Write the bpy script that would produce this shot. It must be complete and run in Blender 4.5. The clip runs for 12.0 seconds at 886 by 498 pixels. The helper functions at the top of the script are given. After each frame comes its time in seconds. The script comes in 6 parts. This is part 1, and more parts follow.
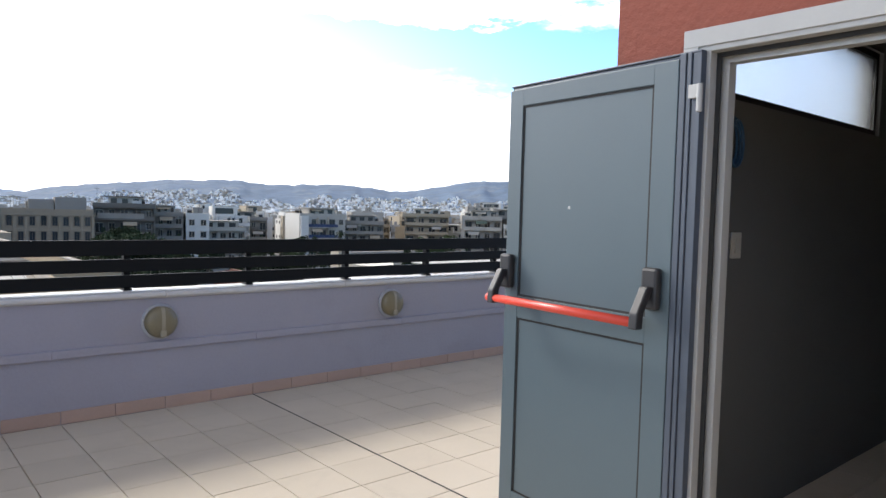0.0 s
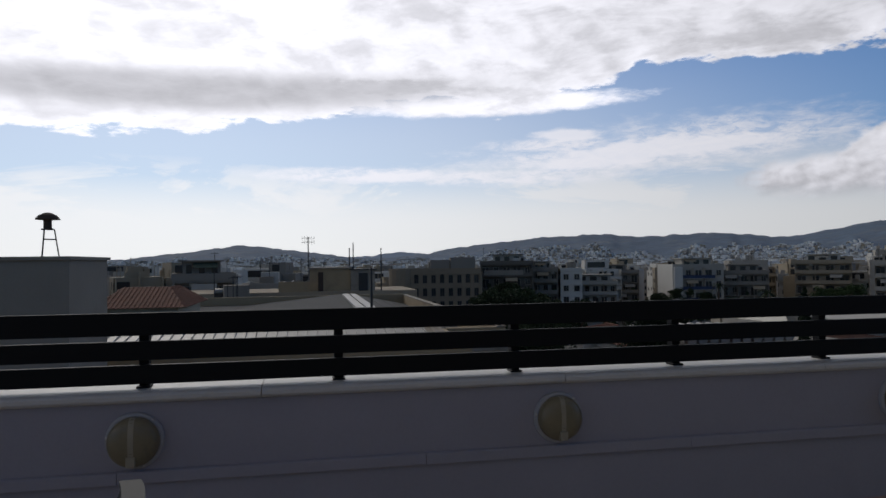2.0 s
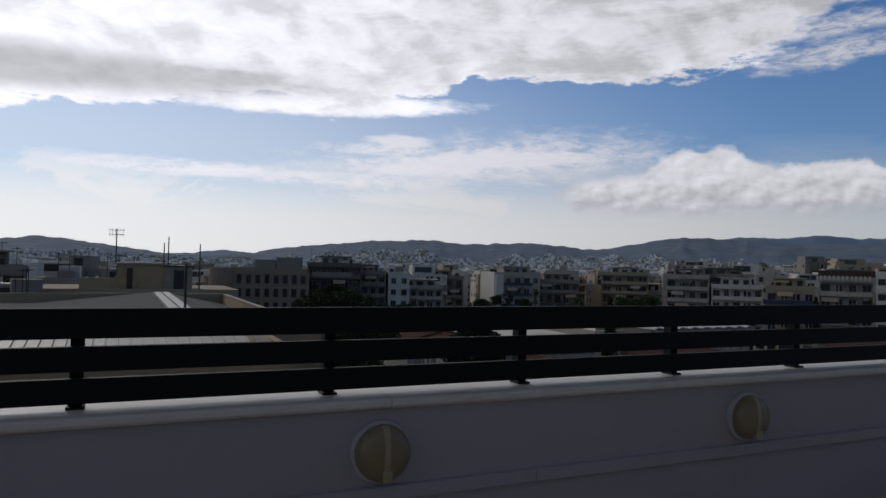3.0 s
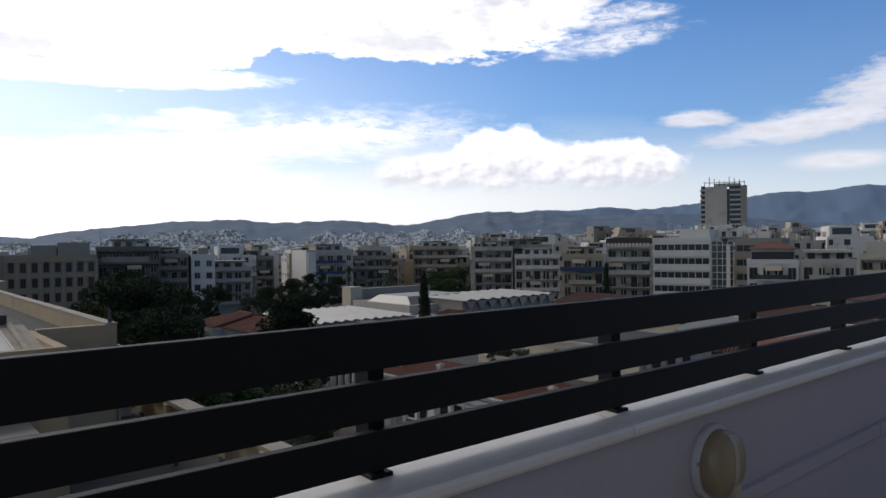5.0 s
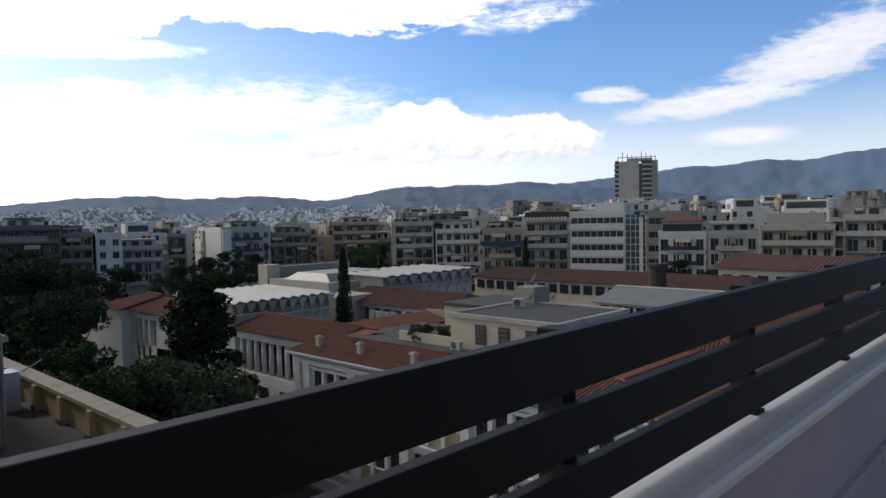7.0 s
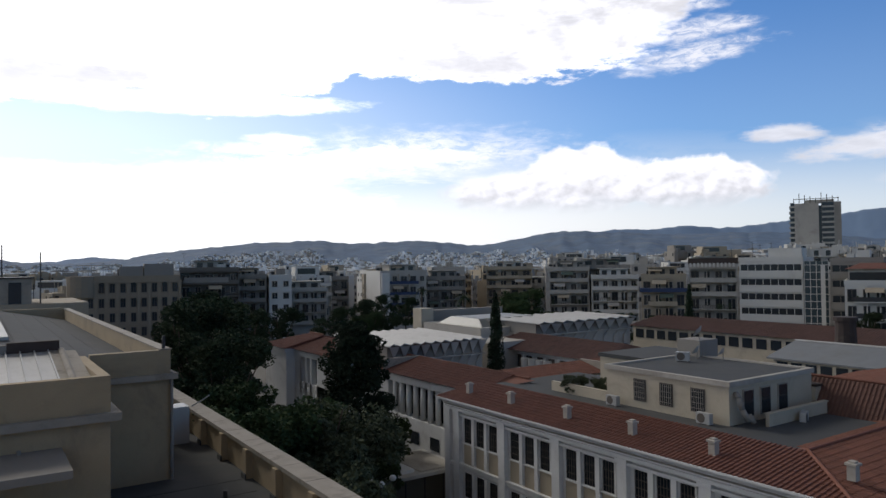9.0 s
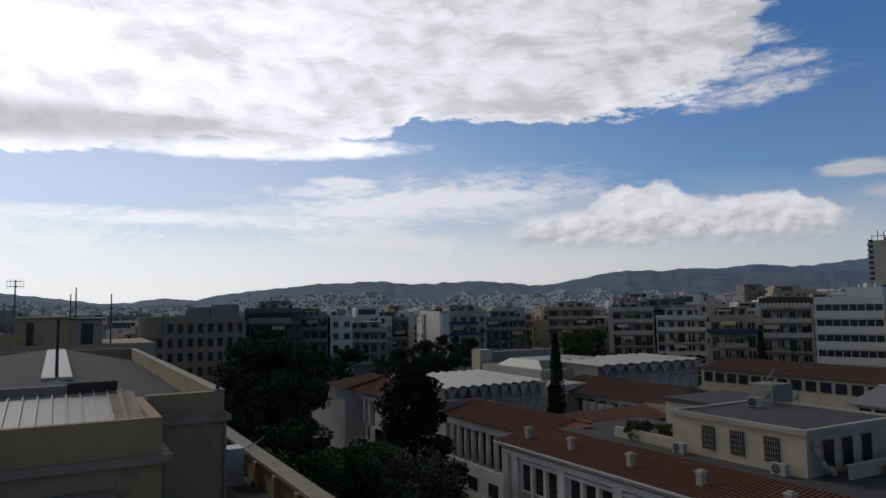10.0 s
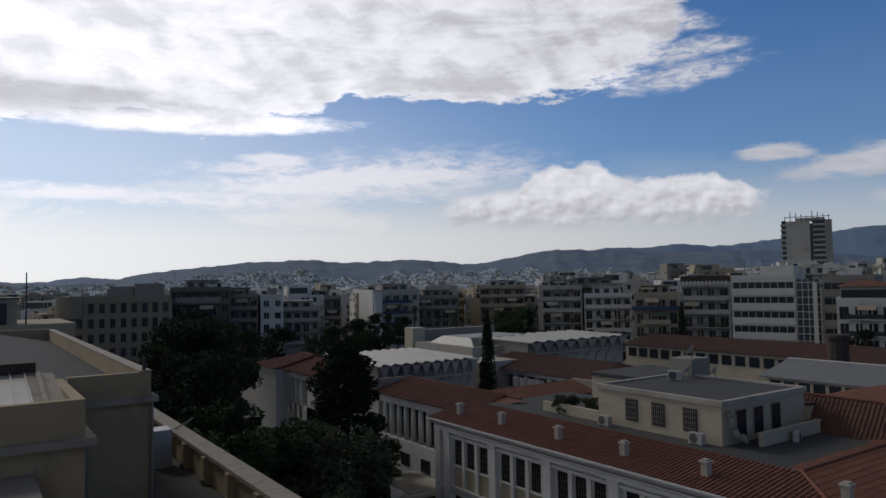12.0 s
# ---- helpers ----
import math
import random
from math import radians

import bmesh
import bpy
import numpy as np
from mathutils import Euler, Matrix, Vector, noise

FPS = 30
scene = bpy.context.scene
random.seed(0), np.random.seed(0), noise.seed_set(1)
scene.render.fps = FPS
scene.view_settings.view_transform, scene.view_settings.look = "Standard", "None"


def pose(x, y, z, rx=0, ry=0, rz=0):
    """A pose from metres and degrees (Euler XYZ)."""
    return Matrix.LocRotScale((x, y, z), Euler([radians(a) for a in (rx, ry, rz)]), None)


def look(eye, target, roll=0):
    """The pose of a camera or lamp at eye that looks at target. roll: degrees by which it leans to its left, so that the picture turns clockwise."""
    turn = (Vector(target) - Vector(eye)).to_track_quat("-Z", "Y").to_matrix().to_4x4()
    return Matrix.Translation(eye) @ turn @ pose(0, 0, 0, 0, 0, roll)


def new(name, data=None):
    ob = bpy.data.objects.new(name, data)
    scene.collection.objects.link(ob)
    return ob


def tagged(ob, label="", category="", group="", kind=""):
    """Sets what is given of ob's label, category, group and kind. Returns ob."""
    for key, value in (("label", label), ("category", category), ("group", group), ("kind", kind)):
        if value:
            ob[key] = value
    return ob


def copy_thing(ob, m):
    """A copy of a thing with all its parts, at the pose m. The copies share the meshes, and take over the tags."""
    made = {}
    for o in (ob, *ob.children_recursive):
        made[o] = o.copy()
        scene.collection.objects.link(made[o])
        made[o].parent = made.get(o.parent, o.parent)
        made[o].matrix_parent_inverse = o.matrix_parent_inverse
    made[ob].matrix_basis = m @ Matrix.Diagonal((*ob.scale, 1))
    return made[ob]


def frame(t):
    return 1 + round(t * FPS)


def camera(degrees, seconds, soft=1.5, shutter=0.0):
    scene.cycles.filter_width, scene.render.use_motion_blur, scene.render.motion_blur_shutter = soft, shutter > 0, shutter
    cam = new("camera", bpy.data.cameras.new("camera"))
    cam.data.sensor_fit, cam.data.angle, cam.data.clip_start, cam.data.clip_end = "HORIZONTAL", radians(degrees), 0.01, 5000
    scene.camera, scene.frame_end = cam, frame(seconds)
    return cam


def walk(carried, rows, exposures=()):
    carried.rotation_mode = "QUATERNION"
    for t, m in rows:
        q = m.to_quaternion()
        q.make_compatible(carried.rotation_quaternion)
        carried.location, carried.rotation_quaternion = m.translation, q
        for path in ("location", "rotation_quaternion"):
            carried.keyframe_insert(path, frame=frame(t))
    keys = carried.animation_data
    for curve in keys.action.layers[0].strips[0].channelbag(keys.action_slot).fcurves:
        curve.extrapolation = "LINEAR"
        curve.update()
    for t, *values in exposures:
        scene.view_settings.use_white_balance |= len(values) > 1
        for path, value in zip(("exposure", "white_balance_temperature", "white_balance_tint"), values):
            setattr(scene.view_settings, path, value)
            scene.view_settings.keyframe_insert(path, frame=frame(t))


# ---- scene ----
cam = camera(65.0, 12.0)
PATH = [
    (0, (0.017, -0.669, 1.463), (1.317, 0.848, 1.357), 1.5),
    (0.5, (0.168, -0.109, 1.473), (1.194, 1.602, 1.326), 0.8),
    (0.7, (0.227, 0.026, 1.453), (1.136, 1.803, 1.325), 0.4),
    (1, (0.336, 0.355, 1.42), (1.062, 2.218, 1.399), 1.4),
    (1.5, (0.409, 0.711, 1.417), (0.818, 2.668, 1.445), 1.0),
    (2, (0.462, 0.969, 1.43), (0.835, 2.934, 1.468), -0.7),
    (2.5, (0.582, 1.266, 1.419), (1.145, 3.184, 1.48), 1.3),
    (3, (0.725, 1.707, 1.386), (1.562, 3.523, 1.435), 1.3),
    (3.5, (0.807, 1.992, 1.381), (1.928, 3.649, 1.372), -0.7),
    (3.7, (0.925, 2.193, 1.366), (2.16, 3.766, 1.335), -0.4),
    (5.3, (1.579, 3.284, 1.385), (2.869, 4.812, 1.371), -0.6),
    (5.5, (1.614, 3.365, 1.373), (2.829, 4.953, 1.379), -0.9),
    (6, (1.668, 3.575, 1.403), (2.906, 5.145, 1.389), -2.4),
    (6.5, (2.015, 3.689, 1.383), (3.409, 5.122, 1.313), -2.1),
    (6.7, (2.15, 3.725, 1.403), (3.595, 5.105, 1.313), -1.5),
    (8.3, (2.47, 4.08, 1.42), (3.889, 5.488, 1.339), 1.0),
    (8.5, (2.6, 4.17, 1.463), (3.939, 5.655, 1.444), 1.2),
    (9, (3.03, 4.45, 1.47), (4.148, 6.107, 1.516), -0.7),
    (9.5, (3.51, 4.62, 1.48), (4.467, 6.375, 1.565), -0.8),
    (10, (3.512, 4.65, 1.48), (4.48, 6.392, 1.644), -0.8),
    (10.5, (3.502, 4.6, 1.48), (4.472, 6.341, 1.642), -3.7),
    (11, (3.485, 4.6, 1.46), (4.528, 6.301, 1.598), -3.7),
    (11.5, (3.394, 4.56, 1.46), (4.529, 6.191, 1.684), -1.3),
    (12, (3.437, 4.58, 1.47), (4.57, 6.225, 1.57), -0.9),
]
EXPOSURES = [(0, 1.65), (0.5, 1.15), (1, 0.85), (1.5, 0.0), (2, -0.55), (2.5, -0.68), (3, -0.62), (3.5, -0.4), (5.5, 0.25), (6.5, 0.2), (8.3, 1.3), (8.6, 1.05), (9, 0.2), (9.5, -0.3), (10.5, -0.65), (12, -0.5)]
walk(cam, [(t, look(eye, target, roll)) for t, eye, target, roll in PATH], EXPOSURES)


# ---- node helpers ----
class Nodes:
    """Short calls for building a node tree."""

    def __init__(self, tree):
        self.tree = tree
        tree.nodes.clear()

    def add(self, kind, **sets):
        node = self.tree.nodes.new(kind)
        for key, value in sets.items():
            if key == "operation":
                node.operation = value
            elif key == "blend_type":
                node.blend_type = value
            elif key == "data_type":
                node.data_type = value
        return node

    def link(self, a, b):
        self.tree.links.new(a, b)

    def put(self, socket, value):
        if isinstance(value, bpy.types.NodeSocket):
            self.link(value, socket)
        elif value is not None:
            socket.default_value = value

    def math(self, op, a, b=None, c=None):
        node = self.add("ShaderNodeMath", operation=op)
        self.put(node.inputs[0], a)
        if b is not None:
            self.put(node.inputs[1], b)
        if c is not None:
            self.put(node.inputs[2], c)
        return node.outputs[0]

    def step(self, value, low, high, a=0.0, b=1.0):
        node = self.add("ShaderNodeMapRange")
        node.interpolation_type = "SMOOTHSTEP"
        for n, v in enumerate((value, low, high, a, b)):
            self.put(node.inputs[n], v)
        return node.outputs[0]

    def mix(self, fac, a, b, blend="MIX"):
        node = self.add("ShaderNodeMix", data_type="RGBA", blend_type=blend)
        self.put(node.inputs[0], fac)
        self.put(node.inputs[6], a if isinstance(a, bpy.types.NodeSocket) else (*a, 1))
        self.put(node.inputs[7], b if isinstance(b, bpy.types.NodeSocket) else (*b, 1))
        return node.outputs[2]

    def noise(self, vector, scale, detail=4.0, rough=0.55, distort=0.0):
        node = self.add("ShaderNodeTexNoise")
        self.put(node.inputs["Vector"], vector)
        node.inputs["Scale"].default_value = scale
        node.inputs["Detail"].default_value = detail
        node.inputs["Roughness"].default_value = rough
        node.inputs["Distortion"].default_value = distort
        return node.outputs["Fac"]

    def vector(self, x, y, z):
        node = self.add("ShaderNodeCombineXYZ")
        for n, v in enumerate((x, y, z)):
            self.put(node.inputs[n], v)
        return node.outputs[0]


# ---- sky ----
SUN_AZIMUTH, SUN_ELEVATION = -14.0, 38.0      # degrees, azimuth to the right of +y
world = bpy.data.worlds.new("sky")
scene.world = world
world.use_nodes = True
n = Nodes(world.node_tree)
coord = n.add("ShaderNodeTexCoord").outputs["Generated"]
split = n.add("ShaderNodeSeparateXYZ")
n.link(coord, split.inputs[0])
az = n.math("MULTIPLY", n.math("ARCTAN2", split.outputs[0], split.outputs[1]), 57.296)
el = n.math("MULTIPLY", n.math("ARCSINE", split.outputs[2]), 57.296)
flat = n.vector(n.math("MULTIPLY", az, 0.1), n.math("MULTIPLY", el, 0.32), 0.0)      # streaky clouds
puff = n.vector(n.math("MULTIPLY", az, 0.3), n.math("MULTIPLY", el, 0.42), 3.0)        # heaped clouds
big = n.noise(flat, 0.9, 7, 0.62, 0.5)
fine = n.noise(flat, 4.0, 6, 0.62)


def billow(vector):
    """Rounded heaps upon heaps, about 0.5 on the whole."""
    cells = n.add("ShaderNodeTexVoronoi")
    cells.feature, cells.normalize = "F1", False
    n.link(vector, cells.inputs["Vector"])
    cells.inputs["Scale"].default_value, cells.inputs["Detail"].default_value, cells.inputs["Roughness"].default_value = 1.5, 1.6, 0.5
    lumps = n.math("SUBTRACT", 0.93, n.math("MULTIPLY", cells.outputs["Distance"], 0.62))
    return n.math("ADD", n.math("MULTIPLY", lumps, 0.6), n.math("MULTIPLY", n.noise(vector, 2.2, 8, 0.6, 0.25), 0.45))


heap = billow(puff)
puff_up = n.vector(n.math("ADD", n.math("MULTIPLY", az, 0.3), -0.10), n.math("ADD", n.math("MULTIPLY", el, 0.42), 0.13), 3.0)
heap_up = billow(puff_up)
flock = n.vector(n.math("MULTIPLY", az, 0.13), n.math("MULTIPLY", el, 0.26), 7.0)            # puffs within the bank
flock_up = n.vector(n.math("ADD", n.math("MULTIPLY", az, 0.13), -0.05), n.math("ADD", n.math("MULTIPLY", el, 0.26), 0.11), 7.0)
tuft, tuft_up = n.noise(flock, 3.0, 6, 0.52, 0.4), n.noise(flock_up, 3.0, 6, 0.52, 0.4)
flat_up = n.vector(n.math("ADD", n.math("MULTIPLY", az, 0.1), -0.03), n.math("ADD", n.math("MULTIPLY", el, 0.32), 0.07), 0.0)
fine_up = n.noise(flat_up, 4.0, 6, 0.62)
sky = n.add("ShaderNodeTexSky")
sky.sky_type = "NISHITA"
sky.sun_disc = False
sky.sun_elevation, sky.sun_rotation = radians(SUN_ELEVATION), radians(SUN_AZIMUTH)
sky.altitude, sky.air_density, sky.dust_density, sky.ozone_density = 100, 1.0, 0.6, 3.0
blue = n.mix(1.0, sky.outputs[0], (0.047, 0.079, 0.108), "MULTIPLY")
glare = n.step(n.math("ABSOLUTE", n.math("SUBTRACT", az, SUN_AZIMUTH)), 0.0, 75.0, 1.0, 0.0)
low = n.step(el, 3.0, 11.5, 1.0, 0.0)
# thin veil low over the horizon
veil = n.math("MULTIPLY", n.step(big, 0.27, 0.56), n.step(el, 5.0, 12.5, 0.9, 0.0))
veil = n.math("MULTIPLY", veil, n.step(az, 30.0, 62.0, 1.0, 0.45))
veil = n.math("MAXIMUM", veil, n.math("MULTIPLY", n.step(el, 9.0, 22.0, 1.0, 0.1), n.step(az, 8.0, 54.0, 0.5, 0.09)))
veil = n.math("MAXIMUM", veil, n.math("MULTIPLY", low, n.step(az, 40.0, 75.0, 0.9, 0.6)))
# veil thinned behind the view, to weaken the light from there
veil = n.math("MULTIPLY", veil, n.step(n.math("ABSOLUTE", n.math("SUBTRACT", az, 25.0)), 70.0, 110.0, 1.0, 0.25))


def ellipse(u, v, a, b, noise_value, ragged, soft, tilt=0.0):
    """How far inside a ragged oval a direction lies, from 0 to 1."""
    du, dv = n.math("SUBTRACT", az, u), n.math("SUBTRACT", el, v)
    dv = n.math("SUBTRACT", dv, n.math("MULTIPLY", du, tilt))
    r = n.math("SQRT", n.math("ADD", n.math("POWER", n.math("DIVIDE", du, a), 2.0), n.math("POWER", n.math("DIVIDE", dv, b), 2.0)))
    r = n.math("ADD", r, n.math("MULTIPLY", n.math("SUBTRACT", noise_value, 0.5), ragged))
    return n.step(r, 1.0 - soft, 1.0 + soft, 1.0, 0.0)


def most(*values):
    total = values[0]
    for value in values[1:]:
        total = n.math("MAXIMUM", total, value)
    return total


# the great bank overhead: its lower edge by azimuth
ramp = n.add("ShaderNodeValToRGB")
ramp.color_ramp.interpolation = "LINEAR"
EDGE = [(-180, 30), (-90, 16), (-30, 9.0), (-12, 10.2), (2, 11.6), (9, 12.7), (16, 12.4), (24.5, 13.3), (26.5, 15.2), (39, 14.7), (46, 14.9), (50.5, 15.3), (53, 17.6), (55, 22), (66, 34), (110, 42), (180, 30)]
while len(ramp.color_ramp.elements) < len(EDGE):
    ramp.color_ramp.elements.new(0.5)
for spot, (u, v) in zip(ramp.color_ramp.elements, EDGE):
    spot.position, spot.color = (u + 180) / 360, (v / 60, v / 60, v / 60, 1)
n.link(n.math("ADD", n.math("DIVIDE", az, 360.0), 0.5), ramp.inputs[0])
edge = n.math("MULTIPLY", ramp.outputs[0], 60.0)
above = n.math("SUBTRACT", el, edge)
ragged = n.math("ADD", n.math("MULTIPLY", n.math("SUBTRACT", big, 0.5), 4.5), n.math("MULTIPLY", n.math("SUBTRACT", fine, 0.5), n.step(az, 40.0, 56.0, 2.6, 7.0)))
above = n.math("ADD", above, ragged)
wispy = n.step(az, 44.0, 58.0, 0.0, 1.0)
bank = n.step(above, n.math("MULTIPLY", wispy, -0.8), n.math("ADD", 0.55, n.math("MULTIPLY", wispy, 1.8)))
tail = ellipse(15.0, 12.7, 11.0, 0.8, fine, 1.1, 0.3, 0.02)
bank = n.math("MAXIMUM", bank, tail)
thick = n.math("ADD", big, n.math("MULTIPLY", n.math("SUBTRACT", tuft, 0.5), 0.7))
hole = n.step(n.noise(flat, 1.7, 8, 0.65, 0.8), 0.66, 0.8, 0.0, 0.55)
bank = n.math("MULTIPLY", bank, n.math("SUBTRACT", 1.0, hole))
fingers = most(ellipse(54.0, 15.7, 4.2, 0.85, fine, 2.2, 0.5, 0.12), ellipse(54.5, 17.5, 3.4, 0.7, fine, 2.2, 0.5, 0.05), ellipse(53.0, 19.6, 3.0, 0.7, fine, 2.2, 0.5, 0.0))
left_band = most(ellipse(-10, 13.3, 22, 1.4, big, 1.3, 0.5, 0.03), ellipse(6, 14.1, 8, 0.8, fine, 1.4, 0.6))
wisps = n.step(n.noise(flat, 5.5, 7, 0.7, 1.0), 0.33, 0.62, 0.25, 1.0)
lenses = most(ellipse(28.5, 8.7, 8.5, 0.75, fine, 1.5, 0.3, 0.02), ellipse(23.0, 7.9, 5.5, 0.5, fine, 1.5, 0.35, 0.05), ellipse(21.0, 10.1, 2.6, 0.5, fine, 1.4, 0.4), ellipse(6.5, 7.0, 4.0, 0.4, fine, 1.5, 0.4, 0.06))
streaks = most(ellipse(27, 8.3, 12, 1.1, fine, 2.6, 0.7, 0.03), ellipse(33, 9.3, 8, 1.3, fine, 2.2, 0.9), ellipse(17, 6.9, 9, 0.6, fine, 1.8, 0.6),
               ellipse(20, 9.4, 5, 0.5, fine, 1.6, 0.6), ellipse(4, 7.2, 8, 0.5, fine, 1.8, 0.6))
cumulus = most(ellipse(45.5, 6.6, 5.0, 2.7, heap, 0.8, 0.1), ellipse(54.0, 6.1, 5.4, 2.0, heap, 1.1, 0.12), ellipse(39.5, 5.8, 4.5, 1.5, heap, 1.1, 0.25))
cumulus = n.math("MULTIPLY", cumulus, n.step(n.math("ADD", el, n.math("MULTIPLY", heap, 1.6)), 4.4, 6.4))
small = most(ellipse(60.2, 9.4, 2.4, 0.6, fine, 1.7, 0.35, -0.06), ellipse(68.2, 8.5, 6.3, 0.95, fine, 1.7, 0.35, 0.12), ellipse(75.5, 11.3, 6.0, 1.8, fine, 2.0, 0.4, 0.26), ellipse(70, 5.7, 3, 0.6, fine, 1.0, 0.5))
# brightness: sunlit tops, grey thick parts, brighter towards the sun
bank_light = n.math("ADD", n.step(thick, 0.38, 0.70, 1.0, 0.60), n.math("MULTIPLY", glare, 0.6))
bank_light = n.math("ADD", bank_light, n.math("MULTIPLY", n.math("SUBTRACT", fine, fine_up), 0.08))
bank_light = n.math("ADD", bank_light, n.math("MULTIPLY", n.math("SUBTRACT", tuft, tuft_up), 0.45))
bank_light = n.math("ADD", bank_light, n.step(above, 0.0, 2.0, 0.18, 0.0))
# bank dimmed high up, out of view, to lower the ambient light
bank_light = n.math("MULTIPLY", bank_light, n.step(el, 22.0, 42.0, 1.0, 0.13))
heap_light = n.math("ADD", n.step(n.math("SUBTRACT", n.math("ADD", el, n.math("MULTIPLY", heap, 5.0)), 0.0), 6.5, 10.0, 0.66, 0.95), n.math("MULTIPLY", glare, 0.25))
heap_light = n.math("ADD", heap_light, n.math("MULTIPLY", n.math("SUBTRACT", heap, heap_up), 0.75))
heap_light = n.math("MAXIMUM", heap_light, 0.55)


def tint(value, warm=0.0):
    node = n.add("ShaderNodeCombineColor")
    n.put(node.inputs[0], n.math("MULTIPLY", value, 1.0 + warm * 0.15))
    n.put(node.inputs[1], n.math("MULTIPLY", value, 1.0))
    n.put(node.inputs[2], n.math("MULTIPLY", value, 1.04 - warm))
    return node.outputs[0]


colour = n.mix(veil, blue, tint(n.math("ADD", 0.80, n.math("MULTIPLY", glare, 0.55)), 0.065))
colour = n.mix(n.math("MULTIPLY", n.math("MULTIPLY", streaks, wisps), 0.9), colour, tint(n.math("ADD", 0.85, n.math("MULTIPLY", glare, 0.5))))
colour = n.mix(n.math("MULTIPLY", lenses, 0.85), colour, tint(n.math("ADD", 0.9, n.math("MULTIPLY", glare, 0.45))))
colour = n.mix(n.math("MULTIPLY", small, 0.88), colour, tint(n.math("ADD", 0.5, n.math("MULTIPLY", fine, 0.45))))
colour = n.mix(cumulus, colour, tint(heap_light))
colour = n.mix(n.math("MULTIPLY", fingers, n.math("MULTIPLY", wisps, 0.9)), colour, tint(0.86))
colour = n.mix(bank, colour, tint(bank_light))
colour = n.mix(n.math("MULTIPLY", left_band, 0.75), colour, tint(n.math("ADD", 0.48, n.math("MULTIPLY", fine, 0.35))))
colour = n.mix(1.0, colour, tint(n.step(n.math("ABSOLUTE", n.math("SUBTRACT", az, 12.0)), 65.0, 165.0, 1.0, 0.78)), "MULTIPLY")     # sky dimmed away from the sun, added to darken south faces
ground_glow = n.step(el, -3.0, 0.0, 1.0, 0.0)
colour = n.mix(ground_glow, colour, (0.12, 0.12, 0.12))
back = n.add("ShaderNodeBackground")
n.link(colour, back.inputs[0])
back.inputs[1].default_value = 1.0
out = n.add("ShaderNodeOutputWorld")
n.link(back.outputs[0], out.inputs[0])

sun = new("sun", bpy.data.lights.new("sun", "SUN"))
sun.data.energy, sun.data.angle, sun.data.color = 1.1, radians(11), (1.0, 0.95, 0.88)
sun.matrix_world = look((0, 0, 60), (-math.sin(radians(SUN_AZIMUTH)), -math.cos(radians(SUN_AZIMUTH)), 60 - math.tan(radians(SUN_ELEVATION))))


# ---- materials ----
MATS = {}


def mat(name, colour, rough=0.8, vary=0.12, scale=3.0, bump=0.0, grain=60.0, metal=0.0, stain=0.0, piece=0.0, stain_colour=(0.12, 0.1, 0.08)):
    """A painted, plastered, stone or metal surface: two scales of variation, stains with a shape of their own, and fine relief."""
    if name in MATS:
        return MATS[name]
    m = MATS[name] = bpy.data.materials.new(name)
    m.use_nodes = True
    k = Nodes(m.node_tree)
    place = k.add("ShaderNodeNewGeometry").outputs["Position"]
    wide, close = k.noise(place, scale, 5, 0.6), k.noise(place, grain, 3, 0.6)
    value = k.math("ADD", 1.0 - vary, k.math("MULTIPLY", wide, 2 * vary))
    value = k.math("MULTIPLY", value, k.math("ADD", 1.0 - vary * 0.5, k.math("MULTIPLY", close, vary)))
    if piece:
        value = k.math("MULTIPLY", value, k.math("ADD", 1.0 - piece / 2, k.math("MULTIPLY", k.add("ShaderNodeObjectInfo").outputs["Random"], piece)))
        value = k.math("MULTIPLY", value, k.math("ADD", 1.0 - piece / 2, k.math("MULTIPLY", k.add("ShaderNodeNewGeometry").outputs["Random Per Island"], piece)))
    tone = k.add("ShaderNodeCombineColor")
    for i in range(3):
        k.link(value, tone.inputs[i])
    paint = k.mix(1.0, colour, tone.outputs[0], "MULTIPLY")
    if stain:
        s = k.noise(place, scale * 0.45, 8, 0.7, 1.2)
        paint = k.mix(k.step(s, 0.5, 0.72, 0.0, stain), paint, stain_colour)
    bsdf = k.add("ShaderNodeBsdfPrincipled")
    k.link(paint, bsdf.inputs["Base Color"])
    k.put(bsdf.inputs["Roughness"], k.math("ADD", rough - 0.06, k.math("MULTIPLY", close, 0.12)))
    bsdf.inputs["Metallic"].default_value = metal
    if bump:
        b = k.add("ShaderNodeBump")
        b.inputs["Strength"].default_value, b.inputs["Distance"].default_value = bump, 0.01
        k.link(k.math("ADD", close, wide), b.inputs["Height"])
        k.link(b.outputs[0], bsdf.inputs["Normal"])
    k.link(bsdf.outputs[0], k.add("ShaderNodeOutputMaterial").inputs[0])
    return m


def glass_mat():
    m = MATS["glass"] = bpy.data.materials.new("glass")
    m.use_nodes = True
    k = Nodes(m.node_tree)
    bsdf = k.add("ShaderNodeBsdfPrincipled")
    bsdf.inputs["Base Color"].default_value = (0.9, 0.95, 0.95, 1)
    bsdf.inputs["Roughness"].default_value, bsdf.inputs["Transmission Weight"].default_value = 0.35, 1.0
    k.link(bsdf.outputs[0], k.add("ShaderNodeOutputMaterial").inputs[0])
    return m


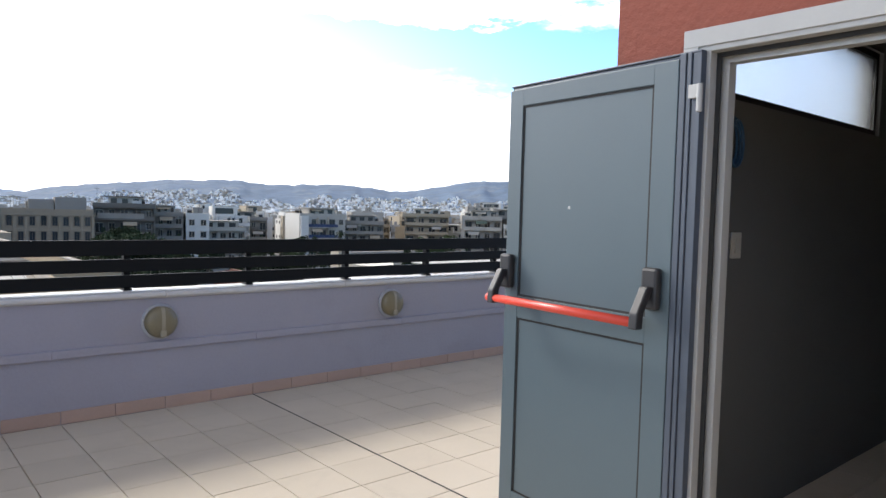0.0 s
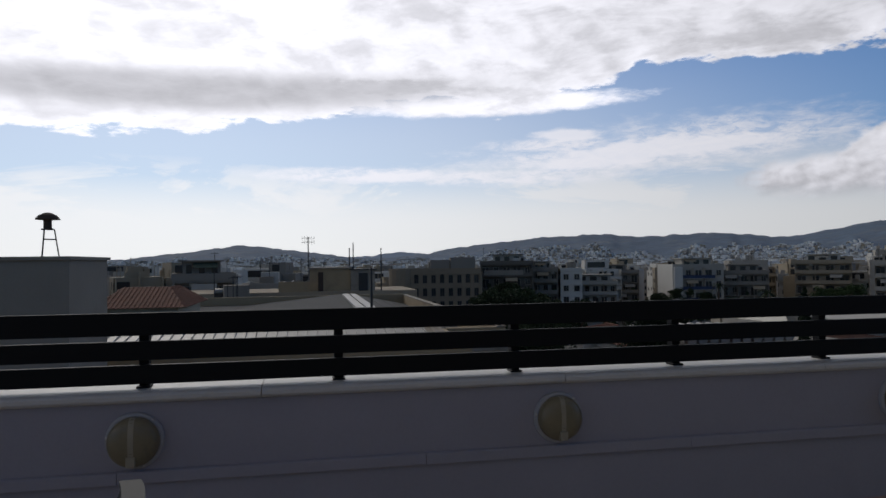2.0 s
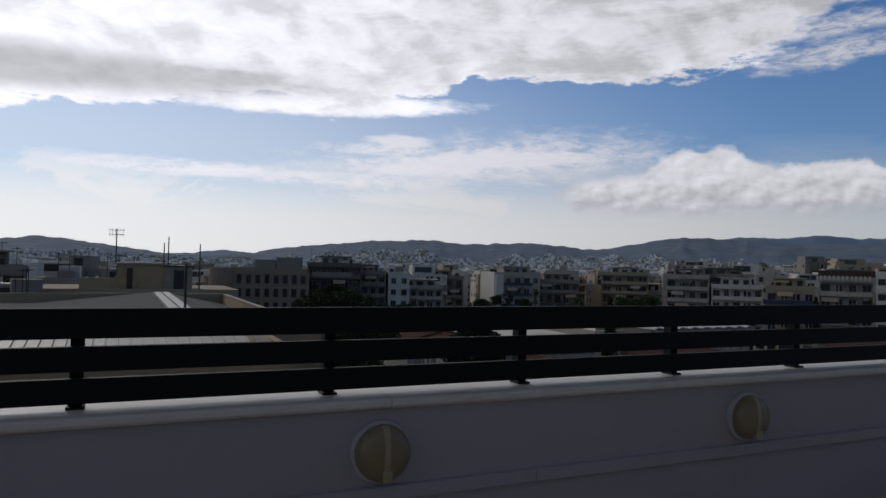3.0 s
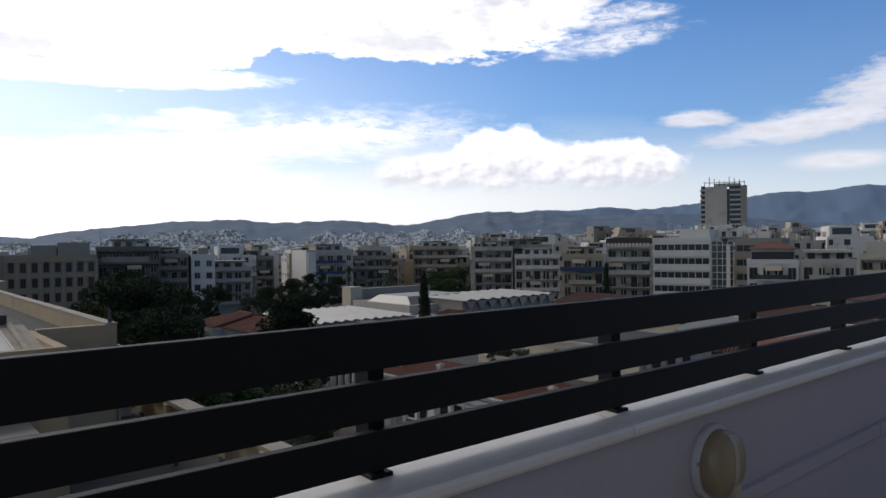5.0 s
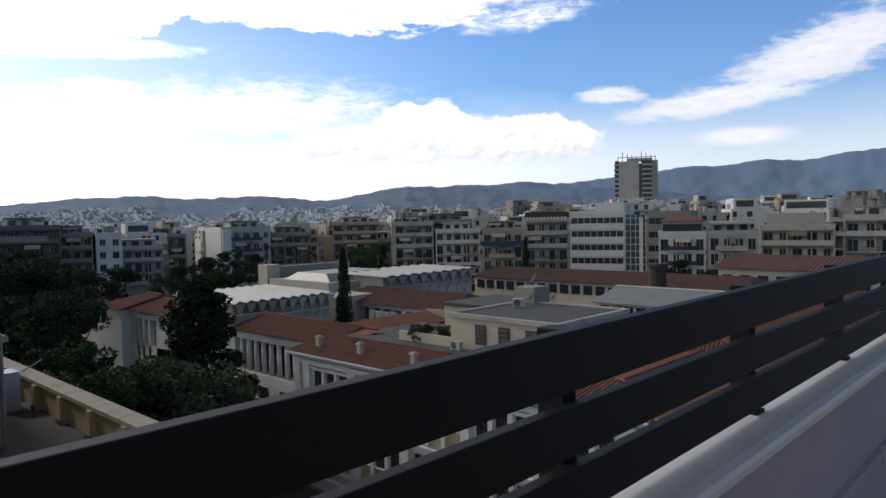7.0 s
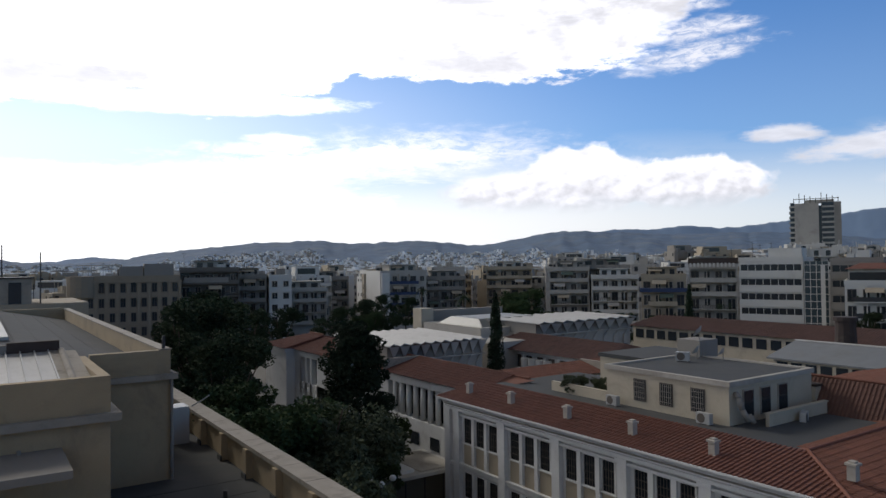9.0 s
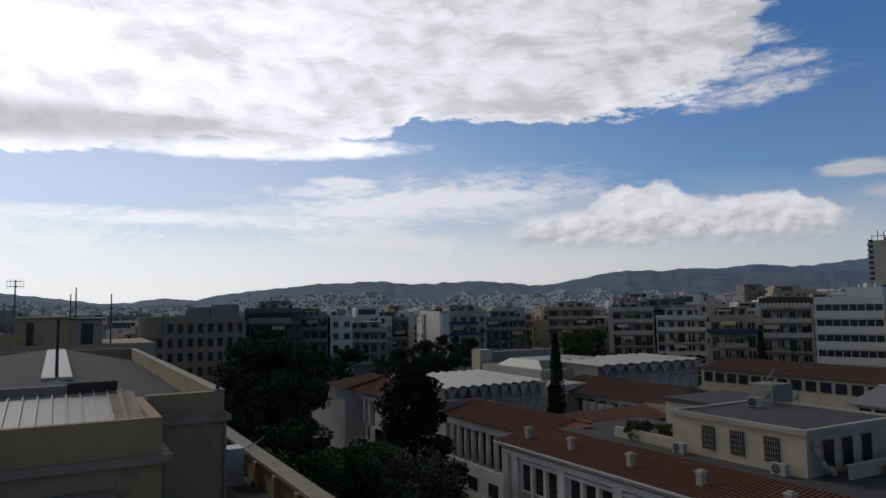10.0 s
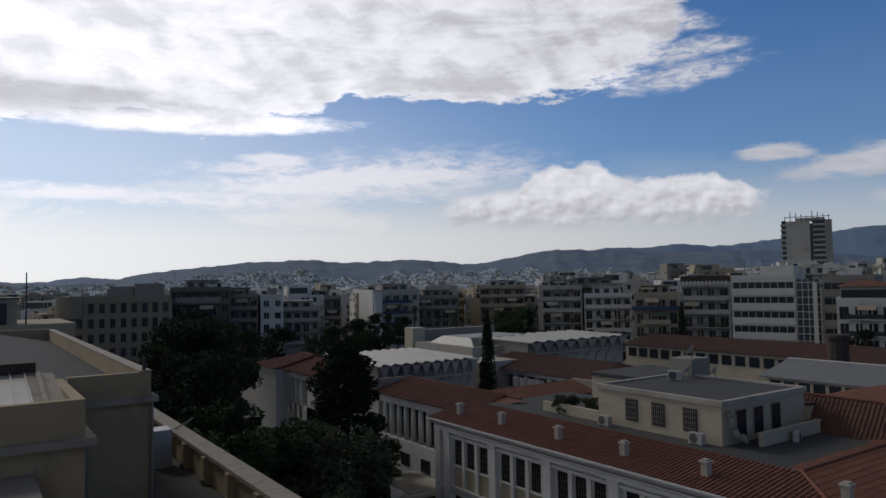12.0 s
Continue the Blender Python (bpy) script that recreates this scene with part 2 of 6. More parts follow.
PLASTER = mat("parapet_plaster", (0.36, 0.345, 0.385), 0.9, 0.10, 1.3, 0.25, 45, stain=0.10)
COPING = mat("coping_marble", (0.62, 0.60, 0.57), 0.45, 0.10, 2.5, 0.05, 40, stain=0.16)
TILE = mat("floor_tile", (0.60, 0.525, 0.42), 0.55, 0.08, 2.0, 0.05, 70, stain=0.10, piece=0.07)
GROUT = mat("grout", (0.30, 0.26, 0.22), 0.95, 0.15, 4, 0.1)
JOINT = mat("black_joint", (0.02, 0.02, 0.02), 0.8)
SKIRT = mat("skirting_tile", (0.46, 0.32, 0.25), 0.6, 0.10, 3.0, 0.05, 60, piece=0.08)
RAIL = mat("black_painted_steel", (0.004, 0.005, 0.006), 0.6, 0.2, 3.0, 0.04, 80)
for node in RAIL.node_tree.nodes:
    if node.type == "BSDF_PRINCIPLED":
        node.inputs["Specular IOR Level"].default_value = 0.2      # satin paint
OLD_BRICK = mat("sooty_brick", (0.045, 0.032, 0.027), 0.9, 0.25, 1.5, 0.3, 8, stain=0.3)
RED_WALL = mat("red_stucco", (0.25, 0.075, 0.05), 0.92, 0.10, 2.0, 0.6, 25, stain=0.08)
ALU = mat("white_aluminium", (0.38, 0.38, 0.365), 0.35, 0.06, 4, 0.02, 90)
DOOR_GREY = mat("grey_blue_door_paint", (0.078, 0.110, 0.126), 0.42, 0.07, 2.0, 0.04, 120)
DOOR_DARK = mat("dark_door_edge", (0.06, 0.075, 0.10), 0.4, 0.1, 4)
GASKET = mat("black_gasket", (0.015, 0.015, 0.015), 0.7)
BAR_RED = mat("red_push_bar", (0.62, 0.06, 0.035), 0.35, 0.08, 6)
BLACK_PLASTIC = mat("black_plastic", (0.02, 0.02, 0.022), 0.45, 0.1, 8)
STEEL = mat("brushed_steel", (0.55, 0.55, 0.55), 0.3, 0.1, 10, metal=1.0)
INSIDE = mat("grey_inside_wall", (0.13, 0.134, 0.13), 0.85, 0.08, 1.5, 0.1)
CABLE = mat("blue_cable", (0.03, 0.09, 0.16), 0.5, 0.1, 10)
SWITCH = mat("switch_plastic", (0.45, 0.44, 0.40), 0.4, 0.05, 8)
LENS = mat("yellowed_lamp_lens", (0.21, 0.175, 0.105), 0.3, 0.15, 14, 0.1, 50, stain=0.4)
LAMP_RING = mat("grey_lamp_housing", (0.40, 0.40, 0.42), 0.5, 0.1, 8)
LAMP_BAR = mat("pale_lamp_guard", (0.34, 0.30, 0.22), 0.5, 0.1, 9)
SLING = mat("black_sling_fabric", (0.02, 0.022, 0.025), 0.85, 0.15, 30, 0.2, 300)
SKYLIT_RAIL = mat("skylit_top_rail", (0.09, 0.09, 0.083), 0.8, 0.08, 10)
WOOD = mat("table_wood", (0.30, 0.21, 0.13), 0.5, 0.2, 12, 0.1, 90)
OCHRE = mat("ochre_render", (0.37, 0.285, 0.175), 0.9, 0.18, 0.7, 0.35, 20, stain=0.4)
OCHRE_TRIM = mat("pale_cornice", (0.30, 0.265, 0.215), 0.85, 0.22, 1.4, 0.35, 20, stain=0.75)
GREY_RENDER = mat("grey_render", (0.26, 0.245, 0.215), 0.93, 0.16, 0.5, 0.3, 15, stain=0.3)
BITUMEN = mat("grey_roofing_felt", (0.055, 0.057, 0.057), 0.95, 0.18, 0.6, 0.2, 12, stain=0.2)
CORRUGATED = mat("pale_metal_sheet", (0.42, 0.41, 0.385), 0.5, 0.12, 0.8, 0.05, 20, stain=0.25)
WHITE_WALL = mat("school_white_render", (0.66, 0.665, 0.65), 0.9, 0.13, 0.5, 0.25, 15, stain=0.22)
BEIGE_PANEL = mat("school_beige_panel", (0.40, 0.345, 0.255), 0.9, 0.08, 0.8, 0.2, 15, stain=0.1)
CREAM = mat("cream_render", (0.45, 0.395, 0.30), 0.9, 0.17, 0.6, 0.25, 15, stain=0.32)
RED_TILE = mat("clay_roof_tile", (0.165, 0.062, 0.038), 0.85, 0.25, 0.9, 0.3, 9, stain=0.25, piece=0.3, stain_colour=(0.10, 0.05, 0.035))
RED_TILE_OLD = mat("old_clay_roof_tile", (0.105, 0.052, 0.038), 0.88, 0.3, 0.8, 0.3, 9, stain=0.35, piece=0.3, stain_colour=(0.07, 0.05, 0.04))
DARK_PANE = mat("dark_window_pane", (0.025, 0.03, 0.035), 0.12, 0.2, 0.4)
BLUE_PANE = mat("bluish_window_glass", (0.05, 0.07, 0.08), 0.1, 0.2, 0.3)
SHUTTER = mat("brown_shutter", (0.10, 0.085, 0.07), 0.7, 0.2, 2)
# whiter than the near walls, so that far blocks look sunlit
FAR_SUNLIT_WHITE = mat("far_white_sunlit", (0.8, 0.79, 0.76), 0.9, 0.12, 0.05, 0.0, 1.0, piece=0.35)
WHITE_PAINT = mat("white_render", (0.58, 0.56, 0.51), 0.9, 0.10, 0.2, 0.1, 8, stain=0.15)
PALE = mat("pale_render", (0.40, 0.37, 0.32), 0.9, 0.2, 0.25, 0.1, 6, stain=0.4)
BEIGE = mat("beige_render", (0.36, 0.30, 0.215), 0.9, 0.2, 0.25, 0.1, 6, stain=0.4)
GREY = mat("grey_concrete", (0.25, 0.23, 0.20), 0.9, 0.14, 0.2, 0.1, 8, stain=0.25)
DARKGREY = mat("dark_concrete", (0.13, 0.118, 0.10), 0.9, 0.16, 0.2, 0.1, 8, stain=0.3)
BLUE_AWNING = mat("blue_awning", (0.028, 0.047, 0.105), 0.8, 0.15, 1)
GREEN_AWNING = mat("green_awning", (0.09, 0.12, 0.09), 0.8, 0.15, 1)
ASPHALT = mat("asphalt", (0.05, 0.05, 0.052), 0.9, 0.25, 0.2, 0.1, 4)
EARTH = mat("city_ground", (0.16, 0.15, 0.125), 0.95, 0.35, 0.01, 0.0, 0.3, stain=0.5, stain_colour=(0.07, 0.08, 0.05))
# distance haze is mixed into both hill colours
HAZED_ROCK = mat("hazed_hill_scrub", (0.10, 0.152, 0.225), 0.95, 0.45, 0.012, 0.0, 0.06, stain=0.7, stain_colour=(0.23, 0.24, 0.245))
HAZED_ROCK_FAR = mat("hazed_far_hill", (0.15, 0.222, 0.33), 0.95, 0.12, 0.003, 0.0, 0.03)
BARK = mat("bark", (0.09, 0.065, 0.045), 0.95, 0.25, 4, 0.5, 30)
IRON = mat("dark_iron", (0.03, 0.03, 0.03), 0.6, 0.2, 6)
BRICK = mat("old_chimney_brick", (0.06, 0.042, 0.034), 0.9, 0.25, 2, 0.3, 12, stain=0.3)
GLASS = glass_mat()


def leaf_mat(name, colour):
    m = mat(name, colour, 0.85, 0.35, 0.5, 0.0, 6.0, piece=0.5)
    m.node_tree.nodes["Principled BSDF"].inputs["Specular IOR Level"].default_value = 0.12
    return m


LEAF = leaf_mat("plane_leaf", (0.045, 0.068, 0.027))
LEAF_PALE = leaf_mat("pale_leaf", (0.10, 0.118, 0.068))
LEAF_DARK = leaf_mat("dark_leaf", (0.032, 0.047, 0.023))
NEEDLE = leaf_mat("pine_needle", (0.028, 0.042, 0.023))
SLATE = mat("grey_slate_sheet", (0.17, 0.18, 0.185), 0.7, 0.18, 0.8, 0.1, 10, stain=0.25)
BUFF = mat("buff_brown_render", (0.275, 0.22, 0.155), 0.9, 0.18, 0.4, 0.1, 6, stain=0.3)
LANTERN = mat("dusty_lantern_glass", (0.13, 0.135, 0.115), 0.45, 0.25, 0.5, stain=0.3)


# ---- mesh helpers ----
class Mesh:
    """Gathers faces of one part."""

    def __init__(self):
        self.v, self.f = [], []

    def face(self, *pts):
        k = len(self.v)
        self.v += [tuple(p) for p in pts]
        self.f.append(tuple(range(k, k + len(pts))))
        return self

    def hexa(self, bottom, top):
        """A solid between two four-sided outlines, given anticlockwise from above."""
        k = len(self.v)
        self.v += [tuple(p) for p in bottom] + [tuple(p) for p in top]
        self.f += [(k + 3, k + 2, k + 1, k), (k + 4, k + 5, k + 6, k + 7)]
        self.f += [(k + i, k + (i + 1) % 4, k + 4 + (i + 1) % 4, k + 4 + i) for i in range(4)]
        return self

    def box(self, x0, y0, z0, x1, y1, z1):
        q = [(x0, y0), (x1, y0), (x1, y1), (x0, y1)]
        return self.hexa([(*p, z0) for p in q], [(*p, z1) for p in q])

    def tube(self, a, b, r0, r1=None, sides=8, caps=True):
        a, b = Vector(a), Vector(b)
        r1 = r0 if r1 is None else r1
        w = (b - a).normalized()
        u = w.orthogonal().normalized()
        s = w.cross(u)
        k = len(self.v)
        for p, r in ((a, r0), (b, r1)):
            for i in range(sides):
                t = 2 * math.pi * i / sides
                self.v.append(tuple(p + u * (r * math.cos(t)) + s * (r * math.sin(t))))
        for i in range(sides):
            j = (i + 1) % sides
            self.f.append((k + i, k + j, k + sides + j, k + sides + i))
        if caps:
            self.f.append(tuple(k + i for i in reversed(range(sides))))
            self.f.append(tuple(k + sides + i for i in range(sides)))
        return self

    def turned(self, profile, sides=24, m=Matrix()):
        """A body of revolution about z, from (radius, height) pairs."""
        k = len(self.v)
        for r, z in profile:
            for i in range(sides):
                t = 2 * math.pi * i / sides
                self.v.append(tuple(m @ Vector((r * math.cos(t), r * math.sin(t), z))))
        for a in range(len(profile) - 1):
            for i in range(sides):
                j = (i + 1) % sides
                self.f.append((k + a * sides + i, k + a * sides + j, k + (a + 1) * sides + j, k + (a + 1) * sides + i))
        return self

    def data(self, name, material, bevel=0.0, smooth=False):
        me = bpy.data.meshes.new(name)
        me.from_pydata(self.v, [], self.f)
        if bevel:
            bm = bmesh.new()
            bm.from_mesh(me)
            bmesh.ops.remove_doubles(bm, verts=bm.verts, dist=1e-5)
            bmesh.ops.bevel(bm, geom=bm.edges[:], offset=bevel, segments=2, affect="EDGES", profile=0.5, clamp_overlap=True)
            bm.to_mesh(me)
            bm.free()
        me.materials.append(material)
        if smooth:
            me.polygons.foreach_set("use_smooth", [True] * len(me.polygons))
        me.update()
        return me


def thing(name, label, category, group="", kind="", at=(0, 0, 0)):
    ob = new(name)
    ob.location = at
    ob.empty_display_size = 0.2
    return tagged(ob, label, category, group, kind)


def part(name, mesh, material, parent=None, label="", bevel=0.0, smooth=False, kind=""):
    """One mesh object, under a thing or a part; its coordinates are the parent's own."""
    me = mesh if isinstance(mesh, bpy.types.Mesh) else mesh.data(name, material, bevel, smooth)
    ob = new(name, me)
    ob.parent = parent
    return tagged(ob, label, kind=kind)


def solid(name, mesh, material, label, category, group="", kind="", bevel=0.0, smooth=False):
    return tagged(part(name, mesh, material, None, "", bevel, smooth), label, category, group, kind)


# ---- ground and hills ----
GROUND = -17.0
ground = Mesh()
ground.face((-5000, -3000, GROUND), (6000, -3000, GROUND), (6000, 6000, GROUND), (-5000, 6000, GROUND))
solid("ground", ground, EARTH, "dusty city ground with scrub and streets", "ground", kind="structure")


def slope_height(u, f, crest, seed, foot, rough=1.0):
    """The height of a hillside in direction u at the share f of its depth."""
    bumps = noise.fractal(Vector((u * 0.8 + f * 1.5 + seed, f * 5.0, seed)), 1.0, 2.0, 5)
    return foot + (crest - foot) * f ** 1.25 + bumps * 60 * rough * f * (1 - f)


def crest_height(u, e, distance, seed, rough=1.0):
    return 1.5 + distance * math.tan(radians(e + 0.09 * rough * noise.fractal(Vector((u * 1.5, seed, 3.0)), 0.9, 2.0, 5)))


def ridge(name, distance, crest, material, label, depth=900.0, seed=0.0, foot=-17.0):
    """A range of hills whose crest is given as (azimuth, elevation) in degrees, as one rugged sheet sloping to the plain."""
    mesh, rows, cols = Mesh(), 20, 760
    us = np.linspace(crest[0][0], crest[-1][0], cols)
    es = np.interp(us, [c[0] for c in crest], [c[1] for c in crest])
    soft = np.convolve(np.pad(es, 4, mode="edge"), np.ones(9) / 9, mode="valid")
    for u, e in zip(us, soft):
        top, t = crest_height(u, e, distance, seed), radians(u)
        for j in range(rows - 1):
            f = j / (rows - 2)
            d = distance - depth * (1 - f)
            mesh.v.append((math.sin(t) * d, math.cos(t) * d, slope_height(u, f, top, seed, foot)))
        mesh.v.append((math.sin(t) * (distance + 300), math.cos(t) * (distance + 300), foot + (top - foot) * 0.6))
    for i in range(cols - 1):
        for j in range(rows - 1):
            k = i * rows + j
            mesh.f.append((k, k + rows, k + rows + 1, k + 1))
    return solid(name, mesh, material, label, "mountain", kind="structure", smooth=True)


HILLS = [(-60, 0.4), (-30, 0.5), (-20, 0.3), (-15, 0.35), (-12, 0.75), (-9, 1.0), (-7.5, 1.3), (-5.2, 1.6), (-3.5, 1.3), (-2, 1.15), (1, 0.8), (3, 0.55), (5.5, 0.35), (8, 0.55),
      (10.5, 0.95), (13, 1.35), (15.5, 1.55), (18.8, 1.95), (21, 1.95), (23.3, 2.2), (26, 1.8), (29, 1.9), (32, 2.05), (35, 1.75), (37.2, 1.5), (39.5, 2.0), (43.8, 2.65), (48, 2.45),
      (52, 2.2), (57, 2.2), (61, 2.1), (66, 1.5), (72, 1.0), (80, 1.0), (110, 0.8), (150, 0.4)]
ridge("backdrop_hills", 3900, HILLS, HAZED_ROCK, "scrub-covered ridge with quarry scars, haze in its blue colour", 1500, 1.7)
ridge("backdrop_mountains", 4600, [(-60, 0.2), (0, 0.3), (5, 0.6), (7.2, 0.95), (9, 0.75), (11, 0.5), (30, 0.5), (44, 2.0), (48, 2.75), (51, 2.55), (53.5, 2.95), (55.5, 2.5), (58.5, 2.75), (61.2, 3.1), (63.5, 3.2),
      (66, 3.7), (68.5, 3.45), (71.3, 3.95), (74, 3.6), (77, 4.15), (82, 4.3), (95, 4.0), (130, 3.0), (160, 1.5)], HAZED_ROCK_FAR, "far mountains, haze coloured in as pale blue", 700, 9.1)

# ---- terrace: floor, parapet, railing ----
EDGE_Y, X0, X1, Y0 = 4.38, -9.0, 14.0, -6.0
tower = Mesh().box(X0, Y0, GROUND, X1, EDGE_Y + 0.20, -0.25)
solid("house_wall", tower, OCHRE, "ochre rendered body of the building below the roof terrace", "building", kind="structure")
deck = Mesh().box(X0, Y0, -0.25, X1, EDGE_Y + 0.19, -0.012)
floor = solid("floor", deck, GROUT, "beige tiled roof terrace floor with a black movement joint", "floor", kind="structure")

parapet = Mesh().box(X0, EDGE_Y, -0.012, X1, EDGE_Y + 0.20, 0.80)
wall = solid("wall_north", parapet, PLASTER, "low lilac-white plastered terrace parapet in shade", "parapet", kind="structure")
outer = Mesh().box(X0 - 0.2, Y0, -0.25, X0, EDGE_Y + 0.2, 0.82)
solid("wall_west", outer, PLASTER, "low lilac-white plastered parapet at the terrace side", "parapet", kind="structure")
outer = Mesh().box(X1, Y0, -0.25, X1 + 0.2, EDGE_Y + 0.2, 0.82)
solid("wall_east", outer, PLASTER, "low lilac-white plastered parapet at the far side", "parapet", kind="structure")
# unseen rear wall, added to close the terrace and cut ambient light
outer = Mesh().box(X0 - 0.2, Y0 - 0.25, -0.25, X1 + 0.2, Y0, 3.1)
solid("wall_south", outer, GREY_RENDER, "unseen grey rendered wall added to close the terrace behind", "wall", kind="structure")

# coping slabs with a rounded nose, laid end to end
slab_profile = [(-0.035, 0.812), (-0.042, 0.822), (-0.042, 0.838), (-0.035, 0.848), (-0.015, 0.854), (0.10, 0.858), (0.215, 0.852), (0.235, 0.84), (0.235, 0.812), (0.2, 0.80), (0.0, 0.80)]


def swept(profile, length):
    """A bar of that profile (y, z) along x, closed at its ends."""
    mesh, k = Mesh(), len(profile)
    for x in (0.0, length):
        mesh.v += [(x, EDGE_Y + y, z) for y, z in profile]
    for i in range(k):
        j = (i + 1) % k
        mesh.f.append((i, i + k, j + k, j))
    mesh.f += [tuple(range(k)), tuple(reversed(range(k, 2 * k)))]
    return mesh


SLAB = 1.5
slab_mesh = swept(slab_profile, SLAB - 0.004).data("coping_slab", COPING)
coping = thing("coping", "pale worn marble coping with rounded nose", "coping", kind="structure")
for i in range(int((X1 - X0) / SLAB)):
    part("coping_slab", slab_mesh, COPING, coping).location = (X0 + 0.33 + i * SLAB - 0.1, 0, random.uniform(-0.0015, 0.0015))

ledge_profile = [(0.0, 0.435), (-0.024, 0.437), (-0.026, 0.441), (-0.026, 0.486), (-0.022, 0.491), (0.0, 0.494)]
LEDGE = 1.42
ledge_mesh = swept(ledge_profile, LEDGE - 0.003).data("ledge_strip", PLASTER)
ledge = thing("trim", "lilac-white plastered band along the parapet", "trim", kind="structure")
for i in range(int((X1 - X0) / LEDGE)):
    part("ledge_strip", ledge_mesh, PLASTER, ledge).location = (X0 + 0.07 + i * LEDGE, random.uniform(-0.002, 0.001), random.uniform(-0.002, 0.002))

TILE_W = 0.337
JOINT_X = 2.41
skirt_mesh = Mesh().box(0, EDGE_Y - 0.011, 0.0, TILE_W - 0.004, EDGE_Y + 0.002, 0.085).data("skirting_tile", SKIRT, 0.002)
baseboard = thing("baseboard", "terracotta-pink skirting tiles along the parapet", "skirting", kind="structure")
for i in range(-33, 34):
    part("skirting_tile", skirt_mesh, SKIRT, baseboard).location = (JOINT_X + i * TILE_W + 0.002, random.uniform(-0.0015, 0.0008), random.uniform(-0.001, 0.001))

# floor tiles: those by the parapet as pieces, the rest joined
tile_mesh = Mesh().box(0.0025, -TILE_W + 0.0025, -0.012, TILE_W - 0.0025, -0.0025, 0.0).data("floor_tile", TILE, 0.0015)
rest = Mesh()
for j in range(30):
    for i in range(-33, 34):
        x, y = JOINT_X + i * TILE_W + (0.008 if i >= 0 else 0.0), EDGE_Y - 0.012 - j * TILE_W
        if y - TILE_W < Y0 or x + TILE_W > X1 or x < X0:
            continue
        if -6 <= i < 16 and j < 13:
            tile = part("floor_tile", tile_mesh, TILE, floor)
            tile.location = (x, y, random.uniform(-0.0012, 0.0008))
        else:
            rest.box(x + 0.0025, y - TILE_W + 0.0025, -0.012, x + TILE_W - 0.0025, y - 0.0025, 0.0)
part("floor_tile_field", rest, TILE, floor, kind="stuff")
part("joint_strip", Mesh().box(JOINT_X - 0.002, Y0, -0.012, JOINT_X + 0.009, EDGE_Y - 0.012, -0.001), JOINT, floor, "black movement joint")

# railing: three boards on flat posts; the posts stand behind the boards on small foot plates
railing = thing("railing", "black painted steel railing of three flat boards on the parapet", "railing", at=(0, 0, 0))
BAY, POST_X = 0.908, 0.592 - 10 * 0.908
for i in range(25):
    x = POST_X + i * BAY
    if not X0 + 0.1 < x < X1 - 0.1:
        continue
    post = part("post", Mesh().box(x - 0.022, EDGE_Y + 0.082, 0.858, x + 0.022, EDGE_Y + 0.137, 1.207), RAIL, railing, bevel=0.002)
    part("foot_plate", Mesh().box(x - 0.03, EDGE_Y + 0.060, 0.853, x + 0.03, EDGE_Y + 0.140, 0.866), RAIL, post, bevel=0.002)
for z0, z1 in ((0.878, 0.966), (0.989, 1.077), (1.104, 1.210)):
    part("board", Mesh().box(X0 + 0.1, EDGE_Y + 0.052, z0, X1 - 0.1, EDGE_Y + 0.081, z1), RAIL, railing, bevel=0.003)


def bulkhead_lamp(x):
    """A round bulkhead lamp: grey ring, domed yellowed lens, upright guard bar."""
    lamp = thing("bulkhead_lamp", "round bulkhead wall lamp with dirty yellowed lens", "wall lamp", "lamps along the parapet", at=(x, EDGE_Y, 0.633))
    face_on = pose(0, 0, 0, 90)
    part("housing", Mesh().turned([(0.0, 0.0), (0.128, 0.0), (0.130, 0.01), (0.126, 0.022), (0.118, 0.027), (0.0, 0.027)], 32, face_on), LAMP_RING, lamp, "grey plastic housing ring", smooth=False)
    part("lens", Mesh().turned([(0.113, 0.027), (0.113, 0.050), (0.108, 0.068), (0.095, 0.082), (0.07, 0.092), (0.04, 0.097), (0.0, 0.098)], 32, face_on), LENS, lamp, "yellowed glass lens", smooth=True)
    guard = Mesh()
    pts = [(-0.112, 0.06), (-0.10, 0.078), (-0.07, 0.093), (-0.02, 0.0995), (0.03, 0.0995), (0.075, 0.092), (0.10, 0.079), (0.112, 0.06)]
    for z, d in pts:
        guard.v += [(-0.012, -d, z), (0.012, -d, z), (0.012, -d + 0.02, z), (-0.012, -d + 0.02, z)]
    for i in range(len(pts) - 1):
        guard.f += [(4 * i + j, 4 * i + (j + 1) % 4, 4 * i + 4 + (j + 1) % 4, 4 * i + 4 + j) for j in range(4)]
    guard.f += [(3, 2, 1, 0), tuple(4 * (len(pts) - 1) + j for j in range(4))]
    part("guard_bar", guard, LAMP_BAR, lamp, "upright guard bar")
    part("clip", Mesh().box(-0.02, -0.104, -0.10, 0.02, -0.078, -0.055), LAMP_BAR, lamp, bevel=0.004)
    for a in (50, 170, 290):
        t = radians(a)
        part("screw", Mesh().turned([(0.0, 0.031), (0.006, 0.03), (0.006, 0.026)], 8, pose(0.121 * math.cos(t), 0, 0.121 * math.sin(t)) @ face_on), STEEL, lamp)
    return lamp


for i in range(-3, 5):
    bulkhead_lamp(1.695 + i * 2.03)


# ---- stairhead with the open door ----
WX = 2.43        # outer face of the stairhead wall
D0, D1, DT = -0.21, 0.653, 2.072       # doorway: far jamb, hinge jamb, head
west = Mesh()
west.box(WX, D1 + 0.05, -0.012, WX + 0.22, 1.076, 3.0)
west.box(WX, Y0 + 2.5, -0.012, WX + 0.22, D0 - 0.05, 3.0)
west.box(WX, D0 - 0.05, DT + 0.06, WX + 0.22, D1 + 0.05, 3.0)
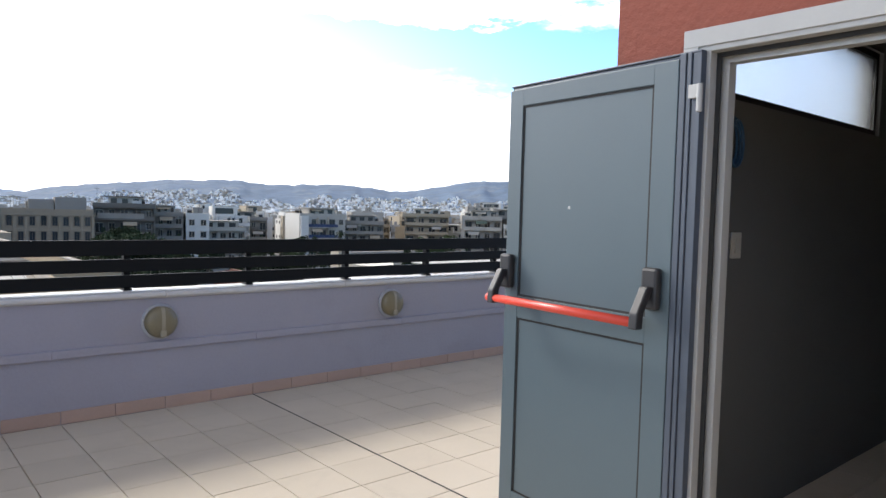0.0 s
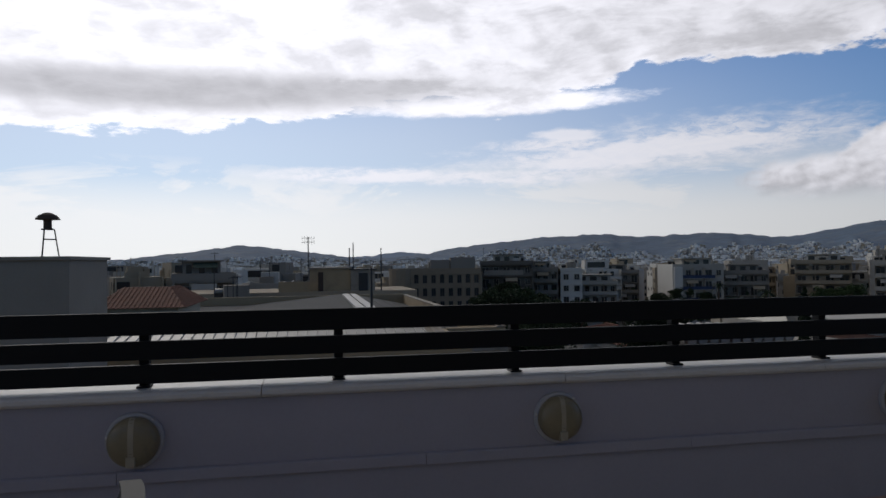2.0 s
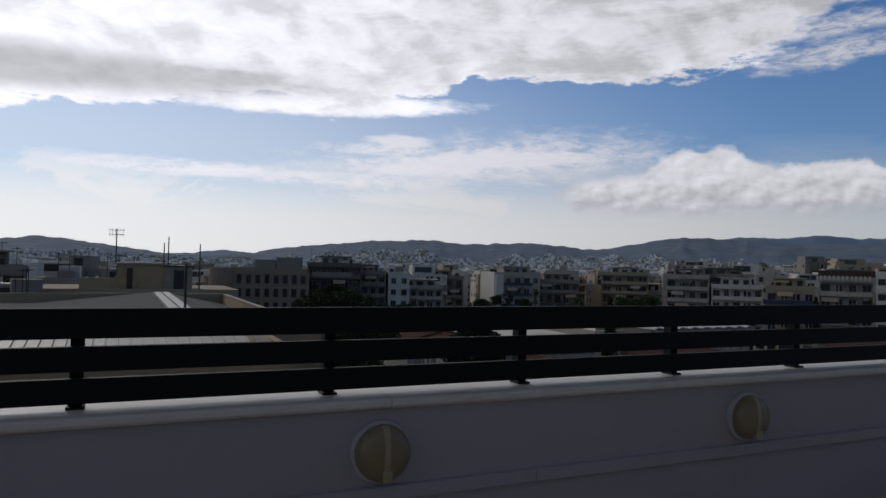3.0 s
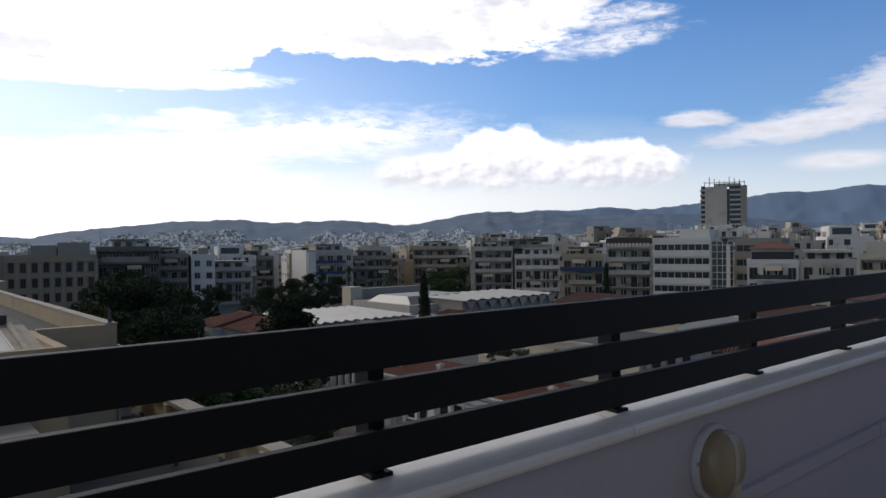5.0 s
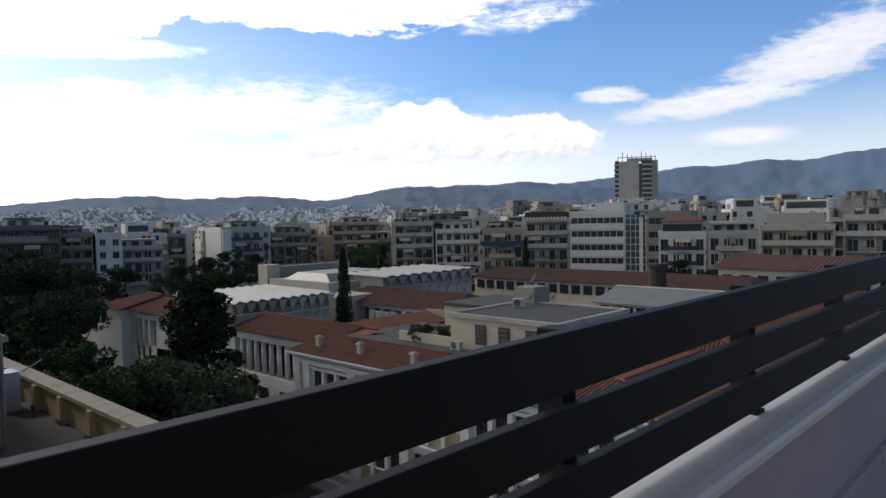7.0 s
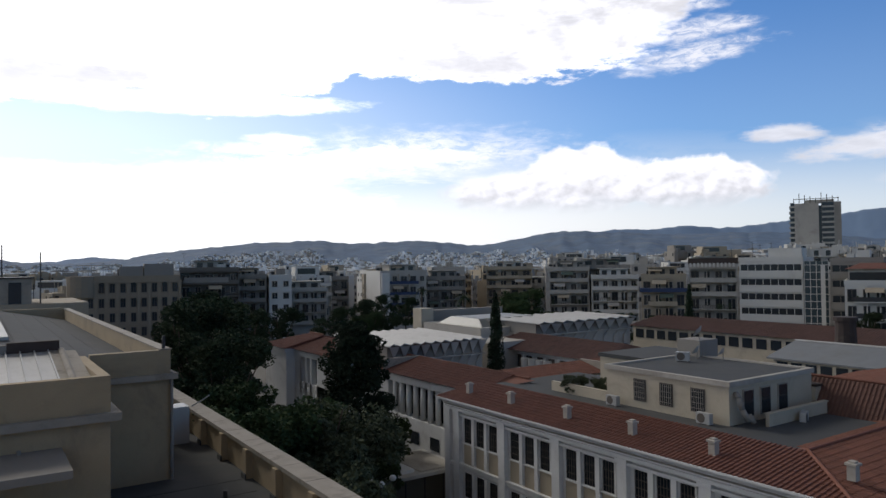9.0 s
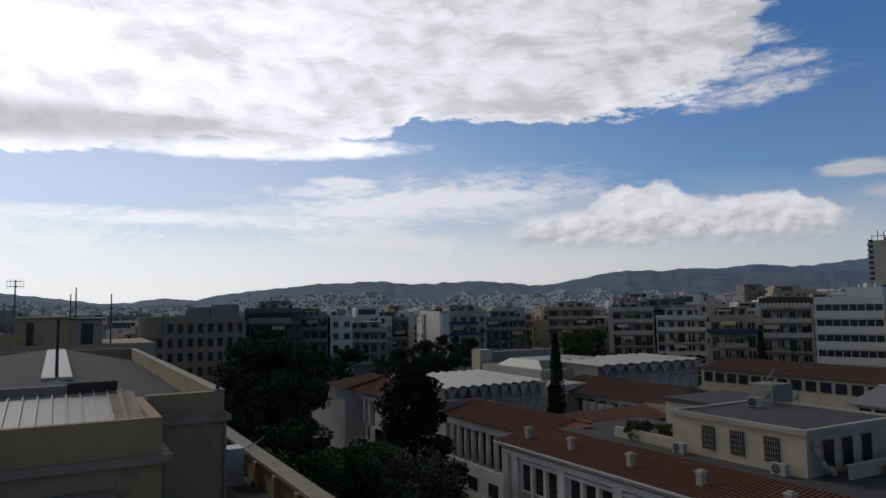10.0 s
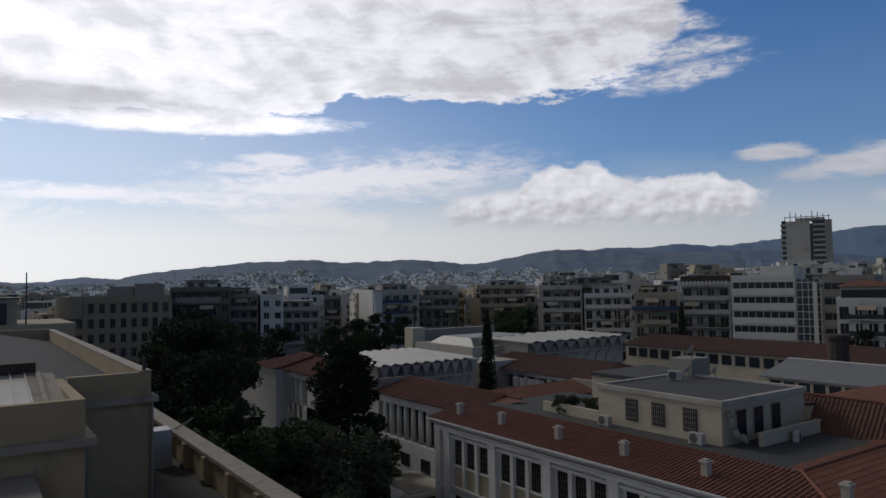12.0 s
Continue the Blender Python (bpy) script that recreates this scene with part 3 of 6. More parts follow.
solid("wall_stairhead", west, RED_WALL, "red stucco stairhead wall with a doorway", "wall", kind="structure")
north = Mesh()
north.box(WX + 0.22, 0.878, -0.012, 6.0, 1.076, 2.0)
north.box(WX + 0.22, 0.878, 2.504, 6.0, 1.076, 3.0)
north.box(WX + 0.22, 0.878, 2.0, 2.70, 1.076, 2.504)
north.box(4.86, 0.878, 2.0, 6.0, 1.076, 2.504)
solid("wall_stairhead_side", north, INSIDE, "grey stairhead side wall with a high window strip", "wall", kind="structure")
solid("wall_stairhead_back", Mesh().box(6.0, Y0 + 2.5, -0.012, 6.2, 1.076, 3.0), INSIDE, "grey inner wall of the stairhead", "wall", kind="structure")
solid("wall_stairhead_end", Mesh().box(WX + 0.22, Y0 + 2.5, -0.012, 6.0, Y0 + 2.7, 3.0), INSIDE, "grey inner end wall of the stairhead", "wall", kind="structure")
solid("ceiling", Mesh().box(WX - 0.08, Y0 + 2.4, 3.0, 6.3, 1.16, 3.16), GREY_RENDER, "grey concrete stairhead roof slab", "ceiling", kind="structure")
strip = thing("window_1", "high window strip with a dark frame in the stairhead", "window", kind="structure")
part("window_frame", Mesh().box(2.7, 0.9, 2.0, 4.86, 0.955, 2.036).box(2.7, 0.9, 2.468, 4.86, 0.955, 2.504).box(2.7, 0.9, 2.036, 2.736, 0.955, 2.468).box(4.824, 0.9, 2.036, 4.86, 0.955, 2.468), GASKET, strip)
pane = part("pane", Mesh().box(2.736, 0.92, 2.036, 4.824, 0.926, 2.468), GLASS, strip)
pane.visible_shadow = False

jamb = thing("door_frame", "white aluminium door frame in the red wall", "door frame", kind="structure")
for name, args in (("jamb", (WX - 0.025, D1, 0.0, WX + 0.10, D1 + 0.06, DT)), ("jamb", (WX - 0.025, D0 - 0.06, 0.0, WX + 0.10, D0, DT)), ("head", (WX - 0.025, D0 - 0.06, DT, WX + 0.10, D1 + 0.06, DT + 0.065))):
    part(name, Mesh().box(*args), ALU, jamb, bevel=0.003)
for name, args in (("architrave", (WX - 0.034, D1 + 0.045, 0.0, WX - 0.024, D1 + 0.105, DT + 0.02)), ("architrave", (WX - 0.034, D0 - 0.105, 0.0, WX - 0.024, D0 - 0.045, DT + 0.02)), ("architrave", (WX - 0.034, D0 - 0.105, DT + 0.02, WX - 0.024, D1 + 0.105, DT + 0.085))):
    part(name, Mesh().box(*args), ALU, jamb, bevel=0.002)
for name, args in (("gasket", (WX + 0.02, D1 - 0.016, 0.0, WX + 0.032, D1, DT)), ("gasket", (WX + 0.02, D0, DT - 0.016, WX + 0.032, D1 - 0.016, DT))):
    part(name, Mesh().box(*args), GASKET, jamb, "black rubber seal")
part("stop", Mesh().box(WX + 0.05, D1 - 0.035, 0.0, WX + 0.10, D1, DT).box(WX + 0.05, D0, DT - 0.035, WX + 0.10, D1 - 0.035, DT), ALU, jamb)
for z in (0.35, 0.75, 1.15, 1.55, 1.95):
    part("screw", Mesh().turned([(0.0, 0.0), (0.005, 0.0), (0.005, 0.003), (0.0, 0.003)], 8, pose(WX - 0.026, D1 + 0.022, z, 0, -90)), GASKET, jamb)

# the leaf stands wide open, turned nearly flat against the wall; local x runs from the hinge, y is its thickness
leaf = thing("fire_door", "open grey-blue metal fire door with a red push bar", "door", at=(WX - 0.055, D1 + 0.045, 0.0))
leaf.rotation_euler = (0, 0, radians(90 - 5.0))
LW, LT = 1.004, 2.067
part("edge_frame", Mesh().box(0.0, -0.052, 0.015, LW, -0.004, LT), DOOR_DARK, leaf, "dark door edge", bevel=0.003)
stiles = Mesh()
for args in ((0.058, 0.0, 0.02, 0.165, 0.012, LT - 0.015), (LW - 0.09, 0.0, 0.02, LW, 0.012, LT - 0.015), (0.165, 0.0, LT - 0.095, LW - 0.09, 0.012, LT - 0.015), (0.165, 0.0, 0.969, LW - 0.09, 0.012, 1.073), (0.165, 0.0, 0.02, LW - 0.09, 0.012, 0.12)):
    stiles.box(args[0], args[1] - 0.004, args[2], args[3], args[4], args[5])
part("stile_frame", stiles, DOOR_GREY, leaf, "grey-blue profile frame", bevel=0.003)
for z0, z1 in ((0.13, 0.959), (1.083, LT - 0.105)):
    p = part("panel", Mesh().box(0.177, -0.004, z0, LW - 0.102, 0.004, z1), DOOR_GREY, leaf, "smooth grey-blue panel")
    seal = Mesh().box(0.165, -0.004, z0 - 0.01, 0.177, 0.006, z1 + 0.01).box(LW - 0.102, -0.004, z0 - 0.01, LW - 0.09, 0.006, z1 + 0.01).box(0.177, -0.004, z0 - 0.01, LW - 0.102, 0.006, z0).box(0.177, -0.004, z1, LW - 0.102, 0.006, z1 + 0.01)
    part("seal", seal, GASKET, p, "black rubber seal")
part("cover_strip", Mesh().box(-0.03, -0.03, 0.015, 0.005, 0.002, LT + 0.004).box(0.008, -0.03, 0.015, 0.026, 0.007, LT + 0.004).box(0.03, -0.03, 0.015, 0.055, 0.010, LT + 0.004).box(-0.03, -0.03, LT, LW + 0.004, 0.004, LT + 0.008), DOOR_DARK, leaf, "dark weather strip", bevel=0.002)
for x, z in ((-0.012, 1.90), (-0.012, 0.2)):
    hinge = part("hinge", Mesh().box(x - 0.022, 0.006, z, x + 0.022, 0.018, z + 0.05).tube((x - 0.024, 0.014, z - 0.05), (x - 0.024, 0.014, z + 0.05), 0.011, sides=12), ALU, leaf, "white hinge", bevel=0.002)
bar_z = 1.064
bar = part("push_bar", Mesh().tube((0.125, 0.117, bar_z), (LW + 0.0, 0.117, bar_z), 0.019, sides=16), BAR_RED, leaf, "red push bar", smooth=True)
for x in (0.125, LW - 0.036):
    box_part = part("bar_bracket", Mesh().box(x - 0.036, 0.012, 1.109, x + 0.04, 0.05, 1.271), BLACK_PLASTIC, leaf, "black lock box", bevel=0.012)
    arm = Mesh()
    for z, y in ((1.04, 0.099), (1.10, 0.095), (1.20, 0.04)):
        arm.v += [(x - 0.02, y, z), (x + 0.02, y, z), (x + 0.02, y + 0.04, z), (x - 0.02, y + 0.04, z)]
    arm.f += [(4 * i + j, 4 * i + (j + 1) % 4, 4 * i + 4 + (j + 1) % 4, 4 * i + 4 + j) for i in range(2) for j in range(4)] + [(3, 2, 1, 0), (8, 9, 10, 11)]
    part("bar_arm", arm, BLACK_PLASTIC, box_part, bevel=0.006)
part("door_chip", Mesh().turned([(0.0, 0.0052), (0.006, 0.005), (0.008, 0.004)], 7, pose(0.6, 0, 1.496) @ pose(0, 0, 0, -90)), ALU, leaf, "small paint chip")

coil = Mesh()
for r, dz, dy in ((0.085, 0, 0), (0.092, 0.006, -0.012), (0.078, -0.01, -0.02), (0.088, -0.004, -0.03)):
    ring = [(2.98 + r * 0.7 * math.cos(a), 0.86 + dy, 1.80 + dz + r * math.sin(a) * 1.15) for a in np.linspace(0, 2 * math.pi, 25)]
    for a, b in zip(ring, ring[1:]):
        coil.tube(a, b, 0.006, sides=6, caps=False)
coil.tube((2.95, 0.87, 2.0), (2.98, 0.86, 1.89), 0.006, sides=6)
solid("cable_coil", coil, CABLE, "coiled blue cable hanging on the grey inside wall", "cable", smooth=True)
switch = thing("light_switch", "beige light switch on the grey inside wall", "light switch", at=(3.10, 0.878, 1.345))
part("plate", Mesh().box(-0.045, -0.009, -0.06, 0.045, 0.0, 0.06), SWITCH, switch, bevel=0.003)
part("rocker", Mesh().box(-0.02, -0.014, -0.035, 0.02, -0.009, 0.035), SWITCH, switch, bevel=0.002)


# ---- terrace furniture ----
def garden_chair(m):
    """A black chair with a gently curved back under a pale top rail; it faces local -y."""
    chair = thing("garden_chair", "black garden chair with pale curved top rail", "chair")
    chair.matrix_world = m
    spots = [-0.23 + 0.46 * i / 10 for i in range(11)]
    bow = [0.035 * (1 - (x / 0.23) ** 2) for x in spots]

    def bowed(ring):
        """One body along the bowed back; ring gives its four corners (y, z) for a bow of b."""
        body = Mesh()
        for x, b in zip(spots, bow):
            body.v += [(x, y, z) for y, z in ring(b)]
        for i in range(len(spots) - 1):
            body.f += [(4 * i + j, 4 * i + 4 + j, 4 * i + 4 + (j + 1) % 4, 4 * i + (j + 1) % 4) for j in range(4)]
        body.f += [(0, 1, 2, 3), tuple(4 * (len(spots) - 1) + j for j in (3, 2, 1, 0))]
        return body

    rail = bowed(lambda b: ((0.215 + b, 0.895), (0.262 + b, 0.895), (0.264 + b, 0.912), (0.213 + b, 0.912)))
    back = bowed(lambda b: ((0.05 + b * 0.6, 0.46), (0.085 + b * 0.6, 0.46), (0.258 + b, 0.894), (0.218 + b, 0.894)))
    # rail coloured paler than the black back, for the sky light on top
    part("top_rail", rail, SKYLIT_RAIL, chair, "top rail coloured paler for sky light")
    part("backrest", back, SLING, chair, "black curved backrest")
    part("seat", Mesh().box(-0.23, -0.25, 0.43, 0.23, 0.20, 0.455), SLING, chair, "black seat", bevel=0.006)
    for sx in (-1, 1):
        x = sx * 0.215
        part("front_leg", Mesh().tube((x, -0.22, 0.0), (x, -0.21, 0.66), 0.015, sides=10), RAIL, chair, smooth=True)
        part("rear_leg", Mesh().tube((x, 0.24, 0.0), (x, 0.09, 0.50), 0.016, sides=10), RAIL, chair, smooth=True)
        part("arm_rest", Mesh().box(x - 0.02, -0.24, 0.655, x + 0.02, 0.19, 0.68), RAIL, chair, bevel=0.005)
        part("side_rail", Mesh().tube((x, -0.215, 0.42), (x, 0.17, 0.42), 0.013, sides=10), RAIL, chair, smooth=True)
    return chair


garden_chair(pose(-0.195, 2.53, 0.0, 0, 0, -86))


def terrace_table(x, y):
    table = thing("terrace_table", "square wooden terrace table on dark legs", "table", at=(x, y, 0))
    for i in range(6):
        part("slat", Mesh().box(-0.4, -0.4 + i * 0.1345, 0.725, 0.4, -0.4 + i * 0.1345 + 0.127, 0.75), WOOD, table, bevel=0.003)
    part("apron", Mesh().box(-0.36, -0.36, 0.66, 0.36, 0.36, 0.724), RAIL, table, "dark steel apron", bevel=0.003)
    for sx in (-1, 1):
        for sy in (-1, 1):
            part("leg", Mesh().box(sx * 0.34 - 0.02, sy * 0.34 - 0.02, 0.0, sx * 0.34 + 0.02, sy * 0.34 + 0.02, 0.66), RAIL, table, bevel=0.003)
    return table


terrace_table(-0.77, 2.46)


# ---- roofs ----
def slope(parent, a, b, c, d, material, name="tile_field", pitch=0.25, course=0.42, cap=True):
    """A tiled roof plane: eave from a to b, ridge from c (over a's side) to d, with rows of barrel tiles laid up the slope."""
    a, b, c, d = (Vector(p) for p in (a, b, c, d))
    along = (b - a).normalized()
    up = (c - a) - along * (c - a).dot(along)
    height = up.length
    up.normalize()
    out_ = along.cross(up).normalized()
    if out_.z < 0:
        out_ = -out_
    length, sc, sd = (b - a).length, (c - a).dot(along), (d - a).dot(along)
    part("roof_plane", Mesh().face(a, b, d, c), material, parent)
    rows = Mesh()
    s = pitch / 2
    while s < length:
        if s < sc:
            top = height * s / sc
        elif s > sd:
            top = height * (length - s) / max(length - sd, 1e-6)
        else:
            top = height
        t = -0.06
        while t < top - 0.05:
            t1 = min(t + course, top)
            k = len(rows.v)
            jog = random.uniform(-0.012, 0.012)
            for tt, lift, half in ((t, 0.075, 0.085), (t1, 0.05, 0.07)):
                base = a + along * (s + jog) + up * tt
                rows.v += [tuple(base - along * half + out_ * 0.004), tuple(base - along * half * 0.5 + out_ * lift * 0.85), tuple(base + along * half * 0.5 + out_ * lift * 0.85), tuple(base + along * half + out_ * 0.004)]
            rows.f += [(k, k + 4, k + 5, k + 1), (k + 1, k + 5, k + 6, k + 2), (k + 2, k + 6, k + 7, k + 3), (k + 3, k + 2, k + 1, k)]
            t += course
        s += pitch
    part(name, rows, material, parent, "rows of barrel tiles", kind="stuff")


def ridge_cap(parent, *pts):
    cap = Mesh()
    for p, q in zip(pts, pts[1:]):
        cap.tube(p, q, 0.085, sides=8)
    part("ridge_cap", cap, RED_TILE, parent)


def box_part(parent, name, args, material, label="", bevel=0.0):
    return part(name, Mesh().box(*args), material, parent, label, bevel)


# ---- the long white school with red roofs ----
SX, SN, SS, EAVE = 30.6, 45.0, 17.9, -7.7       # west face, north and south ends, eave height
school = thing("school_building", "long white neoclassical school with red tiled roof strip", "building")
box_part(school, "wall", (SX, SS, GROUND, 43.0, SN, EAVE - 0.5), WHITE_WALL)
box_part(school, "flat_roof", (SX + 3.4, SS + 3.4, EAVE - 0.4, 42.9, SN - 0.4, EAVE + 0.52), BITUMEN, "grey felt flat roof")
for k, (o, z0, z1) in enumerate(((0.16, -8.28, -8.06), (0.30, -8.06, -7.92), (0.48, -7.92, -7.72), (0.22, -12.25, -12.05), (0.18, -15.75, -15.5), (0.25, -16.2, GROUND))):
    box_part(school, "cornice" if k < 3 else "string_course", (SX - o, SS - o, min(z0, z1), 43.0, SN + (o if k < 3 else 0), max(z0, z1)), WHITE_WALL)
# window bays on the west face
win_w, win_h = 0.98, 1.72
frame_mesh = Mesh().box(-win_w / 2, -0.10, 0, -win_w / 2 + 0.07, 0, win_h).box(win_w / 2 - 0.07, -0.10, 0, win_w / 2, 0, win_h).box(-win_w / 2 + 0.07, -0.10, win_h - 0.07, win_w / 2 - 0.07, 0, win_h).box(-win_w / 2 - 0.06, -0.16, -0.09, win_w / 2 + 0.06, 0, 0).data("window", WHITE_WALL)
pane_mesh = Mesh().box(-win_w / 2 + 0.07, -0.03, 0, win_w / 2 - 0.07, -0.01, win_h - 0.07).data("pane", DARK_PANE)
grille = Mesh()
for i in range(5):
    x = -win_w / 2 + 0.12 + i * (win_w - 0.24) / 4
    grille.box(x - 0.012, -0.07, 0.02, x + 0.012, -0.05, win_h - 0.09)
for z in (0.35, 0.75, 1.15):
    grille.box(-win_w / 2 + 0.08, -0.085, z, win_w / 2 - 0.08, -0.07, z + 0.03)
grille_mesh = grille.data("grille", SHUTTER)


def school_window(p, turn):
    w = part("window", frame_mesh, WHITE_WALL, school)
    w.matrix_basis = Matrix.Translation(p) @ pose(0, 0, 0, 0, 0, turn)
    part("pane", pane_mesh, DARK_PANE, w)
    part("grille", grille_mesh, SHUTTER, w, "dark iron grille")


bay = 4.87
for i in range(6):
    y = 43.55 - i * bay
    box_part(school, "pilaster", (SX - 0.30, y - 0.31, -16.0, SX, y + 0.31, -8.46), WHITE_WALL)
    if i == 5:
        break
    for row, zb in ((0, -10.52), (1, -14.15)):
        for j in range(3):
            yc = y - bay / 2 + (1 - j) * 1.36
            school_window((SX, yc, zb), -90)
            if row == 0:
                box_part(school, "panel", (SX - 0.06, yc - 0.48, zb - 1.42, SX, yc + 0.48, zb - 0.12), BEIGE_PANEL, "beige panel")
            else:
                box_part(school, "panel", (SX - 0.06, yc - 0.48, zb - 1.15, SX, yc + 0.48, zb - 0.12), BEIGE_PANEL, "beige panel")
        for j in range(2):
            yc = y - bay / 2 + (0.5 - j) * 1.36
            box_part(school, "mullion", (SX - 0.2, yc - 0.14, zb - 1.3, SX, yc + 0.14, zb + win_h + 0.02), WHITE_WALL)
for y in (SN - 0.3, SS + 0.35):
    box_part(school, "corner_pilaster", (SX - 0.26, y - 0.3, -16.0, SX, y + 0.3, -8.28), WHITE_WALL)
# capitals and the grey line of the architrave
for i in range(6):
    y = 43.55 - i * bay
    box_part(school, "capital", (SX - 0.36, y - 0.38, -8.62, SX, y + 0.38, -8.46), WHITE_WALL)
box_part(school, "architrave", (SX - 0.335, SS - 0.335, -8.46, 43.0, SN, -8.285), WHITE_WALL)
box_part(school, "frieze_line", (SX - 0.20, SS - 0.20, -8.20, 43.0, SN + 0.1, -8.12), GREY, "grey moulded line under the cornice")
for i in range(5):
    y = 43.55 - i * bay
    box_part(school, "lintel", (SX - 0.24, y - bay + 0.31, -8.78, SX, y - 0.31, -8.63), WHITE_WALL)
    box_part(school, "sill_course", (SX - 0.27, y - bay + 0.31, -12.02, SX, y - 0.31, -11.93), WHITE_WALL)
# south face: close rows of slim pilasters with windows between
for i in range(10):
    x = SX + 0.35 + i * 1.32
    box_part(school, "pilaster", (x - 0.19, SS - 0.30, -16.0, x + 0.19, SS, -8.46), WHITE_WALL)
    if i < 9:
        for zb in (-10.7, -14.2):
            school_window((x + 0.66, SS, zb), 0)
e0 = 0.55
west_c, west_d = (SX + 3.5, SN + e0 - 0.2, -7.08), (SX + 3.5, SS + 3.5, -7.08)
slope(school, (SX - e0, SN + e0, -7.70), (SX - e0, SS - e0, -7.70), west_c, west_d, RED_TILE)
slope(school, (SX - e0, SS - e0, -7.70), (47.0, SS - e0, -7.70), west_d, (47.0, SS + 3.5, -7.08), RED_TILE)
slope(school, (45.0, SS + 6.0, -7.5), (SX + 4.2, SS + 6.0, -7.5), (45.0, SS + 3.5, -7.06), (SX + 3.6, SS + 3.5, -7.06), RED_TILE)
ridge_cap(school, (SX - e0, SS - e0, -7.66), (SX + 3.5, SS + 3.5, -7.04), (44.6, SS + 3.5, -7.02))
box_part(school, "gutter", (SX - e0 - 0.1, SS - e0 - 0.1, -7.80, 44.0, SN + e0, -7.70), WHITE_WALL, "white eaves moulding")
# little vents along the eave
vent_mesh = Mesh().box(-0.22, -0.22, 0, 0.22, 0.22, 0.78).box(-0.3, -0.3, 0.78, 0.3, 0.3, 0.9).box(-0.17, -0.17, 0.9, 0.17, 0.17, 1.0).data("roof_vent", PALE)
for x, y in ((31.6, 43.7), (31.6, 39.2), (31.5, 34.0), (31.5, 29.2), (31.5, 24.4), (32.3, 18.6)):
    pot = part("roof_vent", vent_mesh, PALE, school, "pale vent stack")
    pot.location, pot.scale = (x, y, -7.62 + (x - 30.6) * 0.15), (0.78, 0.78, 0.78)
box_part(school, "kerb_wall", (35.85, 35.0, -7.2, 36.1, 40.0, -6.55), CREAM, "low cream roof kerb")

# roof-top house
hut = thing("roof_house", "cream roof-top house with flat grey roof and barred windows", "building")
HX, HS, HN, HE, HT = 35.9, 26.5, 35.0, 44.0, -4.85
box_part(hut, "wall", (HX, HS, EAVE, HE, HN, HT - 0.28), CREAM)
rim = Mesh().box(HX - 0.12, HS - 0.12, HT - 0.28, HE + 0.12, HS + 0.15, HT).box(HX - 0.12, HN - 0.15, HT - 0.28, HE + 0.12, HN + 0.12, HT).box(HX - 0.12, HS + 0.15, HT - 0.28, HX + 0.15, HN - 0.15, HT).box(HE - 0.15, HS + 0.15, HT - 0.28, HE + 0.12, HN - 0.15, HT)
part("roof_rim", rim, PALE, hut, "worn pale roof rim")
box_part(hut, "roof", (HX + 0.15, HS + 0.15, HT - 0.28, HE - 0.15, HN - 0.15, HT - 0.10), BITUMEN, "grey felt roof")
box_part(hut, "rear_wall", (HX + 4.2, HN, EAVE, HE + 2.2, HN + 4.5, HT - 0.3), CREAM)
box_part(hut, "upper_roof", (HX + 4.1, HN + 0.13, HT - 0.3, HE + 2.3, HN + 4.6, HT - 0.05), BITUMEN, "second grey roof")
box_part(hut, "stair_box", (HE - 0.4, HN - 1.2, HT - 0.2, HE + 1.6, HN + 0.6, HT + 1.0), GREY, "grey stair box")
for y in (28.4, 30.5, 32.4):
    w = box_part(hut, "window", (HX - 0.05, y - 0.45, -6.75, HX, y + 0.45, -5.45), SHUTTER, "brown barred window")
    box_part(w, "pane", (HX - 0.065, y - 0.41, -6.68, HX - 0.045, y + 0.41, -5.52), DARK_PANE)
    for k in range(6):
        box_part(w, "bar", (HX - 0.085, y - 0.37 + k * 0.14, -6.68, HX - 0.067, y - 0.345 + k * 0.14, -5.52), GREY)
    for k in range(4):
        box_part(w, "bar", (HX - 0.1, y - 0.4, -6.55 + k * 0.3, HX - 0.086, y + 0.4, -6.52 + k * 0.3), GREY)
for x in (37.6, 39.2, 40.9):
    w = box_part(hut, "window", (x - 0.5, HS - 0.05, -6.9, x + 0.5, HS, -5.4), OCHRE_TRIM)
    box_part(w, "pane", (x - 0.42, HS - 0.065, -6.85, x + 0.42, HS - 0.045, -5.48), DARK_PANE)


def ac_unit(m, label="white outdoor air conditioning unit"):
    ac = thing("air_conditioner", label, "air conditioner", "air conditioners")
    ac.matrix_world = m
    part("casing", Mesh().box(-0.42, -0.16, 0.05, 0.42, 0.16, 0.62), ALU, ac, bevel=0.01)
    part("fan_grille", Mesh().turned([(0.0, 0.012), (0.2, 0.012), (0.23, 0.0), (0.25, 0.0)], 20, pose(-0.1, -0.162, 0.34, 90)), SHUTTER, ac)
    for x in (-0.32, 0.32):
        part("foot", Mesh().box(x - 0.04, -0.17, 0.0, x + 0.04, 0.17, 0.05), GREY, ac)
    return ac


ac_unit(pose(35.2, 33.9, -7.18, 0, 0, -90))
ac_unit(pose(35.3, 27.6, -7.18, 0, 0, -90))
low_wall = Mesh().box(37.4, 25.2, -7.2, 43.2, 25.4, -6.55).box(37.35, 25.15, -6.55, 43.25, 25.45, -6.48)
solid("roof_wall", low_wall, CREAM, "low cream wall across the grey flat roof", "wall")
ac_unit(pose(40.2, 24.9, -7.3, 0, 0, 20), "rusty brown outdoor air conditioning unit")
ac_unit(pose(41.0, 33.2, -4.95, 0, 0, -60))
pipe = Mesh()
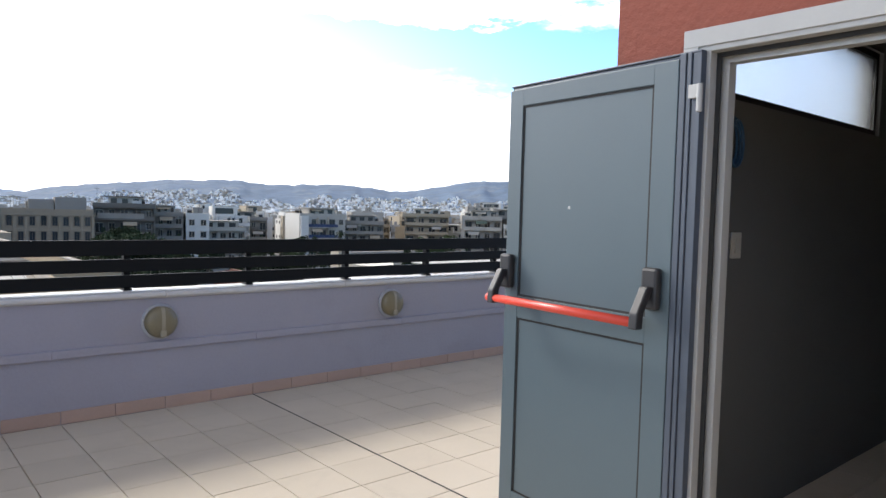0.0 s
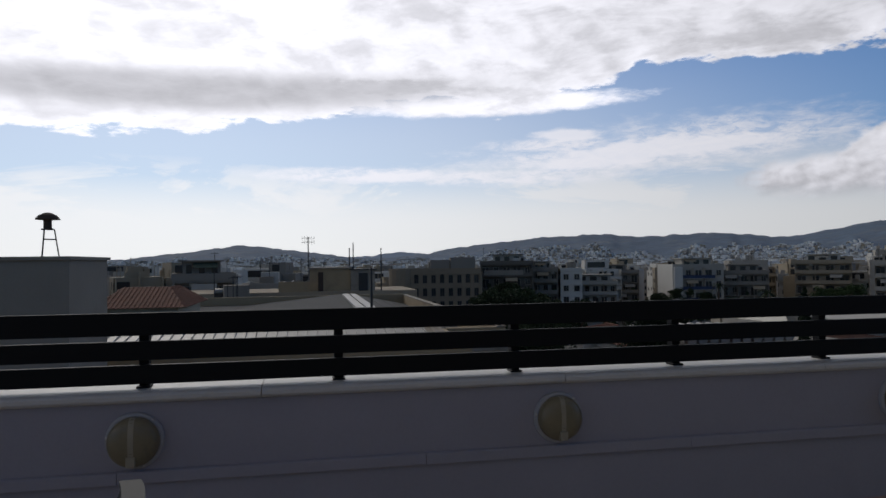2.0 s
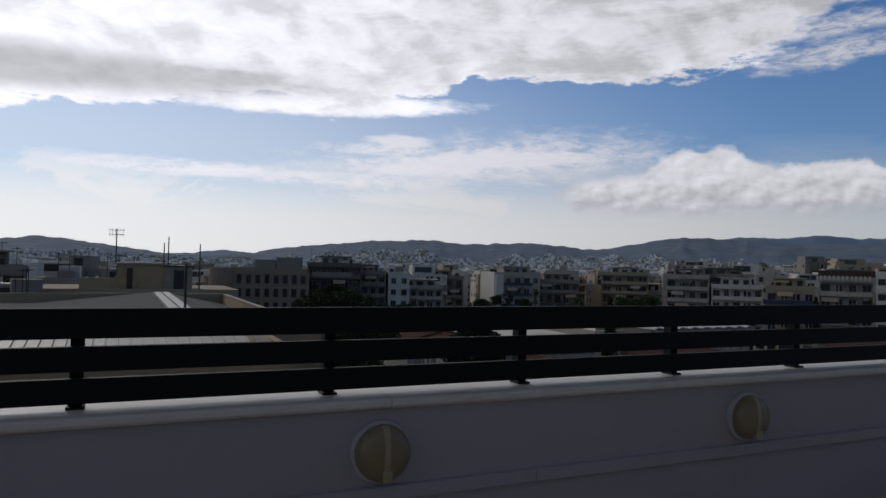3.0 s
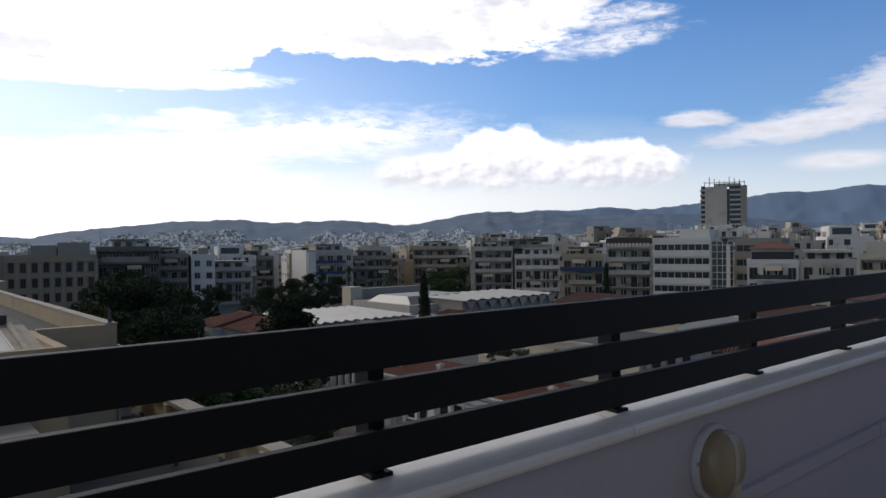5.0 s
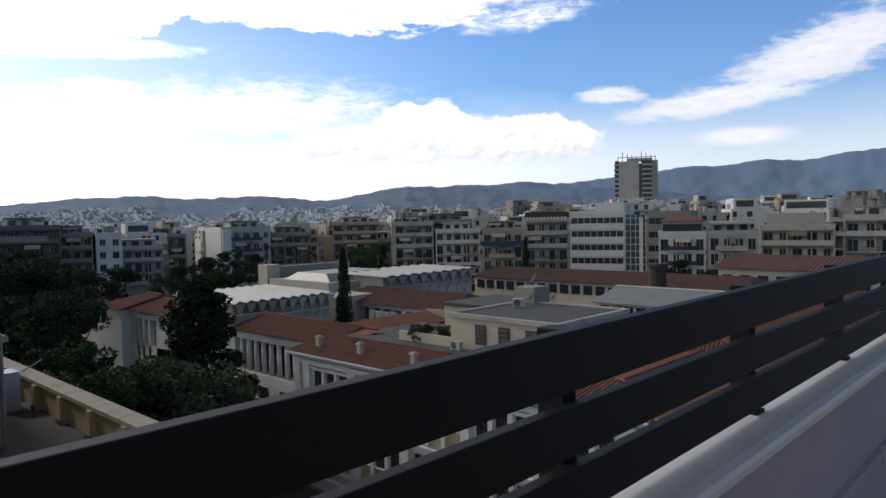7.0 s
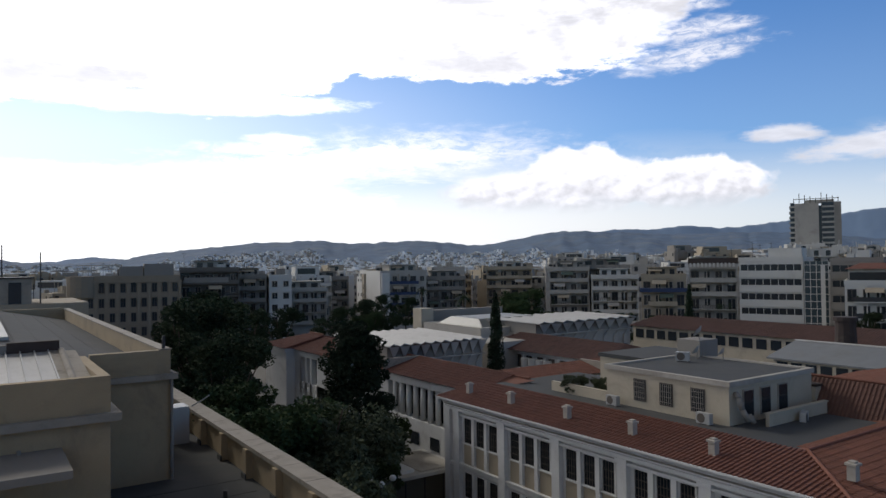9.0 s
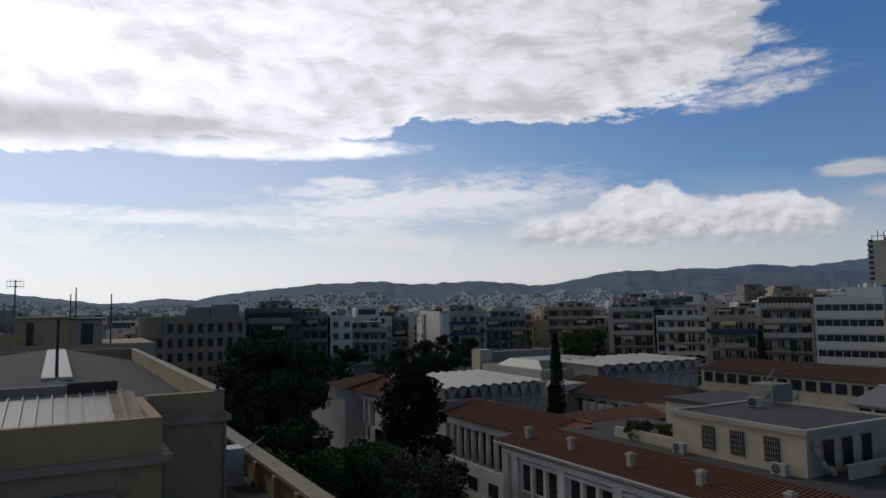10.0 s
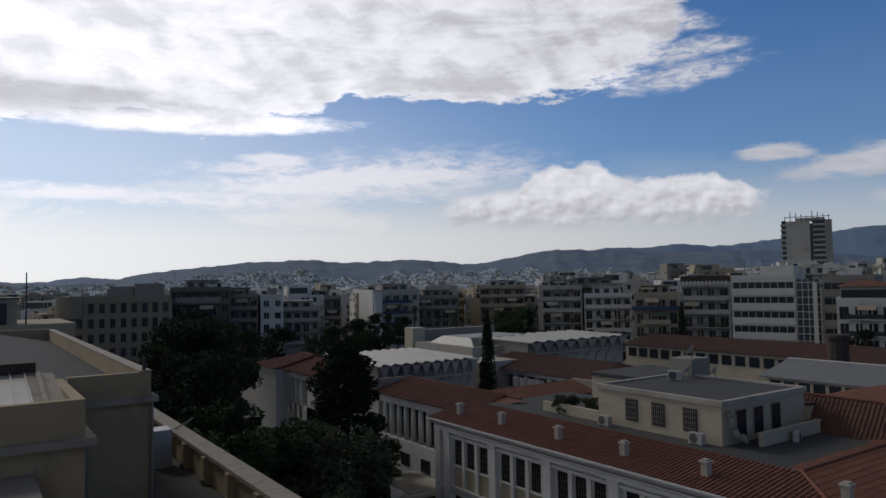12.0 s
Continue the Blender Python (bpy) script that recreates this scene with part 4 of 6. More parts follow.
for p, q in (((36.7, 25.9, -6.9), (36.4, 26.1, -6.3)), ((36.4, 26.1, -6.3), (36.3, 26.2, -5.7)), ((36.3, 26.2, -5.7), (36.4, 26.45, -5.5)), ((36.9, 25.75, -7.0), (36.7, 25.9, -6.6))):
    pipe.tube(p, q, 0.16, sides=10)
solid("vent_pipe", pipe, GREY, "grey bent vent pipe on the cream roof-top house", "pipe", smooth=True)
for k, (x, y, r) in enumerate(((42.8, 33.4, 0.35), (44.3, 34.3, 0.45), (43.4, 31.9, 0.3))):
    dish = thing("satellite_dish", "white satellite dish on the grey flat roof", "satellite dish", "roof dishes", at=(x, y, HT - 0.1 if k != 1 else HT + 1.0))
    part("mast", Mesh().tube((0, 0, 0), (0, 0, 0.5), 0.03), GREY, dish)
    part("bowl", Mesh().turned([(0.0, 0.0), (r * 0.5, 0.04), (r, 0.16)], 18, pose(0, 0, 0.5, 55, 0, 200)), ALU, dish, smooth=True)

# bigger roofs behind
hall = thing("school_wing", "school wing with broad red hipped roof", "building")
box_part(hall, "wall", (44.0, SS - 0.5, GROUND, 78.0, 33.0, EAVE - 0.2), WHITE_WALL)
box_part(hall, "cornice", (43.9, SS - 0.9, -8.1, 78.0, SS - 0.5, -7.75), WHITE_WALL)
slope(hall, (43.4, SS - 1.1, -7.7), (78.0, SS - 1.1, -7.7), (45.2, 22.7, -5.5), (78.0, 22.7, -5.5), RED_TILE, pitch=0.27, course=0.42)
slope(hall, (43.4, 34.0, -7.7), (43.4, SS - 1.1, -7.7), (45.2, 32.0, -5.5), (45.2, 22.7, -5.5), RED_TILE_OLD, pitch=0.25)
slope(hall, (78.0, 33.6, -7.9), (43.4, 33.6, -7.9), (78.0, 22.7, -5.5), (45.2, 22.7, -5.5), RED_TILE, pitch=0.5, course=0.8)
slope(hall, (48.2, 22.0, -7.3), (48.2, 34.0, -7.3), (45.2, 22.7, -5.5), (45.2, 32.0, -5.5), RED_TILE, pitch=0.5, course=0.8)
ridge_cap(hall, (43.4, SS - 1.1, -7.66), (45.2, 22.7, -5.45), (78.0, 22.7, -5.45))
ridge_cap(hall, (45.2, 22.7, -5.45), (45.2, 32.0, -5.45))
for i in range(7):
    x = 49.5 + i * 2.2
    w = box_part(hall, "window", (x, SS - 0.62, -11.0, x + 1.3, SS - 0.5, -8.6), WHITE_WALL)
    box_part(w, "pane", (x + 0.12, SS - 0.65, -10.9, x + 1.18, SS - 0.61, -8.7), DARK_PANE)
for x, y in ((44.6, 29.0), (44.4, 26.6)):
    stack = thing("chimney", "pale plastered roof chimney beside the tiled roof", "chimney", at=(x, y, -7.2))
    part("shaft", Mesh().box(-0.3, -0.3, 0, 0.3, 0.3, 1.25), CREAM, stack)
    part("cap", Mesh().box(-0.38, -0.38, 1.25, 0.38, 0.38, 1.4), BRICK, stack)

# colonnaded wing along the garden
wing = thing("museum_wing", "white wing with dark colonnade and red tiled gable roof", "building")
WXF, WS, WN = 33.2, 45.6, 79.5
box_part(wing, "wall", (WXF + 1.0, WS, GROUND, 40.0, WN, -8.1), WHITE_WALL)
box_part(wing, "plinth", (WXF, WS, GROUND, WXF + 1.0, WN, -11.2), WHITE_WALL)
box_part(wing, "entablature", (WXF - 0.1, WS, -8.45, WXF + 1.0, WN, -7.8), WHITE_WALL)
# dark sheet stands in for the shade behind the columns
box_part(wing, "recess", (WXF + 0.9, 47.0, -11.2, WXF + 0.99, 57.5, -8.45), DARK_PANE, "dark shaded recess")
for i in range(9):
    y = 48.3 + i * 1.12
    part("column", Mesh().tube((WXF + 0.3, y, -11.2), (WXF + 0.3, y, -8.45), 0.24, 0.21, 14), WHITE_WALL, wing, smooth=True)
box_part(wing, "bay_wall", (WXF, 58.0, -11.2, WXF + 1.0, 66.5, -8.45), WHITE_WALL)
box_part(wing, "bay_wall", (WXF, WS, -11.2, WXF + 1.0, 47.4, -8.45), WHITE_WALL)
box_part(wing, "bay_wall", (WXF, 77.8, -11.2, WXF + 1.0, WN, -8.45), WHITE_WALL)
box_part(wing, "bay_wall", (WXF, 71.3, -12.5, WXF + 1.0, 73.4, -8.45), WHITE_WALL)
for y0 in (66.9, 68.3, 69.7, 73.8, 75.2, 76.6):
    box_part(wing, "long_window", (WXF + 0.5, y0, -12.6, WXF + 0.6, y0 + 0.95, -8.5), DARK_PANE)
    box_part(wing, "mullion", (WXF, y0 + 0.95, -12.6, WXF + 0.8, y0 + 1.4, -8.45), WHITE_WALL)
for y in (50.0, 53.0, 56.0):
    box_part(wing, "low_window", (WXF - 0.04, y, -13.2, WXF, y + 1.3, -12.2), DARK_PANE)
box_part(wing, "corner_block", (WXF - 1.0, WN, GROUND, 41.0, 86.0, -8.1), WHITE_WALL)
box_part(wing, "corner_cornice", (WXF - 1.3, WN - 0.3, -8.1, 41.2, 86.2, -7.7), WHITE_WALL)
slope(wing, (WXF - 0.4, WN, -7.72), (WXF - 0.4, WS - 0.8, -7.72), (36.6, WN, -6.78), (36.6, WS - 3.0, -6.95), RED_TILE)
slope(wing, (40.4, WS, -7.72), (40.4, WN, -7.72), (36.6, WS, -6.78), (36.6, WN, -6.78), RED_TILE)
slope(wing, (WXF - 1.4, 86.3, -7.66), (WXF - 1.4, WN - 0.4, -7.66), (36.6, 83.0, -6.5), (36.6, WN - 0.4, -6.5), RED_TILE)
slope(wing, (WXF - 1.4, WN - 0.4, -7.66), (41.3, WN - 0.4, -7.66), (36.6, WN - 0.3, -6.5), (36.7, WN - 0.3, -6.5), RED_TILE)
ridge_cap(wing, (36.6, WN, -6.74), (36.6, WS - 2.5, -6.85))
ridge_cap(wing, (36.6, 83.0, -6.4), (36.6, WN - 0.3, -6.4))
for y in (58.3, 66.5):
    box_part(wing, "fire_wall", (WXF - 0.3, y - 0.12, -7.6, 36.7, y + 0.12, -6.7), OCHRE_TRIM, "pale gable strip across the roof")
cross = thing("courtyard_wing", "low courtyard wing with red tiled gable roof", "building")
box_part(cross, "wall", (40.4, 45.0, GROUND, 52.0, 49.0, -7.7), WHITE_WALL)
slope(cross, (37.0, 44.3, -7.4), (52.4, 44.3, -7.4), (37.0, 46.9, -6.75), (52.4, 46.9, -6.75), RED_TILE)
slope(cross, (52.4, 49.4, -7.4), (37.0, 49.4, -7.4), (52.4, 46.9, -6.75), (37.0, 46.9, -6.75), RED_TILE)
box_part(cross, "fire_wall", (45.6, 44.2, -7.5, 45.9, 47.0, -6.6), OCHRE_TRIM, "pale gable strip across the roof")


def sawtooth_hall(name, x0, x1, y0, y1, teeth, zb, zt, label):
    """A hall under a folded metal roof: each fold ends in a pale hanging triangle beside a shaded gap, with a bent strut below."""
    h = thing(name, label, "building")
    box_part(h, "wall", (x0, y0 + 0.4, GROUND, x1, y1, zb), PALE)
    step = (x1 - x0) / teeth
    for i in range(teeth):
        a, b = x0 + i * step, x0 + (i + 1) * step
        fold = Mesh()
        rim_line = [(a, zt), (a + step * 0.35, zt + 0.2), (b, zt), (b, zt - 0.09), (a + step * 0.35, zt + 0.11), (a, zt - 0.09)]
        fold.v += [(x, y0 - 0.6, z) for x, z in rim_line] + [(x, y1, z + 0.1) for x, z in rim_line]
        fold.f += [tuple(range(6)), tuple(reversed(range(6, 12)))] + [(j, j + 6, (j + 1) % 6 + 6, (j + 1) % 6) for j in range(6)]
        t = part("roof_fold", fold, CORRUGATED, h, "pale folded metal roof")
        blade = Mesh()
        tri = [(a + 0.06, y0 - 0.5, zt - 0.1), (b - 0.06, y0 - 0.5, zt - 0.1), (b - step * 0.2, y0 + 0.25, zb + 0.1)]
        blade.v += tri + [(x, y + 0.08, z) for x, y, z in tri]
        blade.f += [(0, 2, 1), (3, 4, 5), (0, 1, 4, 3), (1, 2, 5, 4), (2, 0, 3, 5)]
        part("end_triangle", blade, CORRUGATED, t, "pale hanging triangular end")
        part("strut", Mesh().tube((b - step * 0.2, y0 + 0.1, zb + 0.15), (b - step * 0.75, y0 + 0.3, zb - 0.9), 0.09, sides=6).tube((b - step * 0.75, y0 + 0.3, zb - 0.9), (b - step * 0.75, y0 + 0.3, zb - 2.0), 0.09, sides=6), PALE, h)
    # grey block gives the gaps between the triangles their shade by colour
    box_part(h, "clerestory", (x0 + 0.2, y0 + 0.3, zb, x1 - 0.2, y1 - 0.2, zt - 0.12), GREY, "grey shaded clerestory")
    box_part(h, "sill", (x0, y0 - 0.1, zb - 0.12, x1, y0 + 0.4, zb), PALE)
    for k in range(6):
        box_part(h, "window", (x1 - 7.4 + k * 1.15, y0 + 0.34, zb - 2.7, x1 - 6.4 + k * 1.15, y0 + 0.4, zb - 1.9), BLUE_PANE, "dark bluish window")
    return h


sawtooth_hall("exhibition_hall", 34.2, 45.4, 60.0, 71.5, 10, -7.3, -5.85, "white hall with pale sawtooth metal roof lights")
sawtooth_hall("exhibition_hall", 53.6, 69.0, 61.5, 70.0, 9, -6.3, -5.0, "farther white hall with pale sawtooth roof lights")
link = thing("link_building", "low white link building with flat metal roof", "building")
box_part(link, "wall", (41.5, 54.0, GROUND, 48.8, 59.0, -9.6), PALE)
box_part(link, "roof", (41.3, 53.8, -9.6, 48.9, 59.2, -9.35), CORRUGATED)
for i in range(4):
    box_part(link, "window", (42.2 + i * 1.6, 53.95, -10.6, 43.4 + i * 1.6, 54.02, -9.9), BLUE_PANE)
box_part(link, "block", (46.6, 61.0, GROUND, 53.2, 66.0, -6.6), PALE)
for i in range(4):
    part("water_tank", Mesh().tube((49.2, 55.0 + i * 1.1, -9.3), (49.2, 55.0 + i * 1.1, -8.0), 0.42, sides=12), ALU, link, "pale round tank")
glasshouse = thing("roof_lantern", "long grey glazed roof lantern on a pale block", "building")
box_part(glasshouse, "wall", (49.6, 66.2, GROUND, 60.6, 78.0, -5.6), PALE)
part("lantern", Mesh().hexa([(50.2, 66.8, -5.6), (60.2, 66.8, -5.6), (60.2, 75.6, -5.6), (50.2, 75.6, -5.6)], [(51.0, 68.4, -4.75), (59.4, 68.4, -4.75), (59.4, 74.0, -4.75), (51.0, 74.0, -4.75)]), LANTERN, glasshouse, "grey-green glazed lantern")
for i in range(9):
    x = 50.3 + i * 1.21
    part("glazing_bar", Mesh().tube((x, 66.78, -5.57), (51.0 + i * 1.05, 68.38, -4.72), 0.05, sides=5), GREY, glasshouse)
box_part(glasshouse, "rear_wall", (50.0, 79.0, GROUND, 63.0, 80.0, -4.3), GREY, "brownish weathered rear wall")
box_part(glasshouse, "rear_block", (49.6, 78.5, GROUND, 51.4, 80.5, -4.0), CREAM)
arcade = thing("arcade_hall", "old hall with dark red tiled roof over a white arcade", "building")
AX, AS, AN = 50.1, 48.0, 65.0
box_part(arcade, "wall", (AX + 0.5, AS, GROUND, AX + 7.4, AN, -7.6), WHITE_WALL)
box_part(arcade, "beam", (AX, AS, -7.9, AX + 0.5, AN, -7.5), WHITE_WALL)
box_part(arcade, "plinth", (AX, AS, GROUND, AX + 0.5, AN, -9.3), WHITE_WALL)
for i in range(11):
    y = AS + i * 1.66
    box_part(arcade, "pillar", (AX, y, -9.3, AX + 0.5, y + 0.3, -7.9), WHITE_WALL)
    if i < 10:
        # dark brown sheet fills the opening between two pillars
        box_part(arcade, "opening", (AX + 0.42, y + 0.3, -9.3, AX + 0.496, y + 1.66, -7.9), SHUTTER, "brown closed shutter")
slope(arcade, (AX - 1.0, AN + 0.6, -7.35), (AX - 1.0, AS - 0.6, -7.35), (AX + 3.4, AN - 1.0, -6.1), (AX + 3.4, AS + 1.0, -6.1), RED_TILE_OLD, pitch=0.3, course=0.45)
slope(arcade, (AX - 1.0, AS - 0.6, -7.35), (AX + 8.0, AS - 0.6, -7.35), (AX + 3.4, AS + 1.0, -6.1), (AX + 3.5, AS + 1.0, -6.1), RED_TILE_OLD, pitch=0.3, course=0.45)
slope(arcade, (AX + 8.0, AS - 0.6, -7.35), (AX + 8.0, AN + 0.6, -7.35), (AX + 3.4, AS + 1.0, -6.1), (AX + 3.4, AN - 1.0, -6.1), RED_TILE_OLD, pitch=0.5, course=0.8)
grey_hall = thing("workshop", "workshop with grey sheet roof and a row of windows", "building")
box_part(grey_hall, "wall", (65.7, 27.6, GROUND, 74.6, 41.8, -7.75), CREAM)
part("ridge_flashing", Mesh().tube((70.4, 27.2, -6.38), (70.4, 42.2, -6.38), 0.12, sides=6), CORRUGATED, grey_hall)
part("roof", Mesh().hexa([(65.3, 27.2, -7.75), (75.0, 27.2, -7.75), (75.0, 42.2, -7.75), (65.3, 42.2, -7.75)], [(65.3, 27.2, -7.6), (70.4, 27.2, -6.4), (70.4, 42.2, -6.4), (65.3, 42.2, -7.6)]), SLATE, grey_hall, "grey sheet roof")
for i in range(10):
    y = 28.2 + i * 1.35
    box_part(grey_hall, "window", (65.63, y, -8.9, 65.7, y + 1.0, -7.95), DARK_PANE)
strip_wing = thing("far_wing", "long wing with dark red roof and cream window wall", "building")
box_part(strip_wing, "wall", (75.5, 30.0, GROUND, 84.0, 67.0, -6.9), CREAM)
for i in range(20):
    y = 33.0 + i * 1.7
    box_part(strip_wing, "window", (75.42, y, -8.3, 75.5, y + 1.2, -7.2), DARK_PANE)
slope(strip_wing, (75.0, 67.5, -6.8), (75.0, 29.5, -6.8), (79.5, 66.0, -5.6), (79.5, 31.0, -5.6), RED_TILE_OLD, pitch=0.32, course=0.5)
slope(strip_wing, (75.0, 29.5, -6.8), (84.5, 29.5, -6.8), (79.5, 31.0, -5.6), (79.6, 31.0, -5.6), RED_TILE_OLD, pitch=0.32, course=0.5)
stack = thing("brick_chimney", "stout old brick chimney above red roofs", "chimney", at=(72.9, 38.6, -8.0))
part("shaft", Mesh().tube((0, 0, 0), (0, 0, 3.6), 1.05, 0.9, 12), OLD_BRICK, stack)
part("rim", Mesh().tube((0, 0, 3.6), (0, 0, 4.0), 1.1, 1.1, 12), OLD_BRICK, stack)
cream_hall = thing("cream_hall", "cream hall with low brown roof and small windows", "building")
box_part(cream_hall, "wall", (88.0, 18.0, GROUND, 100.0, 38.0, -5.4), CREAM)
slope(cream_hall, (87.4, 38.6, -5.4), (87.4, 17.4, -5.4), (94.0, 38.6, -4.0), (94.0, 17.4, -4.0), RED_TILE_OLD, pitch=0.5, course=0.8)
for i in range(9):
    y = 19.5 + i * 2.1
    box_part(cream_hall, "window", (87.92, y, -7.4, 88.0, y + 1.2, -6.2), DARK_PANE)
shed = thing("canopy_shed", "low shed with pale weathered flat roof in the yard", "shed")
# inset wall coloured dark, for the shade of the open area below the canopy
box_part(shed, "wall", (28.6, 48.8, GROUND, 33.0, 52.0, -13.6), DARKGREY)
for x in (26.6, 28.2, 29.8, 31.4, 32.9):
    part("post", Mesh().tube((x, 46.8, GROUND), (x, 46.8, -13.6), 0.05, sides=6), IRON, shed)
box_part(shed, "yard_wall", (26.0, 43.8, GROUND, 33.0, 44.2, -15.7), GREY, "weathered yard wall")
box_part(shed, "roof_sheet", (29.6, 47.0, -13.35, 32.6, 51.8, -13.27), PALE)
box_part(shed, "roof_sheet", (26.5, 49.4, -13.35, 29.4, 52.2, -13.24), ALU)
box_part(shed, "roof", (26.4, 46.6, -13.6, 33.1, 52.4, -13.35), CORRUGATED, "pale roof")
box_part(shed, "skylight", (27.2, 47.3, -13.35, 29.2, 49.0, -13.1), WHITE_WALL)
for i in range(14):
    part("fence_post", Mesh().tube((26.2 + i * 0.45, 44.0, GROUND), (26.2 + i * 0.45, 44.0, -14.8), 0.025, sides=6), IRON, shed)

# ---- the ochre neighbour with its lower terrace ----
nb = thing("neighbour_house", "ochre rendered neighbouring building with grey felt roof", "building")
NX, NY, NT = 9.0, 31.2, -1.5
box_part(nb, "wall", (-16.0, NY, GROUND, NX, 64.0, NT - 1.0), OCHRE)
part("roof_parapet", Mesh().box(NX - 0.35, NY, NT - 1.0, NX, 64.0, NT).box(6.35, NY, NT - 1.0, NX - 0.35, NY + 0.35, NT).box(-16, 63.65, NT - 1.0, NX - 0.35, 64.0, NT + 0.1), OCHRE, nb, "weathered ochre roof parapet")
box_part(nb, "parapet_cap", (NX - 0.38, NY - 0.02, NT, NX + 0.03, 64.0, NT + 0.05), OCHRE_TRIM)
box_part(nb, "cornice", (6.35, NY - 0.22, NT - 1.05, NX + 0.22, NY, NT - 0.85), OCHRE_TRIM)
box_part(nb, "cornice", (NX, NY, NT - 1.05, NX + 0.22, 64.0, NT - 0.85), OCHRE_TRIM)
felt = Mesh()
felt.face((NX - 0.35, NY + 0.35, NT - 0.75), (NX - 0.35, 63.6, NT - 0.75), (3.6, 63.6, NT + 0.25), (3.6, NY + 0.35, NT + 0.25))
felt.face((3.6, NY + 0.35, NT + 0.25), (3.6, 63.6, NT + 0.25), (-5.0, 63.6, NT - 0.6), (-5.0, NY + 0.35, NT - 0.6))
felt.face((-5.0, NY + 0.35, NT - 0.6), (-5.0, 63.6, NT - 0.6), (-16.0, 63.6, NT - 0.6), (-16.0, NY + 0.35, NT - 0.6))
part("roof", felt, BITUMEN, nb, "grey felt roof of low pitch")
for x0 in (4.35, 5.3, 6.45, 7.3):
    zz = NT + 0.25 - (x0 - 3.6) * 1.0 / 5.05
    part("felt_seam", Mesh().box(x0, NY + 0.4, zz - 0.03, x0 + 0.07, 63.5, zz + 0.014), BITUMEN, nb)
light_strip = Mesh()
for k in range(2):
    light_strip.box(3.05 + k * 0.62, 37.0, NT + 0.2, 3.55 + k * 0.62, 61.0, NT + 0.34)
part("ridge_light", light_strip, CORRUGATED, nb, "pale ridge skylight strip")
# front part with a metal roof
box_part(nb, "front_wall", (-16.0, 25.8, GROUND, 6.2, NY, -2.55), OCHRE)
part("front_parapet", Mesh().box(-16.0, 25.8, -2.55, 6.2, 26.1, NT).box(5.9, 26.1, -2.55, 6.2, NY, NT), OCHRE, nb)
box_part(nb, "front_cornice", (-16.0, 25.55, -2.72, 6.2, 25.8, -2.5), OCHRE_TRIM)
box_part(nb, "front_cornice", (6.2, 25.55, -2.72, 6.45, NY - 0.01, -2.5), OCHRE_TRIM)
for i in range(52):
    x = 5.1 - i * 0.4
    sheet = Mesh()
    sheet.hexa([(x - 0.399, 26.4, -1.86), (x, 26.4, -1.86), (x, 30.9, -1.26), (x - 0.399, 30.9, -1.26)], [(x - 0.399, 26.4, -1.83), (x, 26.4, -1.83), (x, 30.9, -1.23), (x - 0.399, 30.9, -1.23)])
    sheet.hexa([(x - 0.06, 26.4, -1.83), (x, 26.4, -1.83), (x, 30.9, -1.23), (x - 0.06, 30.9, -1.23)], [(x - 0.05, 26.4, -1.76), (x - 0.01, 26.4, -1.76), (x - 0.01, 30.9, -1.16), (x - 0.05, 30.9, -1.16)])
    part("roof_sheet", sheet, CORRUGATED, nb, "pale ribbed metal sheet" if i == 0 else "")
box_part(nb, "roof_edge", (-15.5, 30.9, -1.4, 3.9, 31.15, -0.95), GREY)
box_part(nb, "roof_edge", (3.9, 30.9, -1.4, 5.4, 31.15, -0.88), BRICK)
part("flashing", Mesh().hexa([(5.11, 26.4, -1.86), (5.88, 26.4, -1.86), (5.88, 30.9, -1.30), (5.11, 30.9, -1.26)], [(5.11, 26.4, -1.8), (5.88, 26.4, -1.75), (5.88, 30.9, -1.25), (5.11, 30.9, -1.2)]), OCHRE_TRIM, nb, "pale roof flashing")
part("roof_pipe", Mesh().tube((5.4, 26.6, -1.75), (5.45, 30.8, -1.2), 0.1, sides=10), OCHRE_TRIM, nb)
door = box_part(nb, "side_door", (6.35, 31.12, -6.2, 7.0, 31.19, -3.7), GREY, "grey metal door")
part("drain_pipe", Mesh().tube((NX + 0.02, NY - 0.06, -6.2), (NX + 0.02, NY - 0.06, -2.3), 0.06, sides=8), GREY, nb)
vent = Mesh().tube((4.0, 25.6, -3.2), (4.0, 25.6, -3.9), 0.05, sides=8)
part("vent_pipe", vent, GREY, nb)
box_part(nb, "lower_canopy", (0.6, 23.2, -3.5, 5.0, 25.78, -3.3), GREY, "grey sheet canopy")
box_part(nb, "lower_terrace", (-16.0, 20.4, GROUND, 11.9, NY, -6.2), BITUMEN, "grey felt terrace floor")
box_part(nb, "side_terrace", (NX, NY, GROUND, 11.9, 64.0, -6.2), BITUMEN, "grey felt terrace floor")
part("terrace_wall", Mesh().box(11.45, 20.4, -6.2, 11.85, 64.0, -5.15).box(-16.0, 20.4, -6.2, 11.45, 20.7, -5.15), OCHRE, nb)
for i in range(22):
    box_part(nb, "coping", (11.3, 20.3 + i * 2.0, -5.15 + random.uniform(-0.01, 0.01), 12.05, 22.27 + i * 2.0, -5.0), OCHRE_TRIM)
for i in range(9):
    box_part(nb, "coping", (8.2 - i * 3.1, 20.25, -5.15, 11.29 - i * 3.1, 20.85, -5.0), OCHRE_TRIM)
for i in range(14):
    box_part(nb, "pier", (11.2, 23.5 + i * 3.0, -6.2, 11.45, 23.85 + i * 3.0, -5.15), OCHRE)
    box_part(nb, "pier_foot", (11.15, 23.45 + i * 3.0, -6.2, 11.2, 23.9 + i * 3.0, -6.0), BITUMEN)
